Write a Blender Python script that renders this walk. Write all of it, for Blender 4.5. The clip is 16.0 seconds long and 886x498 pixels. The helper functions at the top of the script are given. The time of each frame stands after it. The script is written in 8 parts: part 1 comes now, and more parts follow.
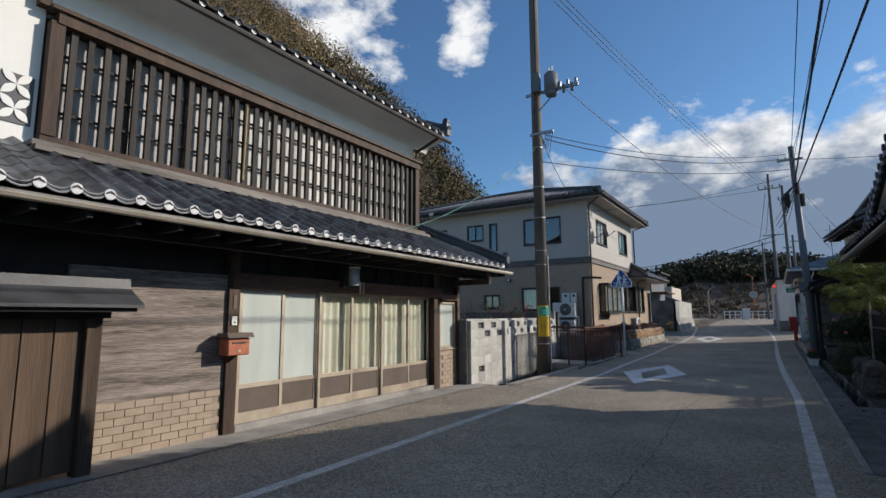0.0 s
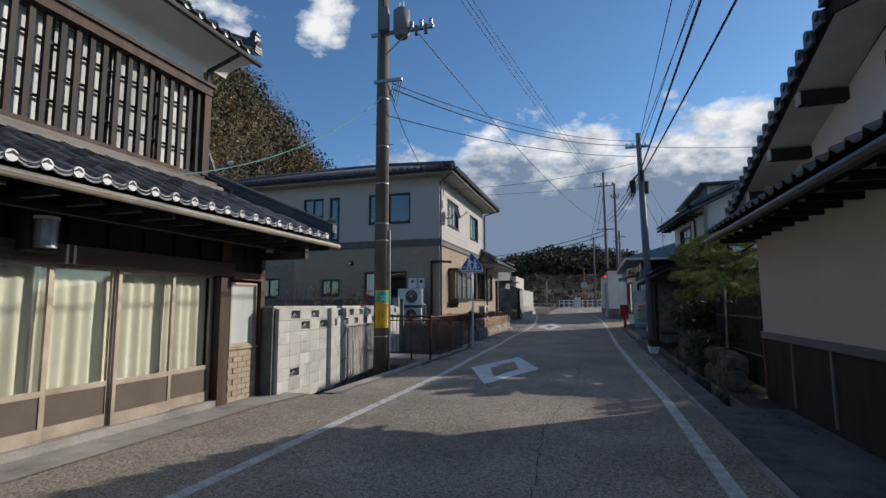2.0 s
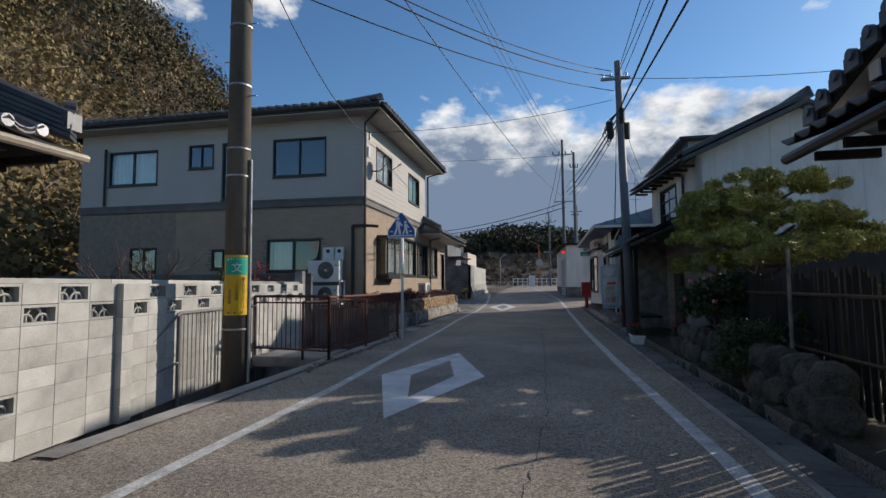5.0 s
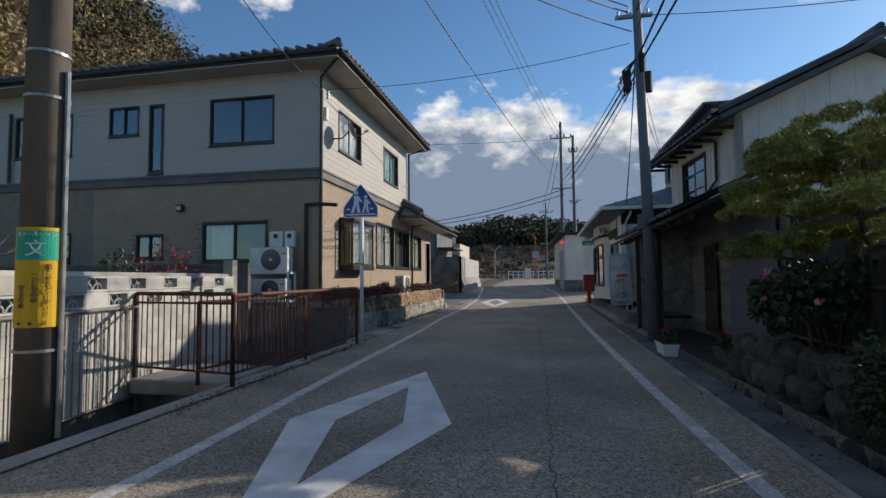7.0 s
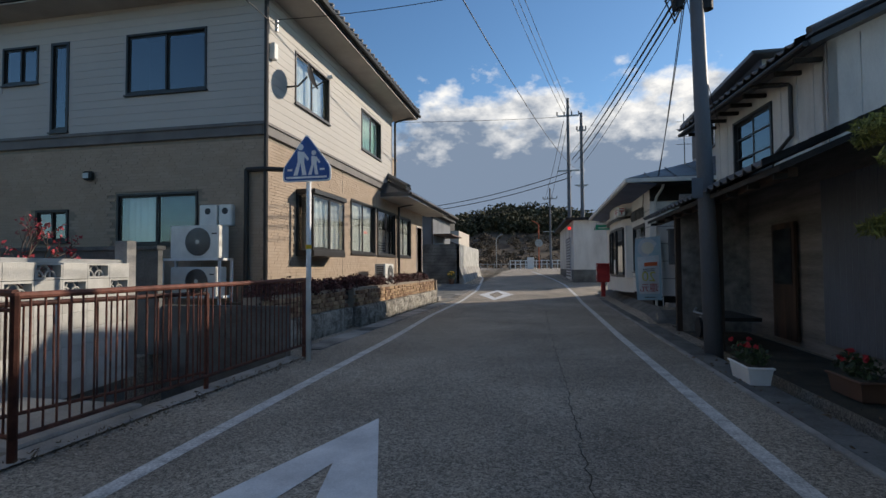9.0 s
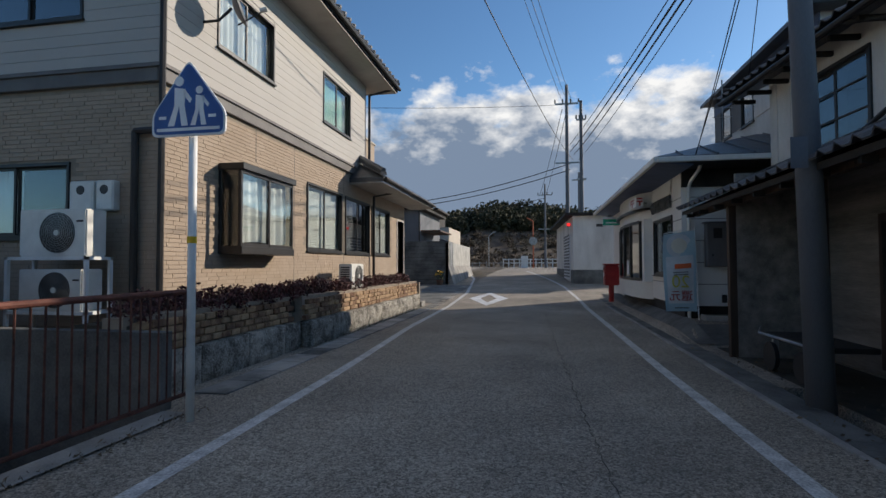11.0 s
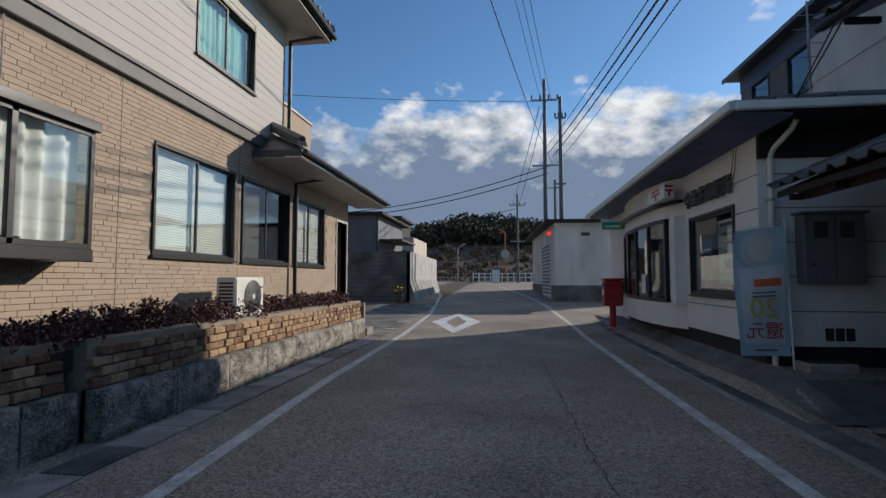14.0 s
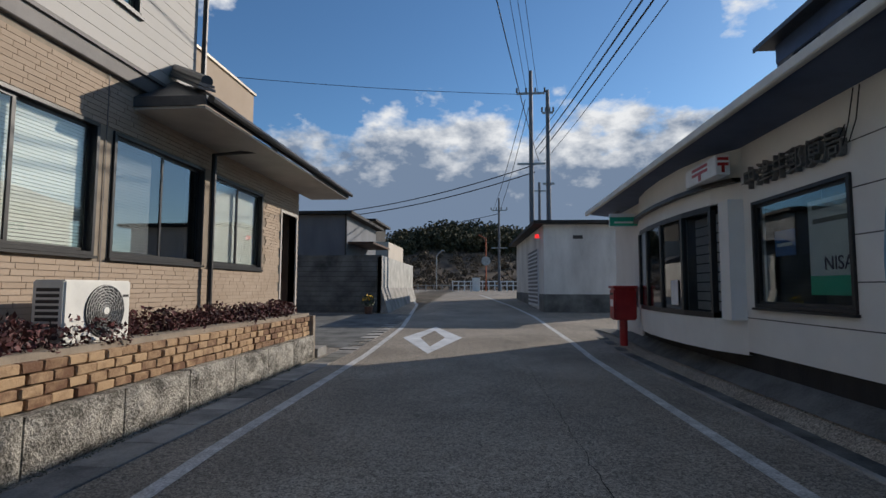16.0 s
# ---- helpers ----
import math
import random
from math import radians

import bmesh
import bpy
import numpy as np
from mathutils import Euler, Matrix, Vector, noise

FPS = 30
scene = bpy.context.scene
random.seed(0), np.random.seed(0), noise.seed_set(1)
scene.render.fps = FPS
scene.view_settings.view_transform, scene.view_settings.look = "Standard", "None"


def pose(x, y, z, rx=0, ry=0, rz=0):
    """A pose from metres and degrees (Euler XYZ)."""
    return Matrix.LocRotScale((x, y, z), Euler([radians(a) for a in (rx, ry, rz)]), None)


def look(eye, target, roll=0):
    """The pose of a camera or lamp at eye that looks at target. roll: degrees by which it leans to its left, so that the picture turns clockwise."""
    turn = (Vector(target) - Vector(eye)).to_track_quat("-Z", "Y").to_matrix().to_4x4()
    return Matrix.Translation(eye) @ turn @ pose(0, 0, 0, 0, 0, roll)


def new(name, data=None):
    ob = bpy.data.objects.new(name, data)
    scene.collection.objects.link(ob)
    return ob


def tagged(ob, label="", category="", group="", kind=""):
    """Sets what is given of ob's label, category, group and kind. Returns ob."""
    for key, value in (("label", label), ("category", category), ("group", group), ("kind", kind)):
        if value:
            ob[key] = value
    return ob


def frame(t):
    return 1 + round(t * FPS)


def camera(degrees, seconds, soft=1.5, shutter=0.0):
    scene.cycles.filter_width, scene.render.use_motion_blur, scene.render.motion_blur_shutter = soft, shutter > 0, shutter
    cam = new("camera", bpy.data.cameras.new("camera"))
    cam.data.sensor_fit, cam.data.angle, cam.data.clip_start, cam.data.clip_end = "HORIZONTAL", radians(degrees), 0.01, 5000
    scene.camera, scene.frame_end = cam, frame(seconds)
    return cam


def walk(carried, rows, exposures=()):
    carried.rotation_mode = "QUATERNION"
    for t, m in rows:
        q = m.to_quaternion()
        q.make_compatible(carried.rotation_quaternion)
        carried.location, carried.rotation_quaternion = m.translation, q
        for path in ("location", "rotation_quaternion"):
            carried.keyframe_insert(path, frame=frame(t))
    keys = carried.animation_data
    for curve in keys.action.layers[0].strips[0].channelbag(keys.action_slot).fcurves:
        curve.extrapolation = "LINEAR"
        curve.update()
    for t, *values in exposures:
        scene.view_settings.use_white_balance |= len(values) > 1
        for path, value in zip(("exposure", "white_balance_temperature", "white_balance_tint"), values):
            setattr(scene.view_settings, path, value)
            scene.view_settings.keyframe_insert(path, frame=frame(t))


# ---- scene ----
cam = camera(82.2, 16.0)
PATH = [
    (0, (0.174, 0.609, 1.493), (-0.905, 2.272, 1.759), -0.3),
    (0.5, (-0.063, 1.21, 1.487), (-0.938, 2.989, 1.75), -0.3),
    (1, (-0.23, 1.888, 1.453), (-0.945, 3.739, 1.706), -0.4),
    (1.5, (-0.379, 2.562, 1.445), (-0.981, 4.454, 1.678), -0.3),
    (2, (-0.569, 3.292, 1.449), (-1.137, 5.197, 1.669), -0.3),
    (2.5, (-0.648, 3.99, 1.445), (-1.159, 5.913, 1.647), -0.4),
    (3, (-0.767, 4.711, 1.429), (-1.237, 6.646, 1.624), -0.4),
    (3.5, (-0.806, 5.409, 1.379), (-1.231, 7.356, 1.553), -0.4),
    (6, (-0.996, 9.046, 1.364), (-1.387, 11.003, 1.493), -0.4),
    (6.5, (-1.016, 9.756, 1.38), (-1.399, 11.715, 1.501), -0.4),
    (7, (-0.999, 10.494, 1.342), (-1.385, 12.453, 1.454), -0.5),
    (7.5, (-1.037, 11.241, 1.338), (-1.418, 13.202, 1.441), -0.3),
    (8, (-1.068, 11.954, 1.331), (-1.452, 13.914, 1.431), -0.4),
    (8.5, (-1.155, 12.688, 1.336), (-1.546, 14.647, 1.429), -0.3),
    (9, (-1.233, 13.367, 1.317), (-1.626, 15.327, 1.388), -0.4),
    (11.5, (-1.572, 16.704, 1.396), (-1.909, 18.674, 1.458), 0.1),
    (12, (-1.666, 17.37, 1.388), (-1.957, 19.347, 1.46), 0.1),
    (12.5, (-1.733, 18.004, 1.418), (-2.019, 19.982, 1.502), 0.1),
    (13, (-1.772, 18.702, 1.421), (-2.037, 20.682, 1.525), 0.1),
    (13.5, (-1.801, 19.387, 1.395), (-2.06, 21.367, 1.511), 0.1),
    (14, (-1.831, 20.086, 1.392), (-2.076, 22.067, 1.511), 0.0),
    (14.5, (-1.849, 20.737, 1.392), (-2.072, 22.721, 1.522), 0.1),
    (15, (-1.91, 21.415, 1.378), (-2.097, 23.401, 1.524), 0.1),
    (15.5, (-1.938, 22.043, 1.356), (-2.108, 24.03, 1.51), 0.1),
    (16, (-2.019, 22.722, 1.363), (-2.183, 24.71, 1.515), 0.2),
]
EXPOSURES = [(0, 0.05, 6500, 10), (1.5, 0.0, 6450, 10), (3, -0.05, 6450, 10), (6.5, 0.06, 6650, 10), (9, 0.14, 6850, 10), (12, 0.0, 6550, 10), (14, -0.08, 6450, 10), (16, -0.12, 6450, 10)]
walk(cam, [(t, look(e, g, r)) for t, e, g, r in PATH], EXPOSURES)

# ---- world, sun ----
SUN = Vector((1.0, 0.84, 0.565)).normalized()
world = bpy.data.worlds.new("sky")
scene.world = world
world.use_nodes = True
SUN_STRENGTH, SKY_STRENGTH = 4.25, 0.112


def sky_nodes(tree):
    n, l = tree.nodes, tree.links
    n.clear()

    def math_node(op, a, b=None, c=None, clamp=False):
        m = n.new("ShaderNodeMath")
        m.operation, m.use_clamp = op, clamp
        for i, v in enumerate((a, b, c)):
            if v is None:
                continue
            if isinstance(v, (int, float)):
                m.inputs[i].default_value = v
            else:
                l.new(v, m.inputs[i])
        return m.outputs[0]

    sky = n.new("ShaderNodeTexSky")
    sky.sky_type, sky.sun_disc = "NISHITA", False
    sky.sun_elevation, sky.sun_rotation = math.asin(SUN.z), math.atan2(SUN.x, SUN.y)
    sky.air_density, sky.dust_density, sky.ozone_density = 1.0, 0.3, 2.6
    co = n.new("ShaderNodeTexCoord").outputs["Generated"]
    sep = n.new("ShaderNodeSeparateXYZ")
    l.new(co, sep.inputs[0])
    az = math_node("MULTIPLY", math_node("ARCTAN2", sep.outputs[0], sep.outputs[1]), 57.2958)
    el = math_node("MULTIPLY", math_node("ARCSINE", sep.outputs[2]), 57.2958)

    def blob(a0, aw, e0, ew, top, power):
        da = math_node("POWER", math_node("ABSOLUTE", math_node("DIVIDE", math_node("SUBTRACT", az, a0), aw)), power)
        de = math_node("POWER", math_node("ABSOLUTE", math_node("DIVIDE", math_node("SUBTRACT", el, e0), ew)), 2.0)
        return math_node("SUBTRACT", math_node("SUBTRACT", top, da), de)

    # cloud bank low over the end of the road, loose cumulus higher up, thin puffs between; the last blob is unseen
    # overhead cloud, added to brighten shaded ground
    parts = [blob(1, 27, 5.5, 11.5, 1.6, 4), blob(-46, 10, 30, 6, 0.75, 2), blob(-29.5, 5, 31, 5, 0.7, 2), blob(-10, 6, 18.5, 2.2, 0.35, 2),
             blob(26, 5, 27, 4, 0.3, 2), blob(75, 40, 26, 14, 0.5, 2), blob(0, 10000, 90, 50, 0.32, 2)]
    cover = parts[0]
    for p in parts[1:]:
        cover = math_node("MAXIMUM", cover, p)
    cover = math_node("MAXIMUM", cover, -0.9)
    mapping = n.new("ShaderNodeMapping")
    mapping.inputs["Scale"].default_value = (1, 1, 1.7)
    l.new(co, mapping.inputs[0])

    def fbm(scale, detail, rough=0.58):
        t = n.new("ShaderNodeTexNoise")
        t.inputs["Scale"].default_value, t.inputs["Detail"].default_value, t.inputs["Roughness"].default_value = scale, detail, rough
        l.new(mapping.outputs[0], t.inputs["Vector"])
        return t.outputs[0]

    big = fbm(8.5, 9)
    dens = math_node("ADD", cover, math_node("MULTIPLY", math_node("SUBTRACT", big, 0.52), 3.8))
    alpha = math_node("MULTIPLY", math_node("SMOOTH_MIN", math_node("MAXIMUM", math_node("MULTIPLY", dens, 1.7), 0.0), 1.0, 0.2), 1.0, clamp=True)
    # thick, low parts are shaded grey-blue; the tops catch the sun
    lit = math_node("ADD", math_node("MULTIPLY", math_node("SUBTRACT", el, 13.5), 0.15), math_node("MULTIPLY", math_node("SUBTRACT", fbm(14, 6), 0.5), 3.2))
    lit = math_node("ADD", lit, 0.12, clamp=True)
    tone = n.new("ShaderNodeMix")
    tone.data_type = "RGBA"
    tone.inputs[6].default_value, tone.inputs[7].default_value = (1.7, 2.3, 3.3, 1), (8.0, 8.1, 8.2, 1)
    l.new(lit, tone.inputs[0])
    tint = n.new("ShaderNodeMix")
    tint.data_type, tint.blend_type = "RGBA", "MULTIPLY"
    tint.inputs[0].default_value, tint.inputs[7].default_value = 1.0, (0.7, 0.95, 1.13, 1)
    l.new(sky.outputs[0], tint.inputs[6])
    mix = n.new("ShaderNodeMix")
    mix.data_type = "RGBA"
    l.new(alpha, mix.inputs[0]), l.new(tint.outputs[2], mix.inputs[6]), l.new(tone.outputs[2], mix.inputs[7])
    back, out = n.new("ShaderNodeBackground"), n.new("ShaderNodeOutputWorld")
    back.inputs[1].default_value = SKY_STRENGTH
    l.new(mix.outputs[2], back.inputs[0]), l.new(back.outputs[0], out.inputs[0])


sky_nodes(world.node_tree)
sun = new("sun", bpy.data.lights.new("sun", "SUN"))
sun.data.energy, sun.data.angle, sun.data.color = SUN_STRENGTH, radians(0.53), (1.0, 0.9, 0.78)
sun.matrix_world = look(SUN * 100, (0, 0, 0))
scene.view_settings.exposure = 0.0

# ---- materials ----
def material(name, dark, light, scale=3.0, fine=60.0, rough=0.8, bump=0.2, metal=0.0, stretch=(1, 1, 1), vary=0.0, island=0.0, grain=0.35, contrast=1.0, spec=0.4, depth=0.01, bands=None):
    """Two scales of noise between two base colours, with relief; vary: by object, island: by loose piece."""
    m = bpy.data.materials.new(name)
    m.use_nodes = True
    n, l = m.node_tree.nodes, m.node_tree.links
    p = n["Principled BSDF"]
    co, mp = n.new("ShaderNodeTexCoord"), n.new("ShaderNodeMapping")
    mp.inputs["Scale"].default_value = stretch
    l.new(co.outputs["Object"], mp.inputs[0])
    info = n.new("ShaderNodeObjectInfo")
    shift = n.new("ShaderNodeVectorMath")
    shift.operation = "ADD"
    mul = n.new("ShaderNodeMath")
    mul.operation = "MULTIPLY"
    mul.inputs[1].default_value = 40.0 if vary else 0.0
    l.new(info.outputs["Random"], mul.inputs[0])
    l.new(mp.outputs[0], shift.inputs[0]), l.new(mul.outputs[0], shift.inputs[1])

    def tex(s, d, r=0.6):
        t = n.new("ShaderNodeTexNoise")
        t.inputs["Scale"].default_value, t.inputs["Detail"].default_value, t.inputs["Roughness"].default_value = s, d, r
        l.new(shift.outputs[0], t.inputs["Vector"])
        return t.outputs[0]

    def calc(op, a, b, clamp=False):
        q = n.new("ShaderNodeMath")
        q.operation, q.use_clamp = op, clamp
        for i, v in enumerate((a, b)):
            if isinstance(v, (int, float)):
                q.inputs[i].default_value = v
            else:
                l.new(v, q.inputs[i])
        return q.outputs[0]

    coarse, small = tex(scale, 5), tex(fine, 4)
    f = calc("ADD", calc("MULTIPLY", calc("SUBTRACT", coarse, 0.5), 2.2 * contrast), 0.5)
    f = calc("ADD", f, calc("MULTIPLY", calc("SUBTRACT", small, 0.5), 2.4 * grain))
    if vary:
        f = calc("ADD", f, calc("MULTIPLY", calc("SUBTRACT", info.outputs["Random"], 0.5), 2 * vary))
    if island:
        g = n.new("ShaderNodeNewGeometry")
        f = calc("ADD", f, calc("MULTIPLY", calc("SUBTRACT", g.outputs["Random Per Island"], 0.5), 2 * island))
    f = calc("ADD", f, 0.0, True)
    mix = n.new("ShaderNodeMix")
    mix.data_type = "RGBA"
    mix.inputs[6].default_value, mix.inputs[7].default_value = (*dark, 1), (*light, 1)
    l.new(f, mix.inputs[0])
    l.new(mix.outputs[2], p.inputs["Base Color"])
    p.inputs["Metallic"].default_value, p.inputs["Specular IOR Level"].default_value = metal, spec
    r = calc("ADD", calc("MULTIPLY", calc("SUBTRACT", small, 0.5), 0.3), rough, True)
    l.new(r, p.inputs["Roughness"])
    if bump:
        b = n.new("ShaderNodeBump")
        b.inputs["Strength"].default_value, b.inputs["Distance"].default_value = bump, depth
        h = calc("ADD", calc("MULTIPLY", coarse, 0.5), small)
        l.new(h, b.inputs["Height"])
        l.new(b.outputs[0], p.inputs["Normal"])
    return m


def aggregate(name, dark, light, stone_size, patch_dark):
    """Worn road surface: single stones, tar patches, wheel polish."""
    m = material(name, dark, light, 0.5, 45, 0.88, 0.0, grain=0.5, contrast=0.55)
    n, l = m.node_tree.nodes, m.node_tree.links
    p = n["Principled BSDF"]
    co = n.new("ShaderNodeTexCoord")
    cells = []
    for size in (stone_size, stone_size * 2.3):
        t = n.new("ShaderNodeTexVoronoi")
        t.inputs["Scale"].default_value = 1 / size
        l.new(co.outputs["Object"], t.inputs["Vector"])
        cells.append(t)
    old = p.inputs["Base Color"].links[0].from_socket
    ramp = n.new("ShaderNodeMapRange")
    ramp.inputs[1].default_value, ramp.inputs[2].default_value, ramp.inputs[3].default_value, ramp.inputs[4].default_value = 0.15, 0.9, 0.4, 1.7
    sep, sep2 = n.new("ShaderNodeSeparateColor"), n.new("ShaderNodeSeparateColor")
    l.new(cells[0].outputs["Color"], sep.inputs[0]), l.new(cells[1].outputs["Color"], sep2.inputs[0])
    mean = n.new("ShaderNodeMath")
    mean.operation = "MULTIPLY_ADD"
    mean.inputs[1].default_value = 0.6
    half = n.new("ShaderNodeMath")
    half.operation = "MULTIPLY"
    half.inputs[1].default_value = 0.4
    l.new(sep2.outputs[0], half.inputs[0])
    l.new(sep.outputs[0], mean.inputs[0]), l.new(half.outputs[0], mean.inputs[2])
    l.new(mean.outputs[0], ramp.inputs[0])
    mul = n.new("ShaderNodeVectorMath")
    mul.operation = "SCALE"
    l.new(old, mul.inputs[0]), l.new(ramp.outputs[0], mul.inputs["Scale"])
    stain = n.new("ShaderNodeTexNoise")
    stain.inputs["Scale"].default_value, stain.inputs["Detail"].default_value, stain.inputs["Distortion"].default_value = 0.35, 7, 1.2
    l.new(co.outputs["Object"], stain.inputs["Vector"])
    sr = n.new("ShaderNodeMapRange")
    sr.inputs[1].default_value, sr.inputs[2].default_value, sr.inputs[3].default_value, sr.inputs[4].default_value = 0.52, 0.66, 0.0, patch_dark
    l.new(stain.outputs[0], sr.inputs[0])
    tar = n.new("ShaderNodeMix")
    tar.data_type = "RGBA"
    tar.inputs[7].default_value = (*[c * 0.9 for c in dark], 1)
    l.new(sr.outputs[0], tar.inputs[0]), l.new(mul.outputs[0], tar.inputs[6])
    l.new(tar.outputs[2], p.inputs["Base Color"])
    b = n.new("ShaderNodeBump")
    b.inputs["Strength"].default_value, b.inputs["Distance"].default_value = 0.5, 0.006
    b.invert = True
    l.new(cells[0].outputs["Distance"], b.inputs["Height"]), l.new(b.outputs[0], p.inputs["Normal"])
    return m


def glass(name, tint, gloss_rough=0.02, clear=0.96, gloss=0.07):
    """Window glass: see-through, with the gloss of a pane."""
    m = bpy.data.materials.new(name)
    m.use_nodes = True
    n, l = m.node_tree.nodes, m.node_tree.links
    n.clear()
    out, mixer, facing = n.new("ShaderNodeOutputMaterial"), n.new("ShaderNodeMixShader"), n.new("ShaderNodeLayerWeight")
    tr, gl = n.new("ShaderNodeBsdfTransparent"), n.new("ShaderNodeBsdfGlossy")
    steep, amount = n.new("ShaderNodeMath"), n.new("ShaderNodeMath")
    steep.operation, amount.operation = "POWER", "MULTIPLY_ADD"
    steep.inputs[1].default_value, amount.inputs[1].default_value, amount.inputs[2].default_value = 3.0, 0.75, gloss
    facing.inputs[0].default_value = 0.5
    tr.inputs[0].default_value = (*[c * clear for c in tint], 1)
    gl.inputs["Roughness"].default_value = gloss_rough
    l.new(facing.outputs["Facing"], steep.inputs[0]), l.new(steep.outputs[0], amount.inputs[0])
    l.new(amount.outputs[0], mixer.inputs[0]), l.new(tr.outputs[0], mixer.inputs[1]), l.new(gl.outputs[0], mixer.inputs[2])
    l.new(mixer.outputs[0], out.inputs[0])
    return m


def lamp_glow(name, colour, strength):
    m = bpy.data.materials.new(name)
    m.use_nodes = True
    p = m.node_tree.nodes["Principled BSDF"]
    p.inputs["Base Color"].default_value = p.inputs["Emission Color"].default_value = (*colour, 1)
    p.inputs["Emission Strength"].default_value = strength
    return m


def plain(name, colour, rough=0.5, metal=0.0):
    return material(name, [c * 0.86 for c in colour], [min(1, c * 1.1) for c in colour], 4, 90, rough, 0.05, metal, grain=0.2)


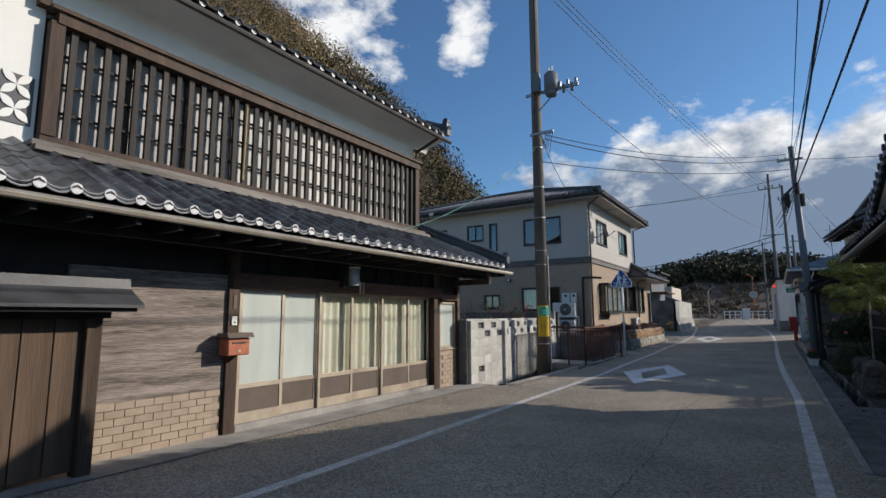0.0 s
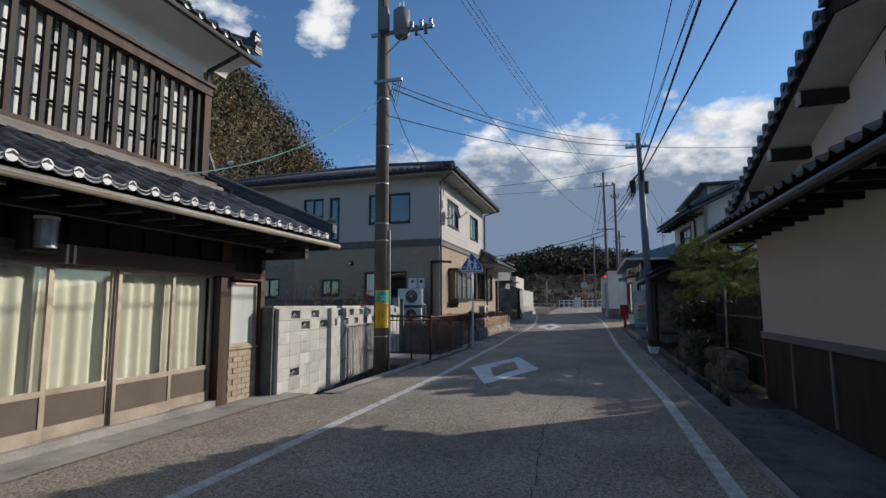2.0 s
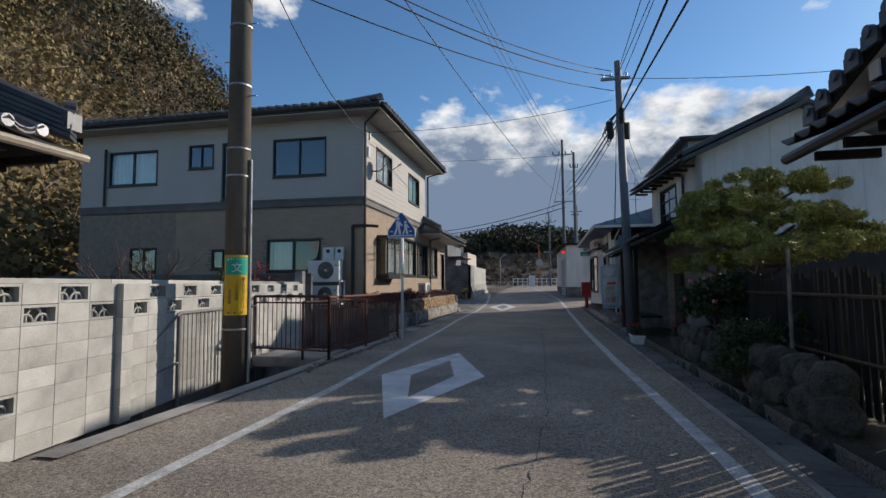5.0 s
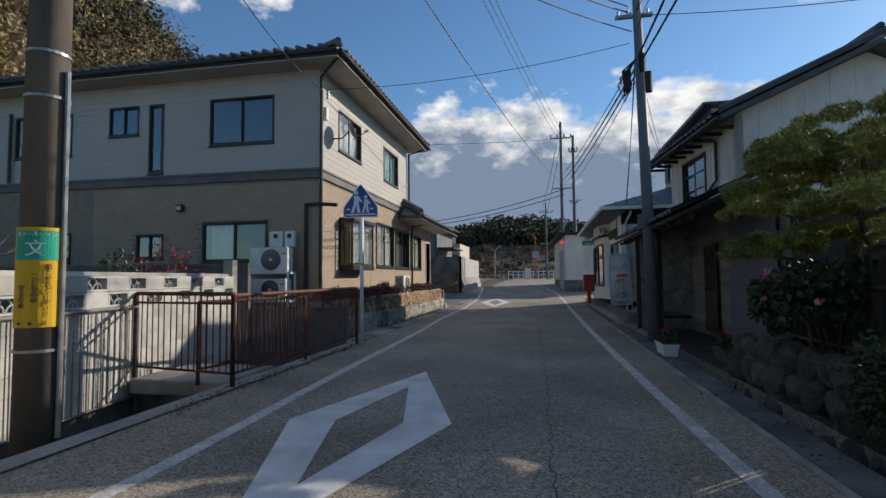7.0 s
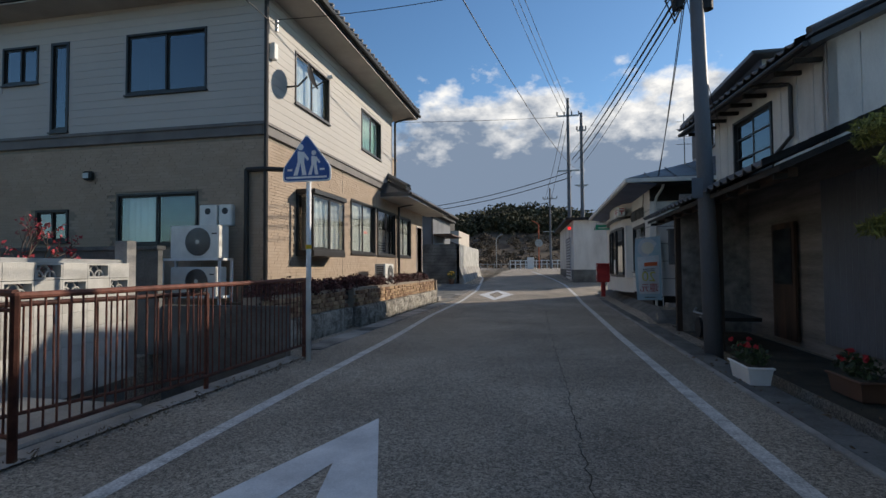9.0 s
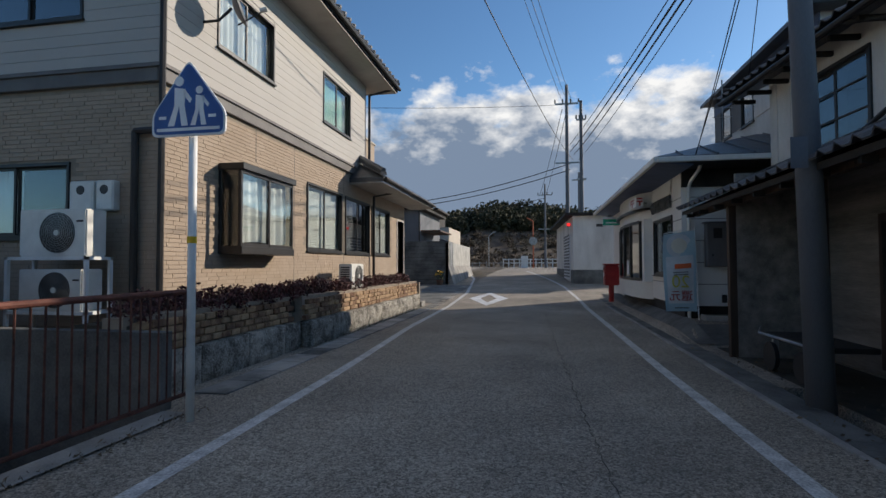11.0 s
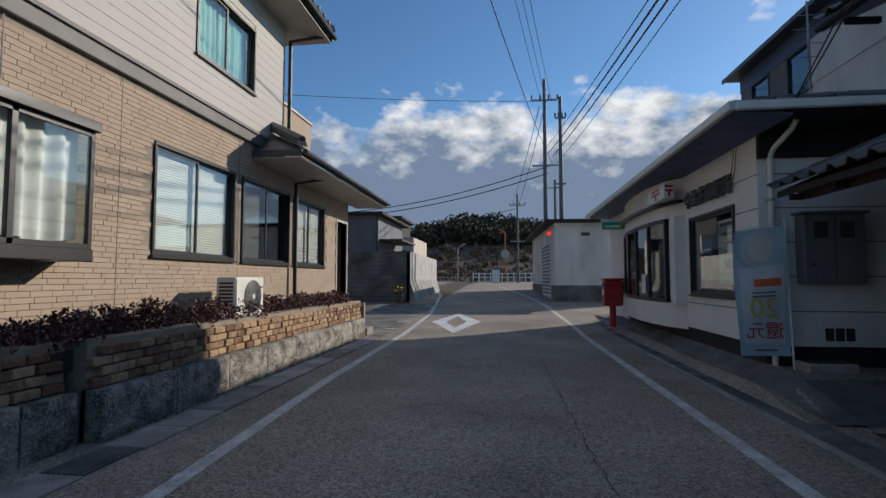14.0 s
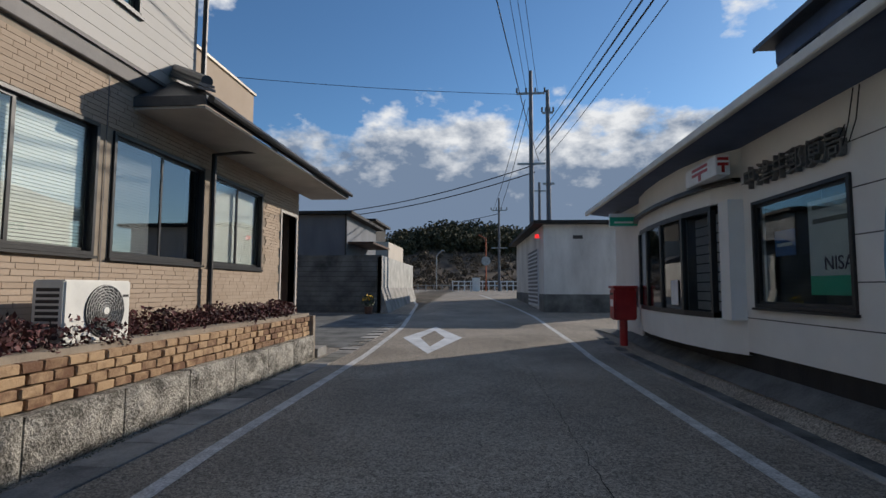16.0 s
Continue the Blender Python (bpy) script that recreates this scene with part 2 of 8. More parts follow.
M = dict(
    asphalt=aggregate("asphalt", (0.115, 0.1, 0.082), (0.41, 0.355, 0.288), 0.0095, 0.2),
    line=material("road_paint", (0.25, 0.245, 0.235), (0.72, 0.71, 0.69), 5, 50, 0.7, 0.4, grain=0.9, contrast=0.8, depth=0.004),
    marking=material("marking_paint", (0.42, 0.43, 0.44), (0.74, 0.75, 0.76), 2, 90, 0.65, 0.3, grain=0.5, depth=0.003),
    concrete=material("concrete", (0.16, 0.155, 0.145), (0.42, 0.4, 0.37), 1.4, 50, 0.9, 0.4, grain=0.4),
    concrete_dark=material("dark_concrete", (0.05, 0.052, 0.05), (0.2, 0.2, 0.19), 1.6, 40, 0.92, 0.4, grain=0.4),
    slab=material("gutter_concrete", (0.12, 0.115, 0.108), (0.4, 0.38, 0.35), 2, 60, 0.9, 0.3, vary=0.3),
    soil=material("soil", (0.025, 0.022, 0.017), (0.09, 0.08, 0.06), 2, 40, 0.95, 0.9, depth=0.03),
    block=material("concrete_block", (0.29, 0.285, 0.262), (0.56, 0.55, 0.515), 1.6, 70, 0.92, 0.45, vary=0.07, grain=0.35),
    stone=material("granite", (0.13, 0.12, 0.1), (0.56, 0.52, 0.45), 5, 40, 0.92, 1.0, vary=0.2, grain=0.8, contrast=1.3, depth=0.06),
    fieldstone=material("dark_fieldstone", (0.032, 0.031, 0.025), (0.14, 0.13, 0.108), 5, 40, 0.92, 0.9, vary=0.3, grain=0.7, contrast=1.2, depth=0.03),
    brick=material("garden_brick", (0.16, 0.085, 0.05), (0.44, 0.3, 0.175), 9, 60, 0.9, 0.8, vary=0.55, depth=0.012),
    mortar=material("mortar", (0.22, 0.18, 0.14), (0.33, 0.28, 0.22), 6, 70, 0.95, 0.4),
    facebrick=material("tan_facing_brick", (0.34, 0.26, 0.19), (0.46, 0.365, 0.28), 1.2, 50, 0.88, 0.35, vary=0.15, grain=0.3, contrast=0.5),
    facebrick_run=material("tan_facing_brick_run", (0.34, 0.26, 0.19), (0.46, 0.365, 0.28), 1.2, 50, 0.88, 0.35, island=0.15, grain=0.3, contrast=0.5),
    baserick=material("tan_base_brick", (0.3, 0.235, 0.175), (0.42, 0.34, 0.26), 3, 60, 0.9, 0.3, vary=0.12),
    siding=material("offwhite_siding", (0.4, 0.375, 0.345), (0.5, 0.475, 0.44), 0.7, 60, 0.7, 0.15, grain=0.15, contrast=0.5),
    band=material("grey_band", (0.1, 0.092, 0.088), (0.17, 0.155, 0.145), 2, 50, 0.6, 0.1),
    soffit=material("soffit", (0.34, 0.31, 0.28), (0.46, 0.43, 0.39), 1.5, 60, 0.8, 0.1),
    plaster=material("white_plaster", (0.68, 0.67, 0.64), (0.84, 0.83, 0.8), 1.1, 50, 0.85, 0.12, grain=0.12, contrast=0.7),
    beige=material("beige_plaster", (0.46, 0.4, 0.33), (0.6, 0.53, 0.45), 0.8, 60, 0.9, 0.15, grain=0.12, contrast=0.5),
    oldwhite=material("stained_white_wall", (0.42, 0.41, 0.39), (0.76, 0.75, 0.715), 0.9, 40, 0.85, 0.25, stretch=(1, 1, 0.35), grain=0.2),
    kuro=material("black_stained_boards", (0.008, 0.007, 0.006), (0.035, 0.03, 0.026), 3, 40, 0.75, 0.4, stretch=(1, 1, 0.3)),
    wood=material("dark_brown_wood", (0.035, 0.018, 0.011), (0.19, 0.09, 0.05), 4, 70, 0.65, 0.5, stretch=(1, 0.12, 1), vary=0.2),
    post=material("old_brown_post", (0.025, 0.014, 0.01), (0.1, 0.058, 0.036), 6, 80, 0.7, 0.5, stretch=(1, 1, 0.1), vary=0.2),
    slat=material("weathered_slat", (0.01, 0.008, 0.007), (0.05, 0.038, 0.031), 7, 80, 0.7, 0.5, stretch=(1, 1, 0.08), vary=0.35),
    oldpane=material("grey_weathered_pane", (0.24, 0.23, 0.22), (0.55, 0.54, 0.53), 2.5, 60, 0.6, 0.2, stretch=(1, 4, 0.5), vary=0.3),
    greywood=material("grey_weathered_wood", (0.1, 0.088, 0.076), (0.3, 0.27, 0.24), 5, 60, 0.85, 0.5, stretch=(1, 0.1, 1)),
    gatewood=material("gate_boards", (0.03, 0.019, 0.012), (0.13, 0.085, 0.055), 5, 60, 0.75, 0.6, stretch=(1, 1, 0.06), vary=0.25),
    bark=material("reed_screen", (0.08, 0.066, 0.057), (0.38, 0.32, 0.28), 6, 45, 0.95, 0.9, stretch=(1, 0.12, 2.2), grain=0.8, depth=0.012),
    tile=material("grey_roof_tile", (0.035, 0.036, 0.04), (0.13, 0.135, 0.145), 4, 60, 0.42, 0.25, vary=0.35, spec=0.5),
    tile_run=material("grey_roof_tile_run", (0.03, 0.031, 0.034), (0.1, 0.103, 0.11), 2, 60, 0.45, 0.25, island=0.3),
    # paler than tile_run: the highlights along the ribs are in the colour
    tile_roll=material("grey_highlit_tile_roll", (0.06, 0.06, 0.062), (0.17, 0.17, 0.175), 3, 50, 0.5, 0.2, stretch=(1, 1, 3), island=0.2),
    tile_cap=material("pale_tile_end", (0.4, 0.4, 0.4), (0.72, 0.72, 0.71), 9, 60, 0.45, 0.2, vary=0.2),
    tile_lip=material("silver_grey_tile_lip", (0.16, 0.16, 0.165), (0.36, 0.36, 0.365), 9, 60, 0.4, 0.2, vary=0.2),
    paleboard=material("pale_shutter_board", (0.42, 0.42, 0.4), (0.74, 0.74, 0.72), 2.5, 60, 0.7, 0.2, stretch=(1, 4, 0.4), vary=0.15),
    alu_dark=material("black_window_frame", (0.012, 0.011, 0.011), (0.03, 0.028, 0.027), 3, 80, 0.4, 0.05),
    alu=material("pale_bronze_frame", (0.3, 0.25, 0.19), (0.5, 0.43, 0.34), 3, 80, 0.45, 0.1, 0.3, vary=0.1),
    kick=material("brown_kick_panel", (0.085, 0.062, 0.05), (0.13, 0.1, 0.083), 2, 80, 0.55, 0.1, vary=0.15),
    frosted=material("frosted_pane", (0.42, 0.47, 0.44), (0.6, 0.64, 0.6), 0.9, 120, 0.22, 0.12, stretch=(1, 2.5, 0.6), grain=0.1, spec=0.6, vary=0.2),
    curtain=material("cream_curtain", (0.62, 0.56, 0.45), (0.84, 0.8, 0.7), 3, 80, 0.9, 0.1, stretch=(1, 3, 0.2)),
    lace=material("white_curtain", (0.7, 0.7, 0.68), (0.88, 0.88, 0.87), 3, 80, 0.9, 0.1),
    greenblind=material("green_blind", (0.3, 0.62, 0.52), (0.5, 0.78, 0.69), 2, 60, 0.8, 0.1),
    blind=material("white_blind_slat", (0.66, 0.66, 0.63), (0.8, 0.8, 0.77), 2, 60, 0.6, 0.05),
    # the dimness of unlit interiors is put into this dark colour
    room=material("painted_dim_room", (0.045, 0.042, 0.04), (0.09, 0.085, 0.08), 1, 30, 0.95, 0.0),
    gutter=material("brown_gutter", (0.05, 0.043, 0.04), (0.09, 0.078, 0.07), 3, 60, 0.4, 0.05),
    pipe=material("dark_pipe", (0.018, 0.016, 0.015), (0.04, 0.036, 0.034), 3, 60, 0.45, 0.05),
    bamboo=material("old_bamboo", (0.28, 0.18, 0.08), (0.5, 0.35, 0.17), 5, 60, 0.6, 0.1, stretch=(1, 1, 0.3)),
    pole=material("concrete_pole", (0.065, 0.053, 0.043), (0.19, 0.16, 0.13), 1.4, 70, 0.85, 0.2, stretch=(1, 1, 0.3)),
    pole2=material("grey_painted_pole", (0.1, 0.105, 0.115), (0.17, 0.175, 0.19), 1.2, 60, 0.6, 0.1, stretch=(1, 1, 0.3)),
    steel=material("galvanised_steel", (0.24, 0.24, 0.24), (0.44, 0.44, 0.43), 6, 80, 0.45, 0.1, 0.7),
    cable=material("black_cable", (0.008, 0.008, 0.009), (0.02, 0.02, 0.022), 3, 60, 0.6, 0.0),
    rope=material("green_cord", (0.1, 0.24, 0.2), (0.2, 0.4, 0.34), 3, 60, 0.8, 0.0),
    rust=material("rusty_red_paint", (0.035, 0.012, 0.008), (0.17, 0.06, 0.04), 9, 70, 0.75, 0.4, vary=0.3),
    railgrey=material("grey_rail_paint", (0.13, 0.12, 0.115), (0.26, 0.25, 0.24), 8, 60, 0.6, 0.2),
    white_paint=plain("white_paint", (0.78, 0.78, 0.76), 0.45),
    appliance=plain("ivory_appliance", (0.72, 0.71, 0.66), 0.45),
    grille=plain("dark_grille", (0.035, 0.035, 0.036), 0.5),
    red=material("post_box_red", (0.3, 0.012, 0.016), (0.48, 0.03, 0.03), 3, 60, 0.35, 0.05),
    rustbox=material("faded_red_tin", (0.3, 0.08, 0.04), (0.5, 0.17, 0.09), 9, 60, 0.6, 0.2),
    blue=material("blue_fascia", (0.06, 0.09, 0.16), (0.12, 0.16, 0.26), 1.5, 60, 0.6, 0.1),
    blue_sign=plain("sign_blue", (0.02, 0.09, 0.3), 0.4),
    sign_white=plain("sign_white", (0.8, 0.8, 0.8), 0.4),
    yellow=plain("sign_yellow", (0.75, 0.45, 0.02), 0.5),
    green=plain("sign_green", (0.02, 0.42, 0.27), 0.5),
    ink=plain("dark_ink", (0.05, 0.03, 0.07), 0.6),
    orange=plain("banner_orange", (0.7, 0.14, 0.05), 0.8),
    aqua=material("pale_blue_cloth", (0.3, 0.45, 0.52), (0.48, 0.6, 0.66), 3, 80, 0.9, 0.1),
    pale=plain("pale_cloth", (0.62, 0.64, 0.66), 0.9),
    dull_yellow=plain("dull_yellow", (0.55, 0.5, 0.12), 0.9),
    mirror_orange=plain("faded_orange", (0.42, 0.1, 0.04), 0.5),
    pine=material("pine_needles", (0.085, 0.105, 0.022), (0.42, 0.42, 0.11), 2, 30, 0.6, 0.0, island=0.4),
    hedge=material("dark_red_leaves", (0.028, 0.012, 0.012), (0.15, 0.05, 0.05), 4, 30, 0.6, 0.0, island=0.45),
    bush=material("dark_green_leaves", (0.012, 0.024, 0.01), (0.06, 0.09, 0.03), 3, 30, 0.55, 0.0, island=0.4),
    woods=material("autumn_woods", (0.09, 0.074, 0.03), (0.31, 0.22, 0.095), 0.09, 1.2, 0.8, 0.0, island=0.28, grain=0.4, contrast=1.3),
    bare=material("bare_twigs", (0.13, 0.095, 0.065), (0.32, 0.25, 0.18), 0.12, 2.0, 0.85, 0.0, island=0.3, grain=0.4),
    conifers=material("far_conifers", (0.02, 0.026, 0.013), (0.09, 0.082, 0.042), 0.05, 1.0, 0.85, 0.0, island=0.4),
    scrub=material("brown_scrub", (0.06, 0.042, 0.028), (0.2, 0.15, 0.1), 0.3, 3, 0.9, 0.0, island=0.4),
    twig=material("twig", (0.05, 0.035, 0.028), (0.14, 0.1, 0.08), 5, 60, 0.85, 0.2),
    pink=plain("pink_petal", (0.7, 0.25, 0.3), 0.7),
    redflower=plain("red_petal", (0.5, 0.03, 0.04), 0.7),
    berry=plain("red_leaf", (0.4, 0.05, 0.06), 0.7),
    clay=plain("pot_brown", (0.14, 0.075, 0.05), 0.8),
    glass=glass("window_glass", (0.93, 0.97, 0.95)),
    glass_dark=glass("tinted_glass", (0.5, 0.53, 0.55), gloss=0.13),
    redlamp=lamp_glow("red_lamp", (0.9, 0.03, 0.03), 1.2),
)

# ---- mesh helpers ----
def thing(name, at, label, category, group="", kind=""):
    """An Empty at the base of a thing."""
    ob = new(name)
    ob.empty_display_size = 0.2
    ob.matrix_world = Matrix.Translation(at)
    return tagged(ob, label, category, group, kind)


def link_to(ob, parent):
    if parent is not None:
        base = parent.matrix_basis.copy()
        up = parent
        while up.parent is not None:
            base = up.parent.matrix_basis @ up.matrix_parent_inverse @ base
            up = up.parent
        ob.parent, ob.matrix_parent_inverse = parent, base.inverted()
    return ob


def part(name, bm, mat, parent=None, label="", smooth=False):
    """Links a bmesh, or (verts, faces), as one mesh object."""
    me = bpy.data.meshes.new(name)
    if isinstance(bm, tuple):
        me.from_pydata(bm[0], [], bm[1])
    else:
        bm.to_mesh(me)
        bm.free()
    me.materials.append(M[mat])
    if smooth:
        me.shade_smooth()
    ob = new(name, me)
    link_to(ob, parent)
    if label:
        ob["label"] = label
    return ob


def piece(name, me, m, parent):
    """One more object on a shared mesh."""
    ob = new(name, me)
    link_to(ob, parent)
    ob.matrix_basis = m
    return ob


FACES = ((0, 1, 3, 2), (4, 6, 7, 5), (0, 4, 5, 1), (2, 3, 7, 6), (0, 2, 6, 4), (1, 5, 7, 3))


def boxes(*bs):
    """(x0, y0, z0, x1, y1, z1), several in one mesh."""
    v, f = [], []
    for x0, y0, z0, x1, y1, z1 in bs:
        k = len(v)
        v += [(x, y, z) for x in (min(x0, x1), max(x0, x1)) for y in (min(y0, y1), max(y0, y1)) for z in (min(z0, z1), max(z0, z1))]
        f += [tuple(k + i for i in q) for q in FACES]
    return v, f


def bevelled(bs, w=0.006, seg=1):
    bm = bmesh.new()
    v, f = boxes(*bs)
    vs = [bm.verts.new(p) for p in v]
    for q in f:
        bm.faces.new([vs[i] for i in q])
    bmesh.ops.bevel(bm, geom=bm.edges[:], offset=w, segments=seg, affect="EDGES", clamp_overlap=True)
    return bm


def extruded(pts, m, depth):
    """A flat outline in its own x, y plane, given a thickness, set by m."""
    n = len(pts)
    v = [m @ Vector((x, y, 0)) for x, y in pts] + [m @ Vector((x, y, depth)) for x, y in pts]
    f = [tuple(reversed(range(n))), tuple(range(n, 2 * n))] + [(i, (i + 1) % n, n + (i + 1) % n, n + i) for i in range(n)]
    return [tuple(p) for p in v], f


def merge(*geo):
    v, f = [], []
    for a, b in geo:
        k = len(v)
        v += list(a)
        f += [tuple(k + i for i in q) for q in b]
    return v, f


def tube(pts, r, sides=8, r2=None, caps=True):
    """A round bar along a line of points."""
    pts = [Vector(p) for p in pts]
    v, f, n = [], [], len(pts)
    ref = None
    for i, p in enumerate(pts):
        d = (pts[min(i + 1, n - 1)] - pts[max(i - 1, 0)]).normalized()
        if ref is None:
            ref = d.orthogonal().normalized()
        ref = (ref - d * ref.dot(d)).normalized()
        b = d.cross(ref)
        rr = r if r2 is None else r + (r2 - r) * i / max(1, n - 1)
        for k in range(sides):
            a = 2 * math.pi * k / sides
            v.append(tuple(p + (ref * math.cos(a) + b * math.sin(a)) * rr))
    for i in range(n - 1):
        for k in range(sides):
            f.append((i * sides + k, i * sides + (k + 1) % sides, (i + 1) * sides + (k + 1) % sides, (i + 1) * sides + k))
    if caps:
        f += [tuple(reversed(range(sides))), tuple(range((n - 1) * sides, n * sides))]
    return v, f


def disc_ring(c, axis, r, depth, sides=24):
    c, axis = Vector(c), Vector(axis).normalized()
    return tube([c - axis * depth / 2, c + axis * depth / 2], r, sides)


def pierced(axis, at, thick, u0, u1, z0, z1, holes):
    """A wall slab with openings. axis 'x': stands at x = at and runs along y; holes: (u0, u1, z0, z1)."""
    us = sorted({u0, u1, *[h for q in holes for h in q[:2]]})
    zs = sorted({z0, z1, *[h for q in holes for h in q[2:]]})
    us, zs = [u for u in us if u0 <= u <= u1], [z for z in zs if z0 <= z <= z1]
    nu, nz = len(us) - 1, len(zs) - 1

    def solid(i, k):
        if not (0 <= i < nu and 0 <= k < nz):
            return False
        a, b, c, d = us[i], us[i + 1], zs[k], zs[k + 1]
        return not any(h[0] - 1e-6 <= a and b <= h[1] + 1e-6 and h[2] - 1e-6 <= c and d <= h[3] + 1e-6 for h in holes)

    v = [((at + o, u, z) if axis == "x" else (u, at + o, z)) for o in (0, thick) for u in us for z in zs]
    w, half = nz + 1, (nu + 1) * (nz + 1)
    f = []
    for i in range(nu):
        for k in range(nz):
            if not solid(i, k):
                continue
            p, q, r, t = i * w + k, (i + 1) * w + k, (i + 1) * w + k + 1, i * w + k + 1
            f += [(p, t, r, q), (p + half, q + half, r + half, t + half)]
            for ok, (m, n) in ((solid(i - 1, k), (p, t)), (solid(i + 1, k), (r, q)), (solid(i, k - 1), (q, p)), (solid(i, k + 1), (t, r))):
                if not ok:
                    f.append((m, m + half, n + half, n))
    return v, f


def place(axis, at, u, out, z):
    """A point by its distance out from a wall."""
    return (at + out, u, z) if axis == "x" else (u, at + out, z)


def slab(axis, at, u0, u1, o0, o1, z0, z1):
    return (at + o0, u0, z0, at + o1, u1, z1) if axis == "x" else (u0, at + o0, z0, u1, at + o1, z1)


def curtain_mesh(axis, at, u0, u1, out, z0, z1, amp=0.03, wave=0.14, drape=0.0):
    n = max(8, int((u1 - u0) / 0.025))
    v, f = [], []
    for i in range(n + 1):
        u = u0 + (u1 - u0) * i / n
        d = amp * (math.sin(u / wave * 6.28) + 0.5 * math.sin(u / wave * 2.9 + 1.3)) * 0.6
        for z in (z0 + drape * abs(math.sin(u * 3)), (z0 + z1) / 2, z1):
            v.append(place(axis, at, u + 0.3 * d, out + d * (1.2 if z < z1 else 0.6), z))
    for i in range(n):
        for k in range(2):
            f.append((i * 3 + k, i * 3 + 3 + k, i * 3 + 4 + k, i * 3 + 1 + k))
    return v, f


def window(parent, axis, at, face, u0, u1, z0, z1, lights=2, frame_mat="alu_dark", inner="", pane_mat="glass", w=0.045, proud=0.03, inner_cover=(0, 1), room=True):
    """A framed window in an opening: face is +1 or -1, the way it looks. Its panes, curtain and sill are parts of it."""
    o0, o1 = (-0.09, proud) if face > 0 else (0.09, -proud)
    bs = [slab(axis, at, u0, u1, o0, o1, z0, z0 + w), slab(axis, at, u0, u1, o0, o1, z1 - w, z1),
          slab(axis, at, u0, u0 + w, o0, o1, z0 + w, z1 - w), slab(axis, at, u1 - w, u1, o0, o1, z0 + w, z1 - w)]
    win = part("window", bevelled(bs, 0.004), frame_mat, parent)
    step = (u1 - u0 - 2 * w) / lights
    for i in range(lights):
        a, b = u0 + w + i * step, u0 + w + (i + 1) * step
        q = -0.02 * face - (0.03 * face if i % 2 else 0)
        s = w * 0.75
        part("sash", boxes(slab(axis, at, a, a + s, q - 0.012, q + 0.012, z0 + w, z1 - w), slab(axis, at, b - s, b, q - 0.012, q + 0.012, z0 + w, z1 - w),
                           slab(axis, at, a + s, b - s, q - 0.012, q + 0.012, z0 + w, z0 + w + s), slab(axis, at, a + s, b - s, q - 0.012, q + 0.012, z1 - w - s, z1 - w)), frame_mat, win)
        g = part("pane", boxes(slab(axis, at, a + s, b - s, q - 0.003, q + 0.003, z0 + w + s, z1 - w - s)), pane_mat, win)
        g.visible_shadow = False
    part("sill", boxes(slab(axis, at, u0 - 0.02, u1 + 0.02, o0, o1 * 1.9, z0 - 0.03, z0 - 0.002)), frame_mat, win)
    d = -face
    if inner:
        c0, c1 = u0 + (u1 - u0) * inner_cover[0] + 0.02, u0 + (u1 - u0) * inner_cover[1] - 0.02
        if inner == "blind":
            n = int((z1 - z0 - 0.1) / 0.035)
            part("blind", boxes(*[slab(axis, at, c0, c1, d * 0.1, d * 0.118, z0 + 0.06 + i * 0.035, z0 + 0.06 + i * 0.035 + 0.029) for i in range(n)]), "blind", win)
        else:
            part("curtain", curtain_mesh(axis, at, c0, c1, d * 0.15, z0 + 0.03, z1 - 0.03), inner, win, smooth=True)
    # added backing box, coloured dark for the unlit room behind the panes
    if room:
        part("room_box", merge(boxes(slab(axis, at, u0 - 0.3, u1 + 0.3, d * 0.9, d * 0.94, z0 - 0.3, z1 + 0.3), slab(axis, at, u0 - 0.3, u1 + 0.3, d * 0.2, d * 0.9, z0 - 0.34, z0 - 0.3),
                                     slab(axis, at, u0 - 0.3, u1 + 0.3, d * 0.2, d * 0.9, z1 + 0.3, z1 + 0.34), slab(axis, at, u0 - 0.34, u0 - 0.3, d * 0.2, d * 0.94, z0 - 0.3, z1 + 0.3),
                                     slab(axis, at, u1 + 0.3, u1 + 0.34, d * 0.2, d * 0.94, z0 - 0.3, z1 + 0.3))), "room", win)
    return win


def writing(text, size, mat, m, parent, name="lettering", depth=0.002, flip=False):
    """Real characters, as a mesh, set by m (text runs along its x, up its y)."""
    cu = bpy.data.curves.new("lettering", "FONT")
    cu.body, cu.size, cu.extrude, cu.align_x, cu.align_y = text, size, depth, "CENTER", "CENTER"
    tmp = bpy.data.objects.new("lettering", cu)
    scene.collection.objects.link(tmp)
    me = bpy.data.meshes.new_from_object(tmp.evaluated_get(bpy.context.evaluated_depsgraph_get()))
    bpy.data.objects.remove(tmp), bpy.data.curves.remove(cu)
    me.materials.clear()
    me.materials.append(M[mat])
    me.transform(m @ (Matrix.Diagonal((-1, 1, 1, 1)) if flip else Matrix()))
    return link_to(new(name, me), parent)


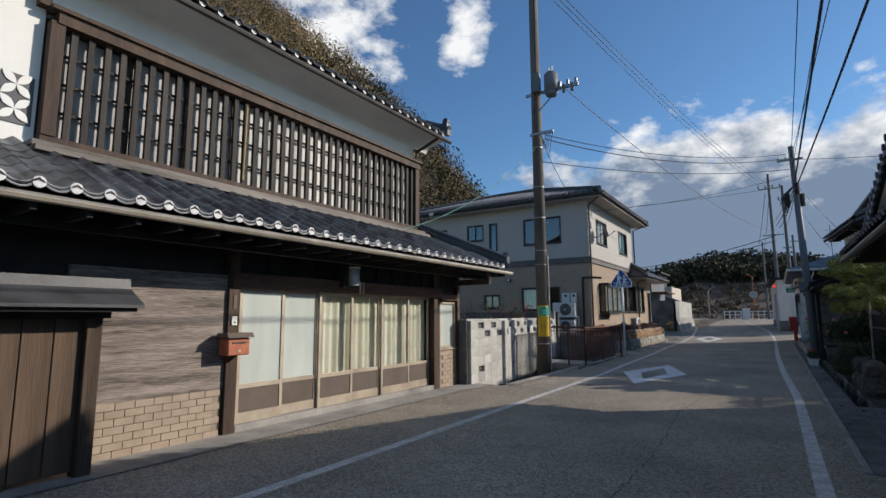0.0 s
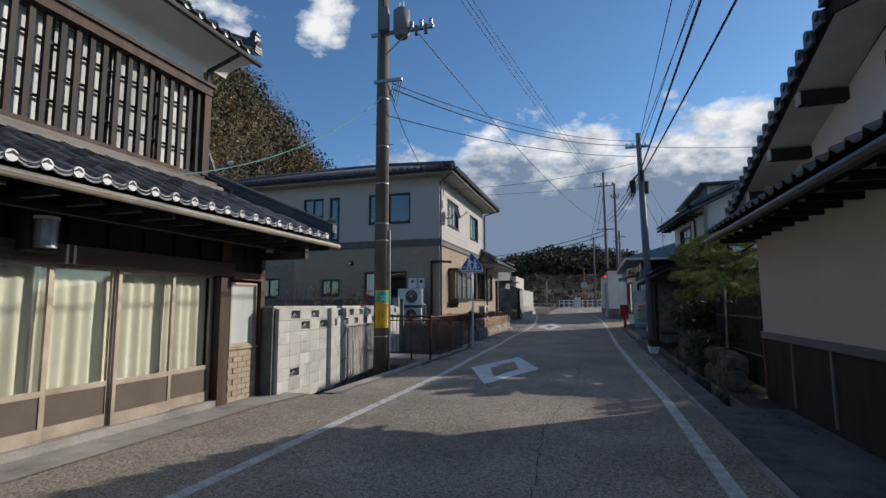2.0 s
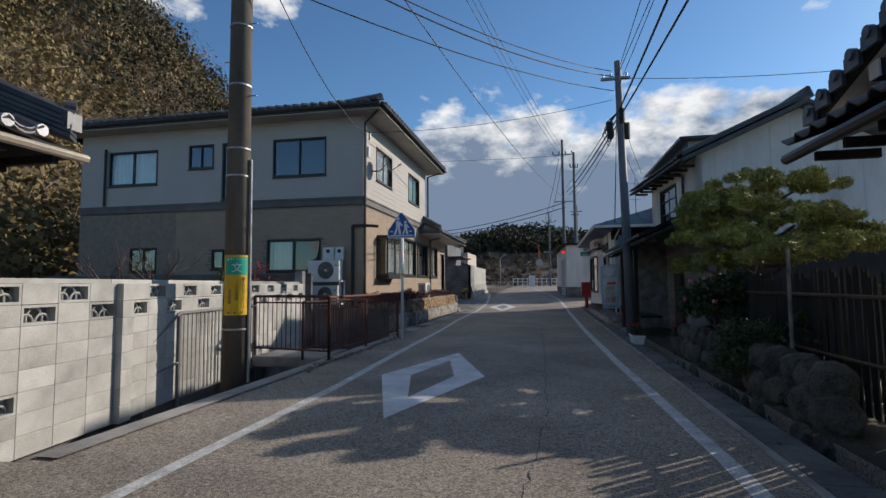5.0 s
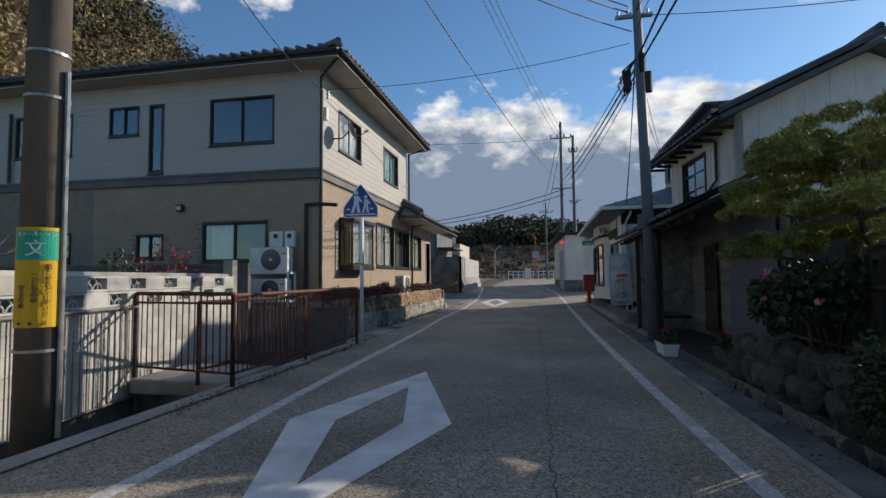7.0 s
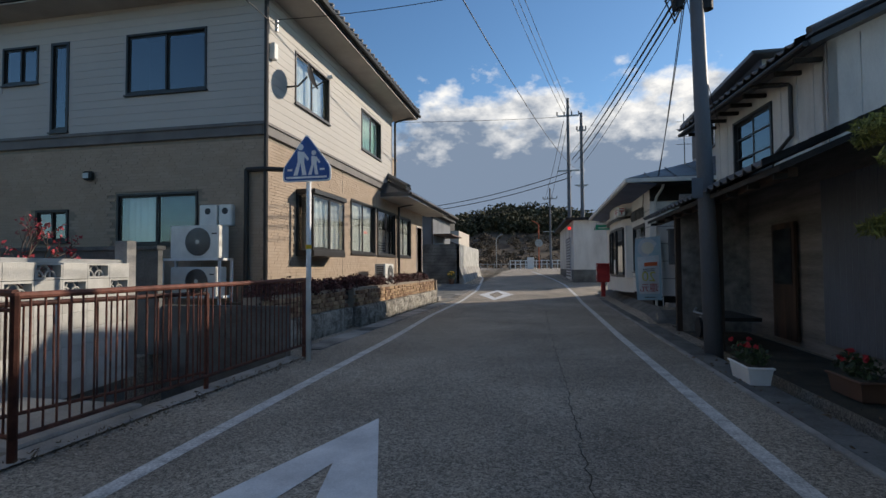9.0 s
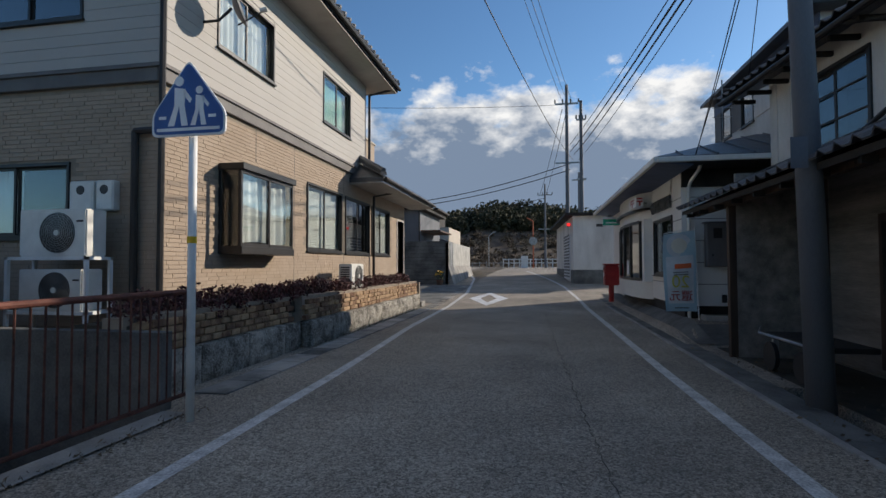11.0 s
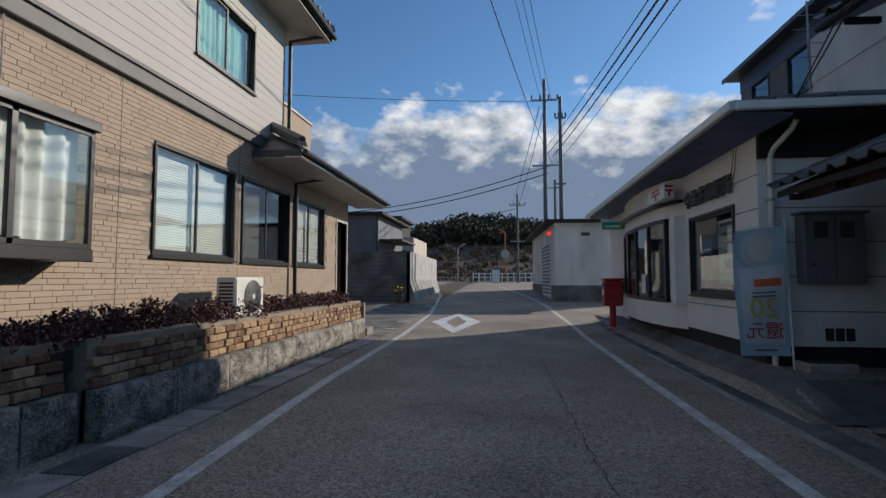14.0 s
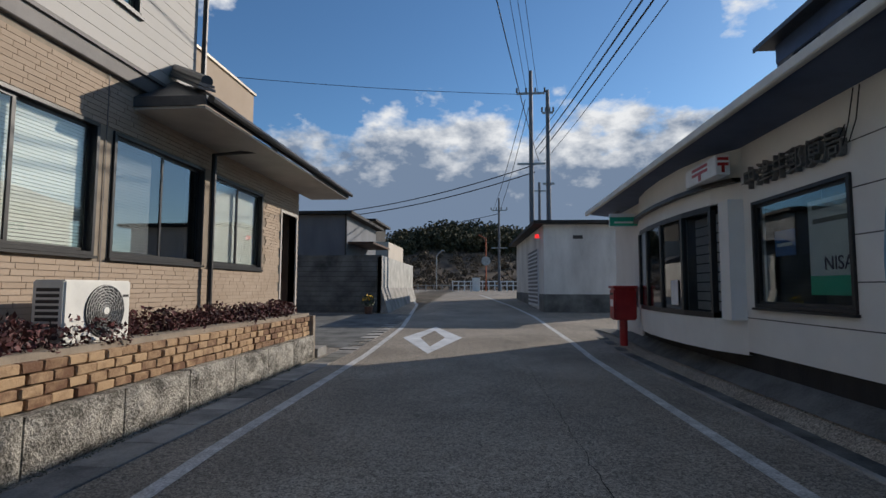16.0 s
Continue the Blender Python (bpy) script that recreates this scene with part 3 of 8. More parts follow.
def leaves(spots, size, seed, flat=0.0, thin=0.55):
    """Many small folded leaves. spots: (centre, radii, count)."""
    rng = np.random.default_rng(seed)
    vs = []
    for c, r, n in spots:
        d = rng.normal(size=(n, 3))
        d /= np.linalg.norm(d, axis=1)[:, None]
        p = np.array(c) + d * (0.45 + 0.55 * rng.random((n, 1)) ** 0.5) * np.array(r)
        a = rng.normal(size=(n, 3))
        a[:, 2] *= 1 - flat
        a /= np.linalg.norm(a, axis=1)[:, None]
        b = np.cross(a, rng.normal(size=(n, 3)))
        b /= np.linalg.norm(b, axis=1)[:, None] + 1e-9
        s = size * (0.6 + 0.8 * rng.random((n, 1)))
        vs.append(np.stack([p - a * s, p + b * s * thin, p + a * s, p - b * s * thin], 1).reshape(-1, 3))
    v = np.concatenate(vs)
    return v.tolist(), [(i, i + 1, i + 2, i + 3) for i in range(0, len(v), 4)]


def interp(x, table):
    return float(np.interp(x, [a for a, b in table], [b for a, b in table]))


def road_z(y):
    return interp(y, [(33, 0), (48, 0.5), (60, 0.85), (75, 1.05), (110, 1.1)])


def left_line(y):
    return interp(y, [(0, -3.68), (14, -3.72), (18, -3.9), (22.5, -4.04), (27, -4.3), (33, -4.42), (38, -4.5), (48, -5.4), (60, -7.6)])


def right_line(y):
    return interp(y, [(0, 0.42), (12, 0.4), (17, 0.23), (23, 0.12), (35, 0.05), (42, -0.2), (48, -0.8), (60, -2.4)])


def wall_x(y):
    """The line of the block wall beside the water channel."""
    return interp(y, [(10.6, -5.69), (12.6, -5.9), (19.6, -7.1), (21, -7.3)])


def apron(x, y):
    """The rise of the forecourt before the post office."""
    return 0.3 * min(1, max(0, (x - 1.0) / 0.45)) * interp(y, [(25.2, 0), (26.6, 1), (35, 1), (38, 0)])


def ground_z(x, y):
    return road_z(y) + apron(x, y)

# ---- ground ----
def ground():
    ys = [-600, -120, -30, -6, 0, 5, 10.9, 10.91, 11.49, 11.51, 12.6, 14, 16, 18, 20.3, 20.31, 22.39, 22.41, 25.2, 26.6, 30, 33, 35, 38, 42, 48, 54, 60, 68, 75, 90, 110, 200, 900, 3000]
    cols = [lambda y: -3000, lambda y: -300, lambda y: -60, lambda y: -20, lambda y: wall_x(y) - 0.05, lambda y: wall_x(y) - 0.04, lambda y: -4.99, lambda y: -4.98,
            left_line, lambda y: (left_line(y) + right_line(y)) / 2, right_line, lambda y: 1.0, lambda y: 1.17, lambda y: 1.175, lambda y: 1.42, lambda y: 1.425, lambda y: 1.46, lambda y: 3, lambda y: 20, lambda y: 80, lambda y: 400, lambda y: 3000]
    v, f = [], []
    for y in ys:
        for k, c in enumerate(cols):
            x = c(y)
            z = ground_z(x, y)
            if k in (5, 6) and 10.905 < y < 20.305:
                z = -0.75
            if k in (13, 14) and 11.5 < y < 22.4:
                z = -0.36
            v.append((x, y, z))
    w = len(cols)
    for i in range(len(ys) - 1):
        for k in range(w - 1):
            f.append((i * w + k, i * w + k + 1, (i + 1) * w + k + 1, (i + 1) * w + k))
    tagged(part("ground", (v, f), "asphalt"), "worn grey asphalt road and ground sheet", "road", kind="structure")


def strip(name, xa, xb, y0, y1, mat, label, category, lift=0.004, step=1.0, kind="structure"):
    n = max(1, int((y1 - y0) / step))
    v, f = [], []
    for i in range(n + 1):
        y = y0 + (y1 - y0) * i / n
        for x in (xa(y), xb(y)):
            v.append((x, y, ground_z(x, y) + lift))
    f = [(2 * i, 2 * i + 1, 2 * i + 3, 2 * i + 2) for i in range(n)]
    return tagged(part(name, (v, f), mat), label, category, kind=kind)


def diamond(y0, y1, x_near, x_far, wide, mid, name="road_marking"):
    """A white lozenge on the lane, painted as four bars."""
    near, far = Vector((x_near, y0)), Vector((x_far, y1))
    c = near.lerp(far, mid)
    left, right = c + Vector((-wide / 2, -0.05)), c + Vector((wide / 2, 0.05))
    pts = [near, right, far, left]
    inner = [c + (p - c) * (0.6 if p in (near, far) else 0.42) for p in pts]
    mark = thing("road_marking", (c.x, c.y, road_z(c.y)), "white painted diamond marking on the asphalt lane", "road marking")
    for i in range(4):
        a, b, d, e = pts[i], pts[(i + 1) % 4], inner[(i + 1) % 4], inner[i]
        q = [a, b, d, e]
        v = [(p.x, p.y, road_z(p.y) + 0.006) for p in q]
        part("bar", (v, [(0, 1, 2, 3)]), "marking", mark)


ground()
strip("edge_line_left", lambda y: left_line(y) - 0.068, lambda y: left_line(y) + 0.068, -6, 60, "line", "worn white edge line on the road", "road line")
strip("edge_line_right", lambda y: right_line(y) - 0.068, lambda y: right_line(y) + 0.068, -6, 60, "line", "worn white edge line on the road", "road line")
diamond(12.64, 17.64, -2.58, -2.67, 1.55, 0.49)
diamond(33.2, 38.2, -3.19, -3.5, 1.5, 0.5)
strip("pavement_apron", lambda y: -5.95, lambda y: interp(y, [(0, -5.3), (10, -5.3), (10.9, -5.15)]), -6, 10.9, "concrete", "pale concrete strip before the old shop front", "pavement", 0.012)
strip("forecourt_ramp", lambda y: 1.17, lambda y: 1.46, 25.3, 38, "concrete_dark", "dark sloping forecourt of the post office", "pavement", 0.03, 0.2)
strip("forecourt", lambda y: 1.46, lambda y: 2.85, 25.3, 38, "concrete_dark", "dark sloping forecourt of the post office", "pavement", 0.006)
strip("right_verge", lambda y: 1.43, lambda y: 2.6, 9, 25.2, "soil", "dark soil strip beside the gutter", "verge", 0.005)
strip("house_foot", lambda y: 1.17, lambda y: 1.93, -6, 11.49, "concrete_dark", "dark concrete strip at the foot of the house", "pavement", 0.006)
strip("channel_kerb", lambda y: -4.97, lambda y: -4.72, 11.0, 20.3, "concrete", "concrete kerb along the water channel", "kerb", 0.02)
strip("side_lane", lambda y: -9, lambda y: -5.0, 33.9, 42.5, "concrete_dark", "concrete paved side yard", "pavement", 0.005)
tagged(part("channel_side", boxes((-5.0, 10.9, -0.75, -4.975, 20.3, -0.02)), "concrete_dark"), "dark concrete side of the water channel", "channel", kind="structure")


def crack(pts, w, label, seed):
    """A ragged dark line in the asphalt."""
    rng = random.Random(seed)
    line = []
    for (x0, y0), (x1, y1) in zip(pts, pts[1:]):
        n = max(2, int(math.hypot(x1 - x0, y1 - y0) / 0.09))
        line += [(x0 + (x1 - x0) * i / n + rng.uniform(-0.022, 0.022), y0 + (y1 - y0) * i / n + rng.uniform(-0.02, 0.02)) for i in range(n)]
    v, f = [], []
    for x, y in line:
        ww = w * rng.uniform(0.35, 1.3)
        v += [(x - ww, y, road_z(y) + 0.004), (x + ww, y + 0.004, road_z(y) + 0.004)]
    f = [(2 * i, 2 * i + 1, 2 * i + 3, 2 * i + 2) for i in range(len(line) - 1)]
    tagged(part("road_crack", (v, f), "soil"), label, "crack", kind="structure")


crack([(-1.15, 3.5), (-1.05, 6.5), (-1.2, 9.5), (-0.95, 13), (-1.0, 18), (-1.15, 24), (-1.3, 33)], 0.0045, "lengthwise crack in the worn asphalt", 1)
crack([(-3.4, 9.9), (-2.4, 10.0), (-1.1, 9.9)], 0.004, "crosswise crack in the worn asphalt", 2)
crack([(-3.6, 28.3), (-2.2, 28.1), (-0.6, 28.4)], 0.004, "crosswise crack in the worn asphalt", 3)


# ---- old shop house with tiled eaves ----
def pantile(w=0.27, l=0.32, t=0.018):
    """One curved roof tile, running down its own -y."""
    n, v, f = 8, [], []
    prof = []
    for i in range(n + 1):
        u = i / n
        prof.append((u * w - w / 2, 0.028 * math.cos(u * 2 * math.pi) + 0.012 * math.cos(u * 4 * math.pi)))
    for y in (0, -l):
        for top in (0, 1):
            v += [(x, y, z + (0 if top else -t) + (0.012 if y < 0 else 0)) for x, z in prof]
    k = n + 1
    for i in range(n):
        f += [(k + i, k + i + 1, 3 * k + i + 1, 3 * k + i), (i + 1, i, 2 * k + i, 2 * k + i + 1), (2 * k + i, 2 * k + i + 1, 3 * k + i + 1, 3 * k + i)]
    me = bpy.data.meshes.new("tile")
    me.from_pydata(v, [], f)
    me.materials.append(M["tile"])
    return me


TILE = pantile()


def roof_frame(eave, along, up):
    """Matrix whose x runs along the eave and whose y runs up the slope."""
    x, y = Vector(along).normalized(), Vector(up).normalized()
    z = x.cross(y).normalized()
    return Matrix.Translation(eave) @ Matrix((x, y, z)).transposed().to_4x4()


def tiled_run(name, eave, along, up, width, rows, parent, limits=None, step_w=0.27, step_l=0.25):
    """Tiles joined into one mesh."""
    base = roof_frame(eave, along, up)
    v0 = [tuple(p.co) for p in TILE.vertices]
    f0 = [tuple(p.vertices) for p in TILE.polygons]
    vs, fs = [], []
    for r in range(rows):
        for c in range(int(width / step_w)):
            x, y = (c + 0.5) * step_w, r * step_l + 0.28
            if limits and not limits(x, y):
                continue
            m = base @ Matrix.Translation((x, y, 0.03 + random.uniform(-0.004, 0.004)))
            k = len(vs)
            vs += [tuple(m @ Vector(p)) for p in v0]
            fs += [tuple(k + i for i in q) for q in f0]
    return part(name, (vs, fs), "tile_run", parent)


def ridge_cap(name, a, b, parent, layers=3, w=0.2):
    a, b = Vector(a), Vector(b)
    d = (b - a).normalized()
    side = d.cross(Vector((0, 0, 1))).normalized()
    geo = []
    for i in range(layers):
        ww, z = w * (1 - 0.12 * i), i * 0.045
        p = [a + side * ww / 2, a - side * ww / 2, b - side * ww / 2, b + side * ww / 2]
        up = Vector((0, 0, 1))
        q = [tuple(x + up * z) for x in p] + [tuple(x + up * (z + 0.035)) for x in p]
        geo.append((q, [(3, 2, 1, 0), (4, 5, 6, 7), (0, 1, 5, 4), (1, 2, 6, 5), (2, 3, 7, 6), (3, 0, 4, 7)]))
    geo.append(tube([a + Vector((0, 0, layers * 0.045 + 0.02)), b + Vector((0, 0, layers * 0.045 + 0.02))], 0.07, 10))
    return part(name, merge(*geo), "tile_run", parent)


def old_house():
    FX, UX = -5.93, -6.65
    house = thing("old_shop_house", (-8, 5, 0), "old two-storey shop house with dark timber, white plaster and grey tiles", "house")
    doors_y = (4.94, 5.70, 6.40, 7.18, 7.94, 8.79, 9.54)
    holes = [(4.94, 9.54, 0.1, 1.9), (9.82, 10.5, 0.8, 1.84)]
    part("front_wall", pierced("x", FX - 0.14, 0.1, -6, 10.55, 0, 2.75, holes), "kuro", house, "black-stained board wall")
    part("end_wall", boxes((-13, 10.45, 0, FX - 0.14, 10.55, 3.2)), "kuro", house)
    part("upper_wall", merge(boxes((UX - 0.12, 2.75, 5.02, UX, 9.86, 5.75), (UX - 0.12, -8, 3.3, UX, 2.7, 5.75))), "plaster", house, "white plastered upper wall")
    gv = [(UX - 0.12, 9.88, 3.3), (-13.7, 9.88, 3.3), (-13.7, 9.88, 5.5), (-10.2, 9.88, 7.3), (UX - 0.12, 9.88, 5.8)]
    part("gable_wall", (gv + [(x, y - 0.1, z) for x, y, z in gv], [(4, 3, 2, 1, 0), (5, 6, 7, 8, 9), (0, 5, 9, 4)]), "plaster", house, "white plastered gable wall")
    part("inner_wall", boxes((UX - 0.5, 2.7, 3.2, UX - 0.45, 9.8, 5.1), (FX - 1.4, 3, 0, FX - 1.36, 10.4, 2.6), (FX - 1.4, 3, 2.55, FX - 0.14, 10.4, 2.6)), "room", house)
    # white coved soffit and roof edge of the upper eave
    EX, EY = -6.02, 10.42
    cove = []
    for y in (-8, EY - 0.03):
        for i in range(7):
            a = i / 6 * math.pi / 2
            cove.append((UX + (EX - UX - 0.06) * (1 - math.cos(a)), y, 5.42 + 0.2 * math.sin(a)))
    part("soffit", (cove, [(i, i + 1, i + 8, i + 7) for i in range(6)]), "plaster", house, "white plaster cove under the eave", True)
    part("gable_soffit", boxes((-13, 9.88, 5.6, UX, EY - 0.04, 5.63)), "plaster", house)
    ridge_x, ridge_z = -10.2, 7.55
    v = [(EX, -8, 5.66), (EX, EY, 5.66), (ridge_x, EY, ridge_z), (ridge_x, -8, ridge_z), (EX, -8, 5.58), (EX, EY, 5.58), (ridge_x, EY, ridge_z - 0.1), (ridge_x, -8, ridge_z - 0.1),
         (-14.3, EY, 5.66), (-14.3, -8, 5.66), (-14.3, EY, 5.56), (-14.3, -8, 5.56)]
    up_roof = part("upper_roof", (v, [(0, 1, 2, 3), (7, 6, 5, 4), (0, 4, 5, 1), (1, 5, 6, 2), (2, 8, 9, 3), (2, 6, 10, 8), (6, 7, 11, 10)]), "tile_run", house, "grey tiled main roof")
    slope = (ridge_z - 5.66) / (EX - ridge_x)
    tiled_run("tile_run", (EX + 0.04, 2.0, 5.69), (0, 1, 0), (-1, 0, slope), EY - 2.0, 4, up_roof)
    caps = merge(*[merge(disc_ring((EX + 0.03, 1.2 + i * 0.27, 5.7), (1, 0, 0), 0.05, 0.05, 10), tube([(EX + 0.02, 1.2 + i * 0.27, 5.7), (EX - 0.4, 1.2 + i * 0.27, 5.7 + 0.42 * slope)], 0.05, 8)) for i in range(34)])
    part("eave_tile_end", caps, "tile_cap", up_roof, "pale round tile ends along the eave")
    ridge_cap("verge_ridge", (EX + 0.1, EY - 0.12, 5.72), (ridge_x, EY - 0.12, ridge_z + 0.05), up_roof)
    ridge_cap("main_ridge", (ridge_x, -8, ridge_z), (ridge_x, EY, ridge_z), up_roof, 5, 0.3)
    part("ridge_ornament", merge(boxes((EX - 0.1, EY - 0.2, 5.85, EX + 0.08, EY - 0.06, 6.02)), disc_ring((EX + 0.02, EY - 0.13, 6.07), (0, 1, 0), 0.07, 0.1, 12)), "tile", up_roof)
    # eave gutter, downpipe
    part("gutter", tube([(EX + 0.05, -8, 5.6), (EX + 0.05, EY, 5.58)], 0.045, 8), "gutter", house)
    part("downpipe", tube([(EX + 0.05, EY - 0.5, 5.55), (UX + 0.1, EY - 0.56, 5.3), (UX + 0.08, 9.9, 5.0), (UX + 0.08, 9.9, 3.55), (UX + 0.5, 10.05, 3.3)], 0.035, 8), "pipe", house)
    # lattice of the upper floor
    lat = part("lattice_frame", merge(boxes((UX - 0.02, 2.78, 4.88, UX + 0.16, 9.92, 5.02), (UX - 0.05, 2.72, 3.42, UX + 0.12, 9.92, 3.54), (UX, 2.72, 3.54, UX + 0.14, 2.86, 4.9), (UX, 9.78, 3.54, UX + 0.14, 9.92, 4.9),
                                            (UX - 0.02, 2.7, 5.02, UX + 0.2, 9.96, 5.07)),
                                      boxes((UX - 0.06, 2.6, 5.05, UX + 0.12, 2.7, 5.2))), "post", house, "brown timber frame of the lattice")
    part("sill_board", merge(boxes((UX, 2.6, 3.36, UX + 0.3, 9.95, 3.42), (UX, 2.6, 3.28, UX + 0.42, 9.95, 3.34))), "greywood", house, "weathered grey sill boards")
    slat = bpy.data.meshes.new("slat")
    sv, sf = boxes((-0.02, -0.034, 0, 0.035, 0.034, 1.34))
    slat.from_pydata(sv, [], sf)
    slat.materials.append(M["slat"])
    count = 38
    for i in range(count):
        y = 2.98 + i * (6.74 / (count - 1))
        piece("slat", slat, pose(UX + 0.05, y, 3.54, 0, 0, random.uniform(-3, 3)), lat)
    part("cross_bar", boxes(*[(UX + 0.0, 2.86, z, UX + 0.028, 9.78, z + 0.03) for z in (3.85, 4.2, 4.55)]), "slat", lat)
    n = 9
    for i in range(n):
        a, b = 2.9 + i * 6.85 / n, 2.9 + (i + 1) * 6.85 / n
        part("pane", boxes((UX - 0.06, a + 0.03, 3.56, UX - 0.045, b - 0.03, 4.86)), "paleboard" if i in (3, 4, 5, 8) else "oldpane", lat, "pale board or glass behind the lattice")
        part("mullion", boxes((UX - 0.08, b - 0.03, 3.54, UX - 0.02, b + 0.03, 4.88)), "post", lat)
    part("bamboo_pole", tube([(UX + 0.12, 5.3, 3.6), (UX + 0.12, 5.32, 4.78)], 0.016, 8), "bamboo", lat, "yellowed bamboo pole")
    # patterned plaster panel with pale rings on grey
    pan = part("patterned_panel", boxes((UX, -3, 3.62, UX + 0.015, 2.66, 4.18)), "tile_run", house, "grey tile panel with white lobed pattern")
    for i in range(6):
        for k in range(2):
            y, z = 2.5 - i * 0.28, 3.78 + k * 0.28
            petals = []
            for q in range(4):
                a = math.pi / 4 + q * math.pi / 2
                d = Vector((0, math.cos(a), math.sin(a)))
                e = Vector((0, -d.z, d.y))
                c0 = Vector((UX + 0.016, y, z))
                ring = [c0 + d * (0.19 * t) + e * (0.045 * math.sin(math.pi * t)) for t in (0, 0.25, 0.5, 0.75, 1)] + [c0 + d * (0.19 * t) - e * (0.045 * math.sin(math.pi * t)) for t in (0.75, 0.5, 0.25)]
                petals.append(([tuple(p) for p in ring] + [tuple(p + Vector((0.012, 0, 0))) for p in ring], [tuple(range(8, 16))] + [(j, (j + 1) % 8, 8 + (j + 1) % 8, 8 + j) for j in range(8)]))
            part("petal", merge(*petals), "plaster", pan)
    # lower tiled roof with hip at its end
    LX, LZ, TX, TZ = -4.95, 2.56, UX, 3.36
    ls = (TZ - LZ) / (LX - TX)
    HY = 11.22
    v = [(LX, -6, LZ), (LX, HY, LZ), (TX, 9.95, TZ), (TX, -6, TZ), (LX, -6, LZ - 0.09), (LX, HY, LZ - 0.09), (TX, 9.95, TZ - 0.25), (TX, -6, TZ - 0.25), (-13, HY, LZ), (-13, 9.95, TZ), (-13, HY, LZ - 0.09), (-13, 9.95, TZ - 0.25)]
    low = part("lower_roof", (v, [(0, 1, 2, 3), (7, 6, 5, 4), (0, 4, 5, 1), (1, 8, 9, 2), (5, 6, 11, 10), (1, 5, 10, 8)]), "kuro", house, "grey tiled lower roof")
    base = roof_frame((LX + 0.05, -0.2, LZ + 0.03), (0, 1, 0), (-1, 0, ls))
    for c in range(42):
        for r in range(7):
            x, y = (c + 0.5) * 0.27, r * 0.26 + 0.3
            if -0.2 + x > HY - 0.1 - y * 0.72:
                continue
            piece("tile", TILE, base @ Matrix.Translation((x, y, 0.03)) @ Matrix.Rotation(random.uniform(-0.012, 0.012), 4, "Z") @ Matrix.Translation((0, 0, random.uniform(-0.004, 0.004))), low)
    endmesh = bpy.data.meshes.new("eave_tile_end")
    knob = merge(disc_ring((0, 0, 0), (0, 1, 0), 0.05, 0.035, 14), tube([(0, -0.016, 0), (0, -0.026, 0), (0, -0.036, 0)], 0.044, 12, 0.012))
    lip = merge(tube([(0.04, 0, -0.02), (0.08, 0, -0.045), (0.13, 0.0, -0.055), (0.18, 0, -0.045), (0.23, 0, -0.015)], 0.01, 6), tube([(0.05, 0, 0.01), (0.09, 0, -0.012), (0.13, 0.0, -0.02), (0.18, 0, -0.012), (0.22, 0, 0.01)], 0.008, 6))
    ev, ef = merge(knob, lip)
    endmesh.from_pydata(ev, [], ef)
    endmesh.materials.append(M["tile_cap"])
    endmesh.materials.append(M["tile_lip"])
    for k, p in enumerate(endmesh.polygons):
        p.material_index = 0 if k < len(knob[1]) else 1
    for c in range(42):
        y = -0.2 + c * 0.27
        if y < HY:
            piece("eave_tile_end", endmesh, Matrix.Translation((LX + 0.07, y, LZ + 0.065)) @ Matrix.Rotation(math.pi / 2, 4, "Z") @ Matrix.Rotation(math.pi, 4, "Z"), low)
    ridge_cap("hip_ridge", (LX + 0.02, HY - 0.02, LZ + 0.07), (TX, 9.98, TZ + 0.06), low, 4, 0.22)
    part("ridge_end_tile", merge(boxes((LX - 0.12, HY - 0.12, LZ + 0.15, LX + 0.06, HY + 0.02, LZ + 0.3)), disc_ring((LX - 0.02, HY - 0.02, LZ + 0.36), (0.7, 0.7, 0), 0.07, 0.08, 12)), "tile", low)
    tiled_run("tile_run_end", (-6.6, HY + 0.05, LZ + 0.03), (-1, 0, 0), (0, -1, 0.62), 5, 5, low)
    part("gutter", tube([(LX + 0.09, -3, LZ - 0.06), (LX + 0.09, HY + 0.05, LZ - 0.08)], 0.04, 8), "alu", house, "pale eave gutter")
    for y in np.arange(-2, 11.1, 0.42):
        part("rafter", boxes((LX + 0.02, y, LZ - 0.16, FX - 0.1, y + 0.05, LZ - 0.09)), "kuro", house)
    part("eave_beam", boxes((LX - 0.55, -3, LZ - 0.22, LX - 0.45, HY - 0.2, LZ - 0.14)), "kuro", house)
    part("bracket", merge(boxes((LX - 0.05, 10.42, 2.2, FX, 10.52, 2.32), (LX - 0.15, 10.42, 2.3, LX - 0.05, 10.52, 2.45))), "post", house)
    # shop front
    part("lintel", boxes((FX - 0.06, 4.75, 1.9, FX + 0.1, 9.82, 2.1)), "wood", house, "reddish brown timber lintel")
    part("side_lintel", boxes((FX - 0.06, 9.82, 1.86, FX + 0.08, 10.5, 1.98)), "wood", house)
    for y, w in ((4.72, 0.16), (9.56, 0.2), (10.5, 0.1)):
        part("post", boxes((FX - 0.1, y, 0, FX + 0.07, y + w, 2.5)), "post", house, "old dark timber post")
    for i, y in enumerate(np.arange(4.9, 10.4, 0.48)):
        part("transom_panel", boxes((FX - 0.03, y, 2.13, FX - 0.01, y + 0.42, 2.42)), "kuro", house)
    for y in (7.2, 7.28):
        part("lintel_strap", boxes((FX + 0.1, y, 1.9, FX + 0.115, y + 0.03, 2.1)), "alu", house)
    part("threshold", boxes((FX - 0.12, 4.9, 0.0, FX + 0.06, 9.56, 0.1)), "concrete", house)
    for i, (a, b) in enumerate(zip(doors_y, doors_y[1:])):
        o = FX - 0.03 - (0.045 if i % 2 else 0)
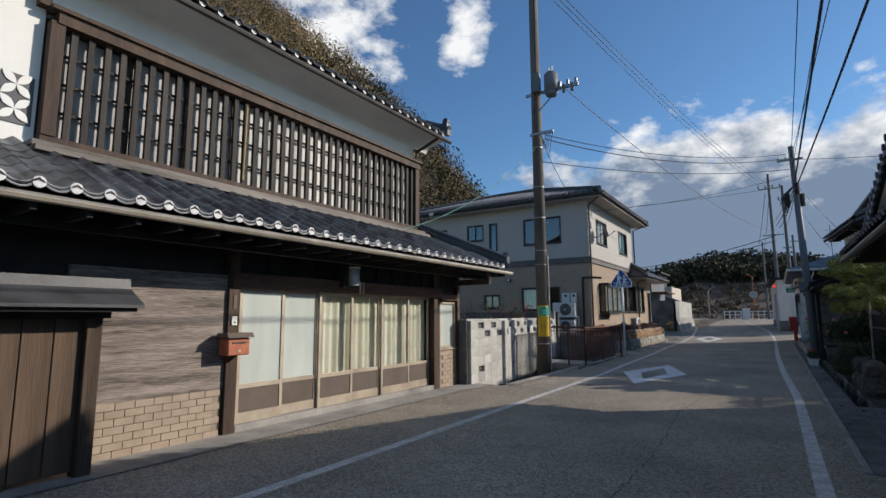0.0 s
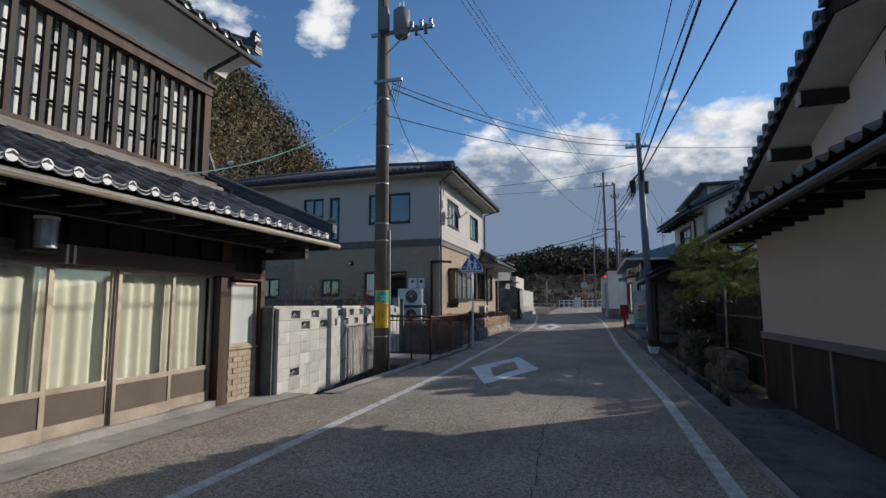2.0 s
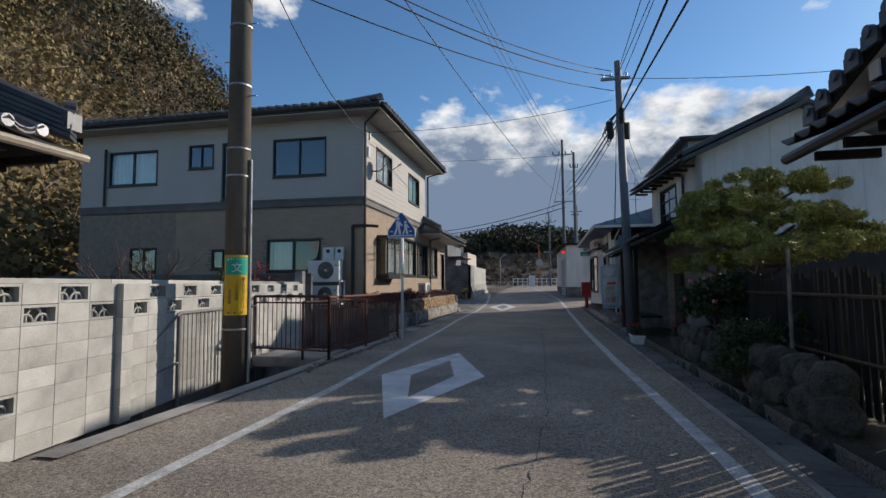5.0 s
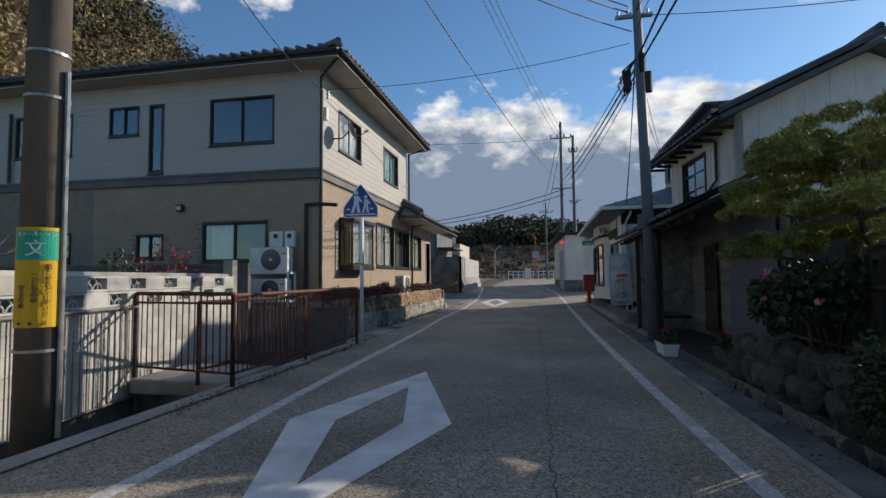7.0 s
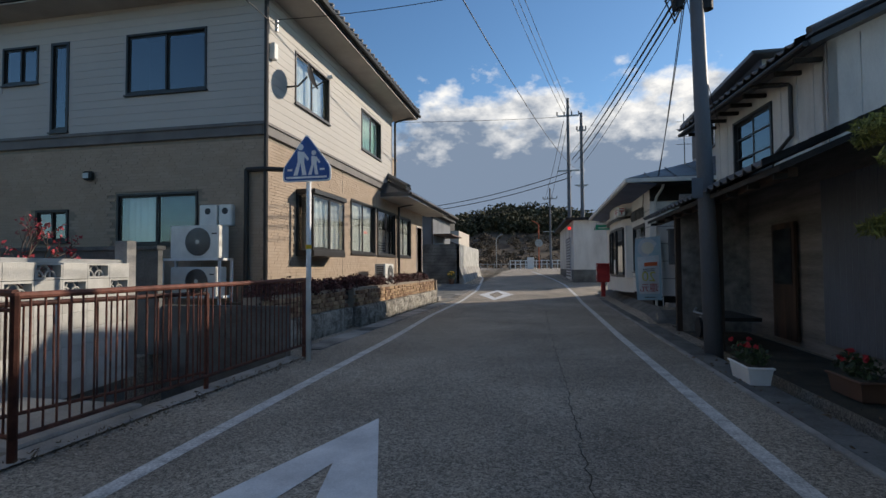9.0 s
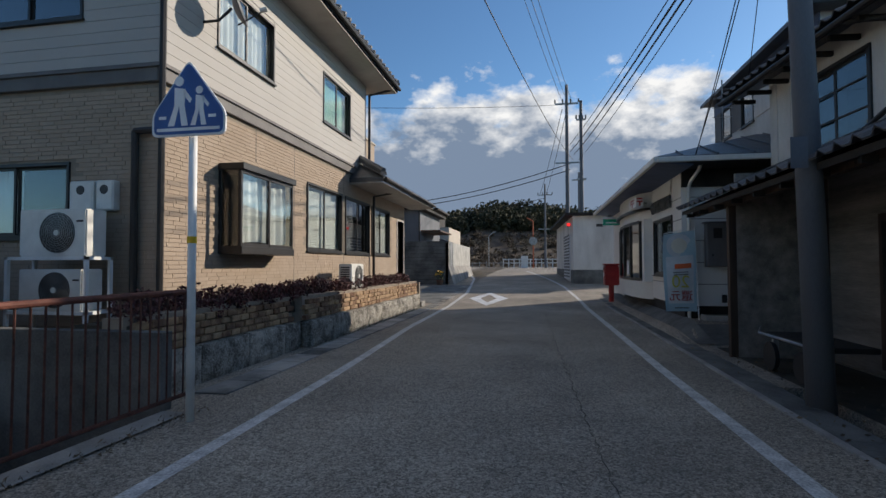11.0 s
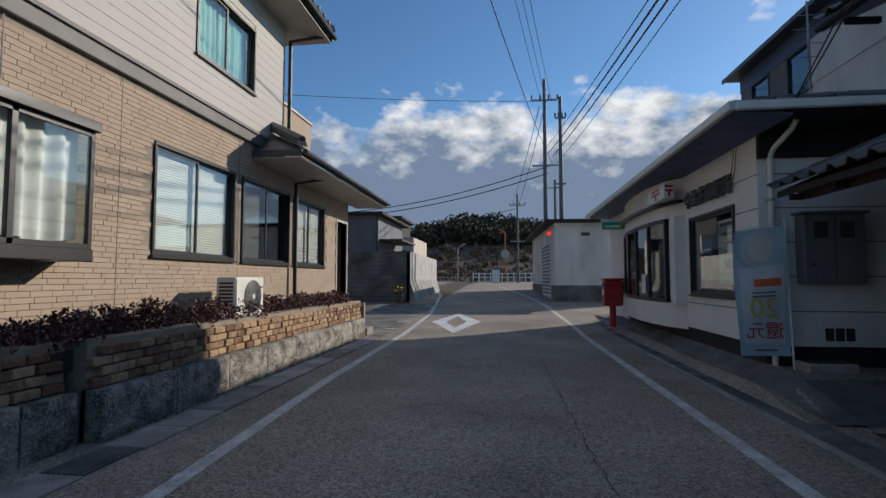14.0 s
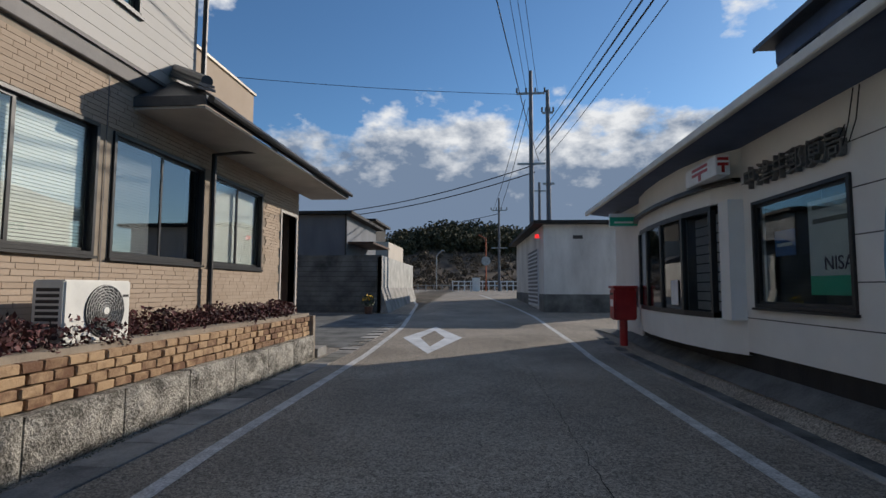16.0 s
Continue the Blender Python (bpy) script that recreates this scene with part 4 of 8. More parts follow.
        d = part("sliding_door", boxes((o - 0.02, a, 0.1, o + 0.02, a + 0.045, 1.9), (o - 0.02, b - 0.045, 0.1, o + 0.02, b, 1.9), (o - 0.02, a + 0.045, 1.86, o + 0.02, b - 0.045, 1.9),
                                       (o - 0.02, a + 0.045, 0.55, o + 0.02, b - 0.045, 0.61), (o - 0.02, a + 0.045, 0.1, o + 0.02, b - 0.045, 0.235)), "alu", house, "sliding door with pale metal frame")
        part("kick_panel", boxes((o - 0.008, a + 0.045, 0.235, o + 0.008, b - 0.045, 0.55)), "kick", d)
        g = part("pane", boxes((o - 0.004, a + 0.045, 0.61, o + 0.004, b - 0.045, 1.86)), "frosted" if i < 2 else "glass", d)
        g.visible_shadow = False
        if i >= 2:
            part("curtain", curtain_mesh("x", FX, a, b, -0.16, 0.4, 1.9, 0.03, 0.16), "curtain", d, smooth=True)
    sw = window(house, "x", FX, 1, 9.84, 10.48, 0.82, 1.82, 1, "alu", "", "frosted", 0.035, 0.02, room=False)
    part("screen", boxes((FX - 0.04, 2.9, 0.57, FX + 0.02, 4.72, 2.06)), "bark", house, "frayed brown reed screen over the wall")
    bm = bpy.data.meshes.new("brick")
    bv, bf = boxes((-0.012, -0.1, -0.038, 0.012, 0.1, 0.038))
    bm.from_pydata(bv, [], bf)
    bm.materials.append(M["baserick"])
    for y0, y1, z1, tag in ((2.6, 4.7, 0.6, "a"), (9.84, 10.5, 0.78, "b")):
        back = part("base_wall", boxes((FX - 0.03, y0, 0, FX + 0.012, y1, z1)), "mortar", house)
        for r in range(int(z1 / 0.084)):
            y = y0 + 0.1 + (0.105 if r % 2 else 0)
            while y < y1 - 0.08:
                piece("brick", bm, pose(FX + 0.014, y, 0.045 + r * 0.084), back)
                y += 0.209
    return house


old_house()


def red_letter_box():
    t = thing("letter_box", (-5.83, 4.78, 1.0), "faded red tin letter box on the timber post", "letter box")
    part("body", bevelled([(-5.86, 4.6, 1.02, -5.66, 4.92, 1.24)], 0.012), "rustbox", t)
    part("roof", extruded([(-0.14, 0), (0.14, 0), (0.1, 0.06), (-0.1, 0.06)], Matrix.Translation((-5.75, 4.57, 1.245)) @ Matrix.Rotation(math.pi / 2, 4, "X") @ Matrix.Scale(-1, 4, (0, 0, 1)), 0.38), "kick", t, "dented dark lid")
    part("slot", boxes((-5.658, 4.66, 1.17, -5.652, 4.86, 1.19)), "grille", t)
    part("keyhole", boxes((-5.658, 4.74, 1.06, -5.652, 4.78, 1.09)), "alu", t)


def doorbell():
    t = thing("doorbell", (-5.86, 4.8, 1.45), "small white doorbell on the timber post", "doorbell")
    part("case", bevelled([(-5.865, 4.76, 1.4, -5.84, 4.84, 1.52)], 0.004), "white_paint", t)
    part("button", disc_ring((-5.838, 4.8, 1.44), (1, 0, 0), 0.012, 0.008, 10), "grille", t)
    part("name_plate", boxes((-5.864, 4.78, 1.62, -5.85, 4.83, 1.8)), "kick", t)


def meter_lamp():
    t = thing("electric_meter", (-5.8, 6.9, 2.0), "grey electric meter with glass front under the eave", "meter")
    part("case", bevelled([(-5.93, 6.72, 1.98, -5.7, 7.02, 2.42)], 0.02), "kuro", t)
    part("cover", tube([(-5.66, 6.87, 2.02), (-5.66, 6.87, 2.3)], 0.1, 14), "steel", t, "dull metal meter cover")
    part("cap", disc_ring((-5.66, 6.87, 2.31), (0, 0, 1), 0.11, 0.03, 14), "appliance", t)


def gate():
    t = thing("wooden_gate", (-5.6, 1.8, 0), "weathered dark board gate under a small tiled roof", "gate")
    gx = -5.55
    part("post", bevelled([(gx - 0.08, 2.92, 0, gx + 0.08, 3.06, 1.56)], 0.006), "gatewood", t)
    part("post", bevelled([(gx - 0.08, 1.0, 0, gx + 0.08, 1.14, 1.56)], 0.006), "gatewood", t)
    y = 2.92
    while y > 1.2:
        w = random.uniform(0.2, 0.27)
        part("board", bevelled([(gx - 0.02, y - w + 0.006, 0.06, gx + 0.015, y - 0.004, 1.5)], 0.004), "gatewood", t)
        y -= w
    part("head_beam", boxes((gx - 0.1, 0.9, 1.5, gx + 0.1, 3.12, 1.6)), "kuro", t)
    roof = part("roof", extruded([(-0.42, 0), (0.42, 0), (0.42, 0.03), (0.12, 0.2), (0.1, 0.3), (-0.1, 0.3), (-0.12, 0.2), (-0.42, 0.03)],
                                 Matrix.Translation((gx, 3.28, 1.6)) @ Matrix.Rotation(math.pi / 2, 4, "X"), 2.6), "tile_run", t, "small dark roof of the gate")
    part("purlin", boxes((gx - 0.36, 0.8, 1.56, gx - 0.3, 3.24, 1.6), (gx + 0.3, 0.8, 1.56, gx + 0.36, 3.24, 1.6)), "kuro", t)


red_letter_box(), doorbell(), meter_lamp(), gate()


# ---- two-storey house with tan brick below and pale siding above ----
def facing(parent, axis, at, face, u0, u1, z0, z1, holes, near=None):
    """Thin facing bricks in running bond; those in the near stretch are pieces of their own."""
    bl, bh, gap = 0.235, 0.058, 0.006
    me = bpy.data.meshes.new("brick")
    v0, f0 = boxes((0, 0, 0, 0.012 * face, bl - gap, bh - gap)) if axis == "x" else boxes((0, 0, 0, bl - gap, 0.012 * face, bh - gap))
    me.from_pydata(v0, [], f0)
    me.materials.append(M["facebrick"])
    vs, fs, made = [], [], 0
    r, z = 0, z0
    while z + bh < z1:
        u = u0 - (bl / 2 if r % 2 else 0) - (0.07 if r % 3 == 0 else 0)
        while u < u1:
            a, b = max(u, u0), min(u + bl, u1)
            if b - a > 0.03 and not any(h[0] < b and a < h[1] and h[2] < z + bh and z < h[3] for h in holes):
                o = random.uniform(0, 0.004) * face
                if near and near[0] < a and b < near[1] and near[2] < z < near[3] and b - a > bl - 0.001 and made < 290:
                    piece("brick", me, Matrix.Translation(place(axis, at, a, o, z)), parent)
                    made += 1
                else:
                    k = len(vs)
                    q = boxes(slab(axis, at, a, b - gap, o, o + 0.012 * face, z, z + bh - gap))
                    vs += q[0]
                    fs += [tuple(k + i for i in w) for w in q[1]]
            u += bl
        z += bh
        r += 1
    tagged(part("brick_run", (vs, fs), "facebrick_run", parent), kind="stuff")


H2X, H2Y, H2N = -6.2, 21.7, 29.55


def house_two():
    house = thing("suburban_house", (-10, 26, 0), "two-storey house with tan brick ground floor and pale siding", "house")
    XW = -16.2
    low_s = [(-9.3, -7.54, 1.76, 2.76), (-11.2, -10.42, 1.86, 2.5), (-14.2, -13.2, 1.8, 2.6)]
    up_s = [(-9.14, -7.38, 4.67, 5.86), (-10.9, -10.46, 4.05, 5.86), (-12.1, -11.2, 5.08, 5.86), (-15.1, -13.25, 4.65, 5.8)]
    low_e = [(22.95, 24.5, 1.62, 2.9), (25.87, 27.8, 1.69, 3.13), (28.02, 29.88, 1.68, 3.12), (30.08, 31.88, 1.68, 3.1), (32.8, 33.6, 0.2, 2.9)]
    up_e = [(22.82, 24.5, 4.69, 5.78), (26.65, 28.35, 4.62, 5.77)]
    t = 0.14
    ws = part("south_wall", pierced("y", H2Y, t, XW, H2X, 0, 3.74, low_s), "mortar", house)
    we = part("east_wall", pierced("x", H2X - t, t, H2Y + t, 33.75, 0, 3.74, low_e), "mortar", house)
    us = part("upper_south_wall", pierced("y", H2Y, t, XW, H2X, 3.74, 6.5, up_s), "siding", house, "pale siding")
    ue = part("upper_east_wall", pierced("x", H2X - t, t, H2Y + t, H2N, 3.74, 6.5, up_e), "siding", house, "pale siding")
    part("north_wall", boxes((XW, H2N - 0.1, 3.74, H2X - t, H2N, 6.5), (XW, 33.65, 0, H2X - t, 33.75, 3.74), (XW, H2Y + t, 0, XW + 0.14, 33.65, 3.74), (XW, H2Y + t, 3.74, XW + 0.14, H2N - 0.1, 6.5)), "siding", house)
    # siding boards, lapped
    def boards(parent, axis, at, face, u0, u1, holes):
        bs = []
        for z in np.arange(4.0, 6.45, 0.155):
            cuts = [u0] + [c for h in holes if h[2] < z + 0.15 and z < h[3] for c in h[:2]] + [u1]
            cuts = sorted(cuts)
            for a, b in zip(cuts[::2], cuts[1::2]):
                bs.append(slab(axis, at, a, b, 0.002 * face, 0.011 * face, z, z + 0.149))
        tagged(part("siding_board", boxes(*bs), "siding", parent), kind="stuff")
    boards(us, "y", H2Y, -1, XW, H2X, up_s)
    boards(ue, "x", H2X, 1, H2Y, H2N, up_e)
    facing(we, "x", H2X, 1, H2Y, 33.75, 0.3, 3.72, low_e, (22.4, 28.6, 1.0, 1.7))
    facing(ws, "y", H2Y, -1, -12.5, H2X, 0.6, 3.72, low_s)
    for y in (23.9, 27.9, 25.3):
        part("joint", boxes((H2X + 0.012, y, 3.15 if y < 25 else 0.4, H2X + 0.017, y + 0.012, 3.72)), "band", house)
    # belt course
    for q in ((H2X, H2Y - 0.06, 3.74, H2X + 0.06, H2N, 3.99), (XW, H2Y - 0.06, 3.74, H2X, H2Y, 3.99)):
        part("belt_course", bevelled([q], 0.01), "band", house, "dark grey belt course")
    for q in ((H2X + 0.06, H2Y - 0.09, 3.92, H2X + 0.09, H2N, 3.96), (XW, H2Y - 0.09, 3.92, H2X + 0.06, H2Y - 0.06, 3.96)):
        part("belt_lip", boxes(q), "band", house)
    # windows
    window(house, "y", H2Y, -1, *up_s[0], 2, pane_mat="glass_dark")
    window(house, "y", H2Y, -1, *up_s[1], 1, pane_mat="glass_dark", w=0.06)
    window(house, "y", H2Y, -1, *up_s[2], 2, pane_mat="glass_dark")
    window(house, "y", H2Y, -1, *up_s[3], 2, inner="lace")
    window(house, "y", H2Y, -1, *low_s[0], 2, inner="lace", inner_cover=(0, 0.5))
    window(house, "y", H2Y, -1, *low_s[1], 2, pane_mat="glass_dark")
    window(house, "y", H2Y, -1, *low_s[2], 2, pane_mat="glass_dark")
    window(house, "x", H2X, 1, *up_e[0], 2, inner="lace", inner_cover=(0, 0.98))
    window(house, "x", H2X, 1, *up_e[1], 2, inner="greenblind")
    window(house, "x", H2X, 1, *low_e[1], 2, inner="blind")
    window(house, "x", H2X, 1, *low_e[2], 2, inner="blind", pane_mat="glass_dark", inner_cover=(0, 0.45))
    window(house, "x", H2X, 1, *low_e[3], 2, inner="blind")
    # bay window
    bx, y0, y1, z0, z1 = -5.82, 22.9, 24.55, 1.56, 2.93
    bay = part("bay_window", bevelled([(H2X, y0, z0, bx + 0.02, y1, z0 + 0.12)], 0.006), "alu_dark", house, "black framed bay window")
    part("hood", bevelled([(H2X, y0 - 0.02, z1 - 0.1, bx + 0.05, y1 + 0.02, z1)], 0.006), "alu_dark", bay)
    for q in ((bx - 0.05, y0, bx, y0 + 0.05), (bx - 0.05, y1 - 0.05, bx, y1), (H2X, y0, H2X + 0.05, y0 + 0.04), (H2X, y1 - 0.04, H2X + 0.05, y1), (bx - 0.05, (y0 + y1) / 2 - 0.03, bx, (y0 + y1) / 2 + 0.03)):
        part("stile", bevelled([(q[0], q[1], z0 + 0.12, q[2], q[3], z1 - 0.1)], 0.004), "alu_dark", bay)
    for z in (z0 + 0.12, z1 - 0.15):
        part("rail", boxes((bx - 0.03, y0 + 0.05, z, bx, y1 - 0.05, z + 0.05)), "alu_dark", bay)
    for q in (boxes((bx - 0.02, y0 + 0.05, z0 + 0.17, bx - 0.014, y1 - 0.05, z1 - 0.15)), boxes((H2X + 0.05, y0 + 0.012, z0 + 0.12, bx - 0.05, y0 + 0.018, z1 - 0.1)), boxes((H2X + 0.05, y1 - 0.018, z0 + 0.12, bx - 0.05, y1 - 0.012, z1 - 0.1))):
        part("pane", q, "glass", bay).visible_shadow = False
    part("curtain", curtain_mesh("x", bx, y0 + 0.12, y1 - 0.1, -0.12, z0 + 0.16, z1 - 0.12, 0.05, 0.2, 0.05), "lace", bay, smooth=True)
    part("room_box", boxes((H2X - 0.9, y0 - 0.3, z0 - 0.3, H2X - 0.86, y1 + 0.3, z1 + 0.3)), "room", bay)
    # entrance opening
    ent = part("entrance_frame", boxes((H2X - 0.1, 32.74, 0.2, H2X + 0.03, 32.8, 2.96), (H2X - 0.1, 33.6, 0.2, H2X + 0.03, 33.66, 2.96), (H2X - 0.1, 32.8, 2.9, H2X + 0.03, 33.6, 2.96)), "siding", house)
    part("door", boxes((H2X - 0.75, 32.8, 0.2, H2X - 0.7, 33.6, 2.9)), "kick", ent, "dark brown entrance door")
    part("jamb", boxes((H2X - 0.75, 32.76, 0.2, H2X - 0.1, 32.8, 2.9), (H2X - 0.75, 33.6, 0.2, H2X - 0.1, 33.64, 2.9), (H2X - 0.75, 32.8, 2.9, H2X - 0.1, 33.6, 2.94)), "kick", ent)
    # hipped tiled roof
    ex, ey, wx, ny, ez, rz = -5.45, 21.05, -17, 30.25, 6.57, 8.1
    rx0, rx1, ry = ex - 4.6, wx + 4.6, (ey + ny) / 2
    v = [(ex, ey, ez), (wx, ey, ez), (wx, ny, ez), (ex, ny, ez), (rx0, ry, rz), (rx1, ry, rz), (ex, ey, ez - 0.14), (wx, ey, ez - 0.14), (wx, ny, ez - 0.14), (ex, ny, ez - 0.14)]
    roof = part("roof", (v, [(0, 4, 5, 1), (0, 3, 4), (3, 2, 5, 4), (1, 5, 2), (0, 1, 7, 6), (3, 0, 6, 9), (1, 2, 8, 7), (2, 3, 9, 8)]), "tile_run", house, "dark grey tiled hip roof")
    sl = (rz - ez) / 4.6
    tiled_run("tile_run", (ex, ey - 0.06, ez + 0.02), (-1, 0, 0), (0, 1, sl), 11.4, 19, roof, lambda x, y: y * 0.95 < x < 11.4 - y * 0.95)
    tiled_run("tile_run", (ex + 0.06, ny, ez + 0.02), (0, -1, 0), (-1, 0, sl), 9.2, 19, roof, lambda x, y: y * 0.95 < x < 9.2 - y * 0.95)
    ribs = []
    for k in range(41):
        u = 0.14 + k * 0.278
        top = min(u, 11.4 - u, 4.6)
        if top > 0.3:
            ribs.append(tube([(ex - u, ey - 0.08, ez + 0.05), (ex - u, ey + top, ez + 0.05 + top * sl)], 0.055, 6))
    for k in range(33):
        u = 0.14 + k * 0.278
        top = min(u, 9.2 - u, 4.6)
        if top > 0.3:
            ribs.append(tube([(ex + 0.08, ey + u, ez + 0.05), (ex - top, ey + u, ez + 0.05 + top * sl)], 0.055, 6))
    tagged(part("tile_roll", merge(*ribs), "tile_roll", roof, smooth=True), kind="stuff")
    for a, b in (((ex, ey, ez + 0.05), (rx0, ry, rz + 0.05)), ((ex, ny, ez + 0.05), (rx0, ry, rz + 0.05)), ((rx0, ry, rz + 0.04), (rx1, ry, rz + 0.04)), ((wx, ey, ez + 0.05), (rx1, ry, rz + 0.05))):
        ridge_cap("ridge", a, b, roof, 2, 0.22)
    for q in ((H2X, ey + 0.03, ex - 0.03, ny - 0.03), (wx + 0.03, ey + 0.03, H2X, H2Y), (wx + 0.03, H2N, H2X, ny - 0.03)):
        part("soffit", boxes((q[0], q[1], ez - 0.18, q[2], q[3], ez - 0.15)), "soffit", house, "brownish eave soffit")
    part("gutter", merge(tube([(ex + 0.05, ey, ez - 0.06), (ex + 0.05, ny, ez - 0.06)], 0.05, 8), tube([(wx, ey - 0.05, ez - 0.06), (ex, ey - 0.05, ez - 0.06)], 0.05, 8)), "pipe", house)
    for pts in ([(ex + 0.02, ey + 0.1, ez - 0.1), (H2X + 0.09, H2Y - 0.09, ez - 0.4), (H2X + 0.09, H2Y - 0.09, 0.3)], [(ex, H2N + 0.5, ez - 0.1), (H2X + 0.1, H2N + 0.05, ez - 0.4), (H2X + 0.1, H2N + 0.05, 4.35)],
                [(-5.32, 30.6, 3.6), (H2X + 0.12, 29.95, 3.35), (H2X + 0.12, 29.95, 0.6)], [(-15.2, H2Y - 0.08, 5.9), (-15.2, H2Y - 0.08, 4.0)]):
        part("downpipe", tube(pts, 0.04, 8), "pipe", house)
    part("drain_elbow", merge(tube([(-6.5, H2Y - 0.08, 3.1), (-6.15, H2Y - 0.1, 3.1), (-5.7, H2Y - 0.1, 3.06)], 0.045, 8), tube([(-6.5, H2Y - 0.08, 3.1), (-6.5, H2Y - 0.08, 0.4)], 0.045, 8)), "pipe", house)
    # porch roof
    px, p0, p1, pz, tz = -5.28, 28.3, 34.6, 3.62, 4.15
    v = [(px, p0, pz), (px, p1, pz), (H2X, p1, tz), (H2X, p0 + 0.8, tz), (H2X, p0, pz), (px, p0, pz - 0.12), (px, p1, pz - 0.12), (H2X, p1, pz - 0.12), (H2X, p0, pz - 0.12)]
    pr = part("porch_roof", (v, [(0, 1, 2, 3), (0, 3, 4), (0, 5, 6, 1), (4, 8, 5, 0), (1, 6, 7, 2)]), "tile_run", house, "low tiled roof over the entrance side")
    part("porch_soffit", boxes((H2X, p0 + 0.02, pz - 0.15, px - 0.02, p1 - 0.02, pz - 0.12)), "soffit", pr)
    tiled_run("tile_run", (px + 0.05, p1, pz + 0.02), (0, -1, 0), (-1, 0, (tz - pz) / (px - H2X)), p1 - p0, 4, pr, lambda x, y: x < p1 - p0 - y * 0.8)
    ridge_cap("ridge", (px, p0, pz + 0.05), (H2X, p0 + 0.8, tz + 0.05), pr, 2, 0.2)
    part("gutter", tube([(px + 0.06, p0, pz - 0.05), (px + 0.06, p1, pz - 0.05)], 0.045, 8), "pipe", pr)
    # flat-roofed rear block in tan
    part("rear_block", boxes((-12, 29.75, 3.7, -7.3, 33.7, 5.75)), "facebrick", house, "tan rendered rear block")
    part("parapet_cap", boxes((-12, 29.7, 5.75, -7.26, 33.75, 5.8)), "alu", house)


house_two()


def dish(at, aim, r, name="satellite_dish"):
    t = thing(name, at, "grey satellite dish on a bent wall bracket", "satellite dish")
    n, m, v, f = 20, 5, [], []
    frame_m = look(at, Vector(at) + Vector(aim))
    for i in range(m + 1):
        q = r * i / m
        for k in range(n):
            a = 2 * math.pi * k / n
            v.append(tuple(frame_m @ Vector((q * math.cos(a), q * 1.08 * math.sin(a), -0.35 * q * q / r + 0.05))))
    for i in range(m):
        for k in range(n):
            f.append((i * n + k, i * n + (k + 1) % n, (i + 1) * n + (k + 1) % n, (i + 1) * n + k))
    back = [tuple(Vector(p) - Vector(aim).normalized() * 0.012) for p in v]
    part("reflector", merge((v, f), (back, [tuple(reversed(q)) for q in f])), "pole2", t, "grey dish reflector", True)
    end = Vector(at) + Vector(aim).normalized() * 0.42 + Vector((0, 0, -0.12))
    part("feed_arm", tube([Vector(at) + Vector((0, 0, -r)), end], 0.012, 6), "pipe", t)
    part("feed_horn", tube([end, end - Vector(aim).normalized() * 0.1], 0.035, 10), "appliance", t)
    return t


d = dish((-5.72, 22.62, 5.12), (1.0, 0.35, 0.35), 0.25)
part("bracket", tube([(-6.2, 22.5, 4.9), (-5.95, 22.5, 4.9), (-5.8, 22.58, 5.1)], 0.02, 8), "pipe", d)
d = dish((-6.9, 10.35, 3.95), (0.9, 0.6, 0.35), 0.3)
part("bracket", tube([(-7.1, 10.1, 3.5), (-7.05, 10.2, 3.9), (-6.95, 10.33, 3.93)], 0.02, 8), "steel", d)


def outdoor_unit(x, y, z, turn, w=0.8, h=0.56, dp=0.3, shade="appliance"):
    t = thing("air_conditioner", (x, y, z), "ivory air conditioner outdoor unit with round fan grille", "air conditioner", "outdoor units")
    part("case", bevelled([(-w / 2 + x, y - dp / 2, z, w / 2 + x, y + dp / 2, z + h)], 0.015, 2), shade, t)
    cx, cz = x + w * 0.08, z + h * 0.5
    g = part("fan_grille", merge(*[tube([(cx + r * math.cos(a), y - dp / 2 - 0.014, cz + r * math.sin(a)) for a in np.linspace(0, 2 * math.pi, 25)], 0.004, 4, caps=False) for r in np.linspace(0.05, h * 0.42, 8)]), "steel", t)
    part("fan_recess", disc_ring((cx, y - dp / 2 - 0.004, cz), (0, 1, 0), h * 0.43, 0.006, 28), "grille", t)
    part("hub", disc_ring((cx, y - dp / 2 - 0.016, cz), (0, 1, 0), 0.035, 0.012, 12), "appliance", t)
    part("spoke", merge(*[tube([(cx + 0.03 * math.cos(a), y - dp / 2 - 0.012, cz + 0.03 * math.sin(a)), (cx + h * 0.25 * math.cos(a + 0.35), y - dp / 2 - 0.012, cz + h * 0.25 * math.sin(a + 0.35)), (cx + h * 0.42 * math.cos(a + 0.9), y - dp / 2 - 0.012, cz + h * 0.42 * math.sin(a + 0.9))], 0.003, 4) for a in np.linspace(0, 2 * math.pi, 19)[:-1]]), "steel", t)
    part("side_vent", boxes(*[(x - w / 2 - 0.004, y - dp * 0.35, z + 0.06 + i * 0.05, x - w / 2 + 0.002, y + dp * 0.35, z + 0.09 + i * 0.05) for i in range(int((h - 0.1) / 0.05))]), "grille", t)
    part("badge", boxes((x + w * 0.36, y - dp / 2 - 0.004, z + h * 0.72, x + w * 0.46, y - dp / 2 - 0.001, z + h * 0.76)), "grille", t)
    t.matrix_basis = Matrix.Translation((x, y, z)) @ Matrix.Rotation(turn, 4, "Z")
    return t


outdoor_unit(-5.68, 27.12, 0.86, math.pi / 2)
outdoor_unit(-7.2, 21.3, 1.5, 0, 0.95, 0.57)
outdoor_unit(-7.2, 21.28, 0.85, 0, 0.9, 0.5)


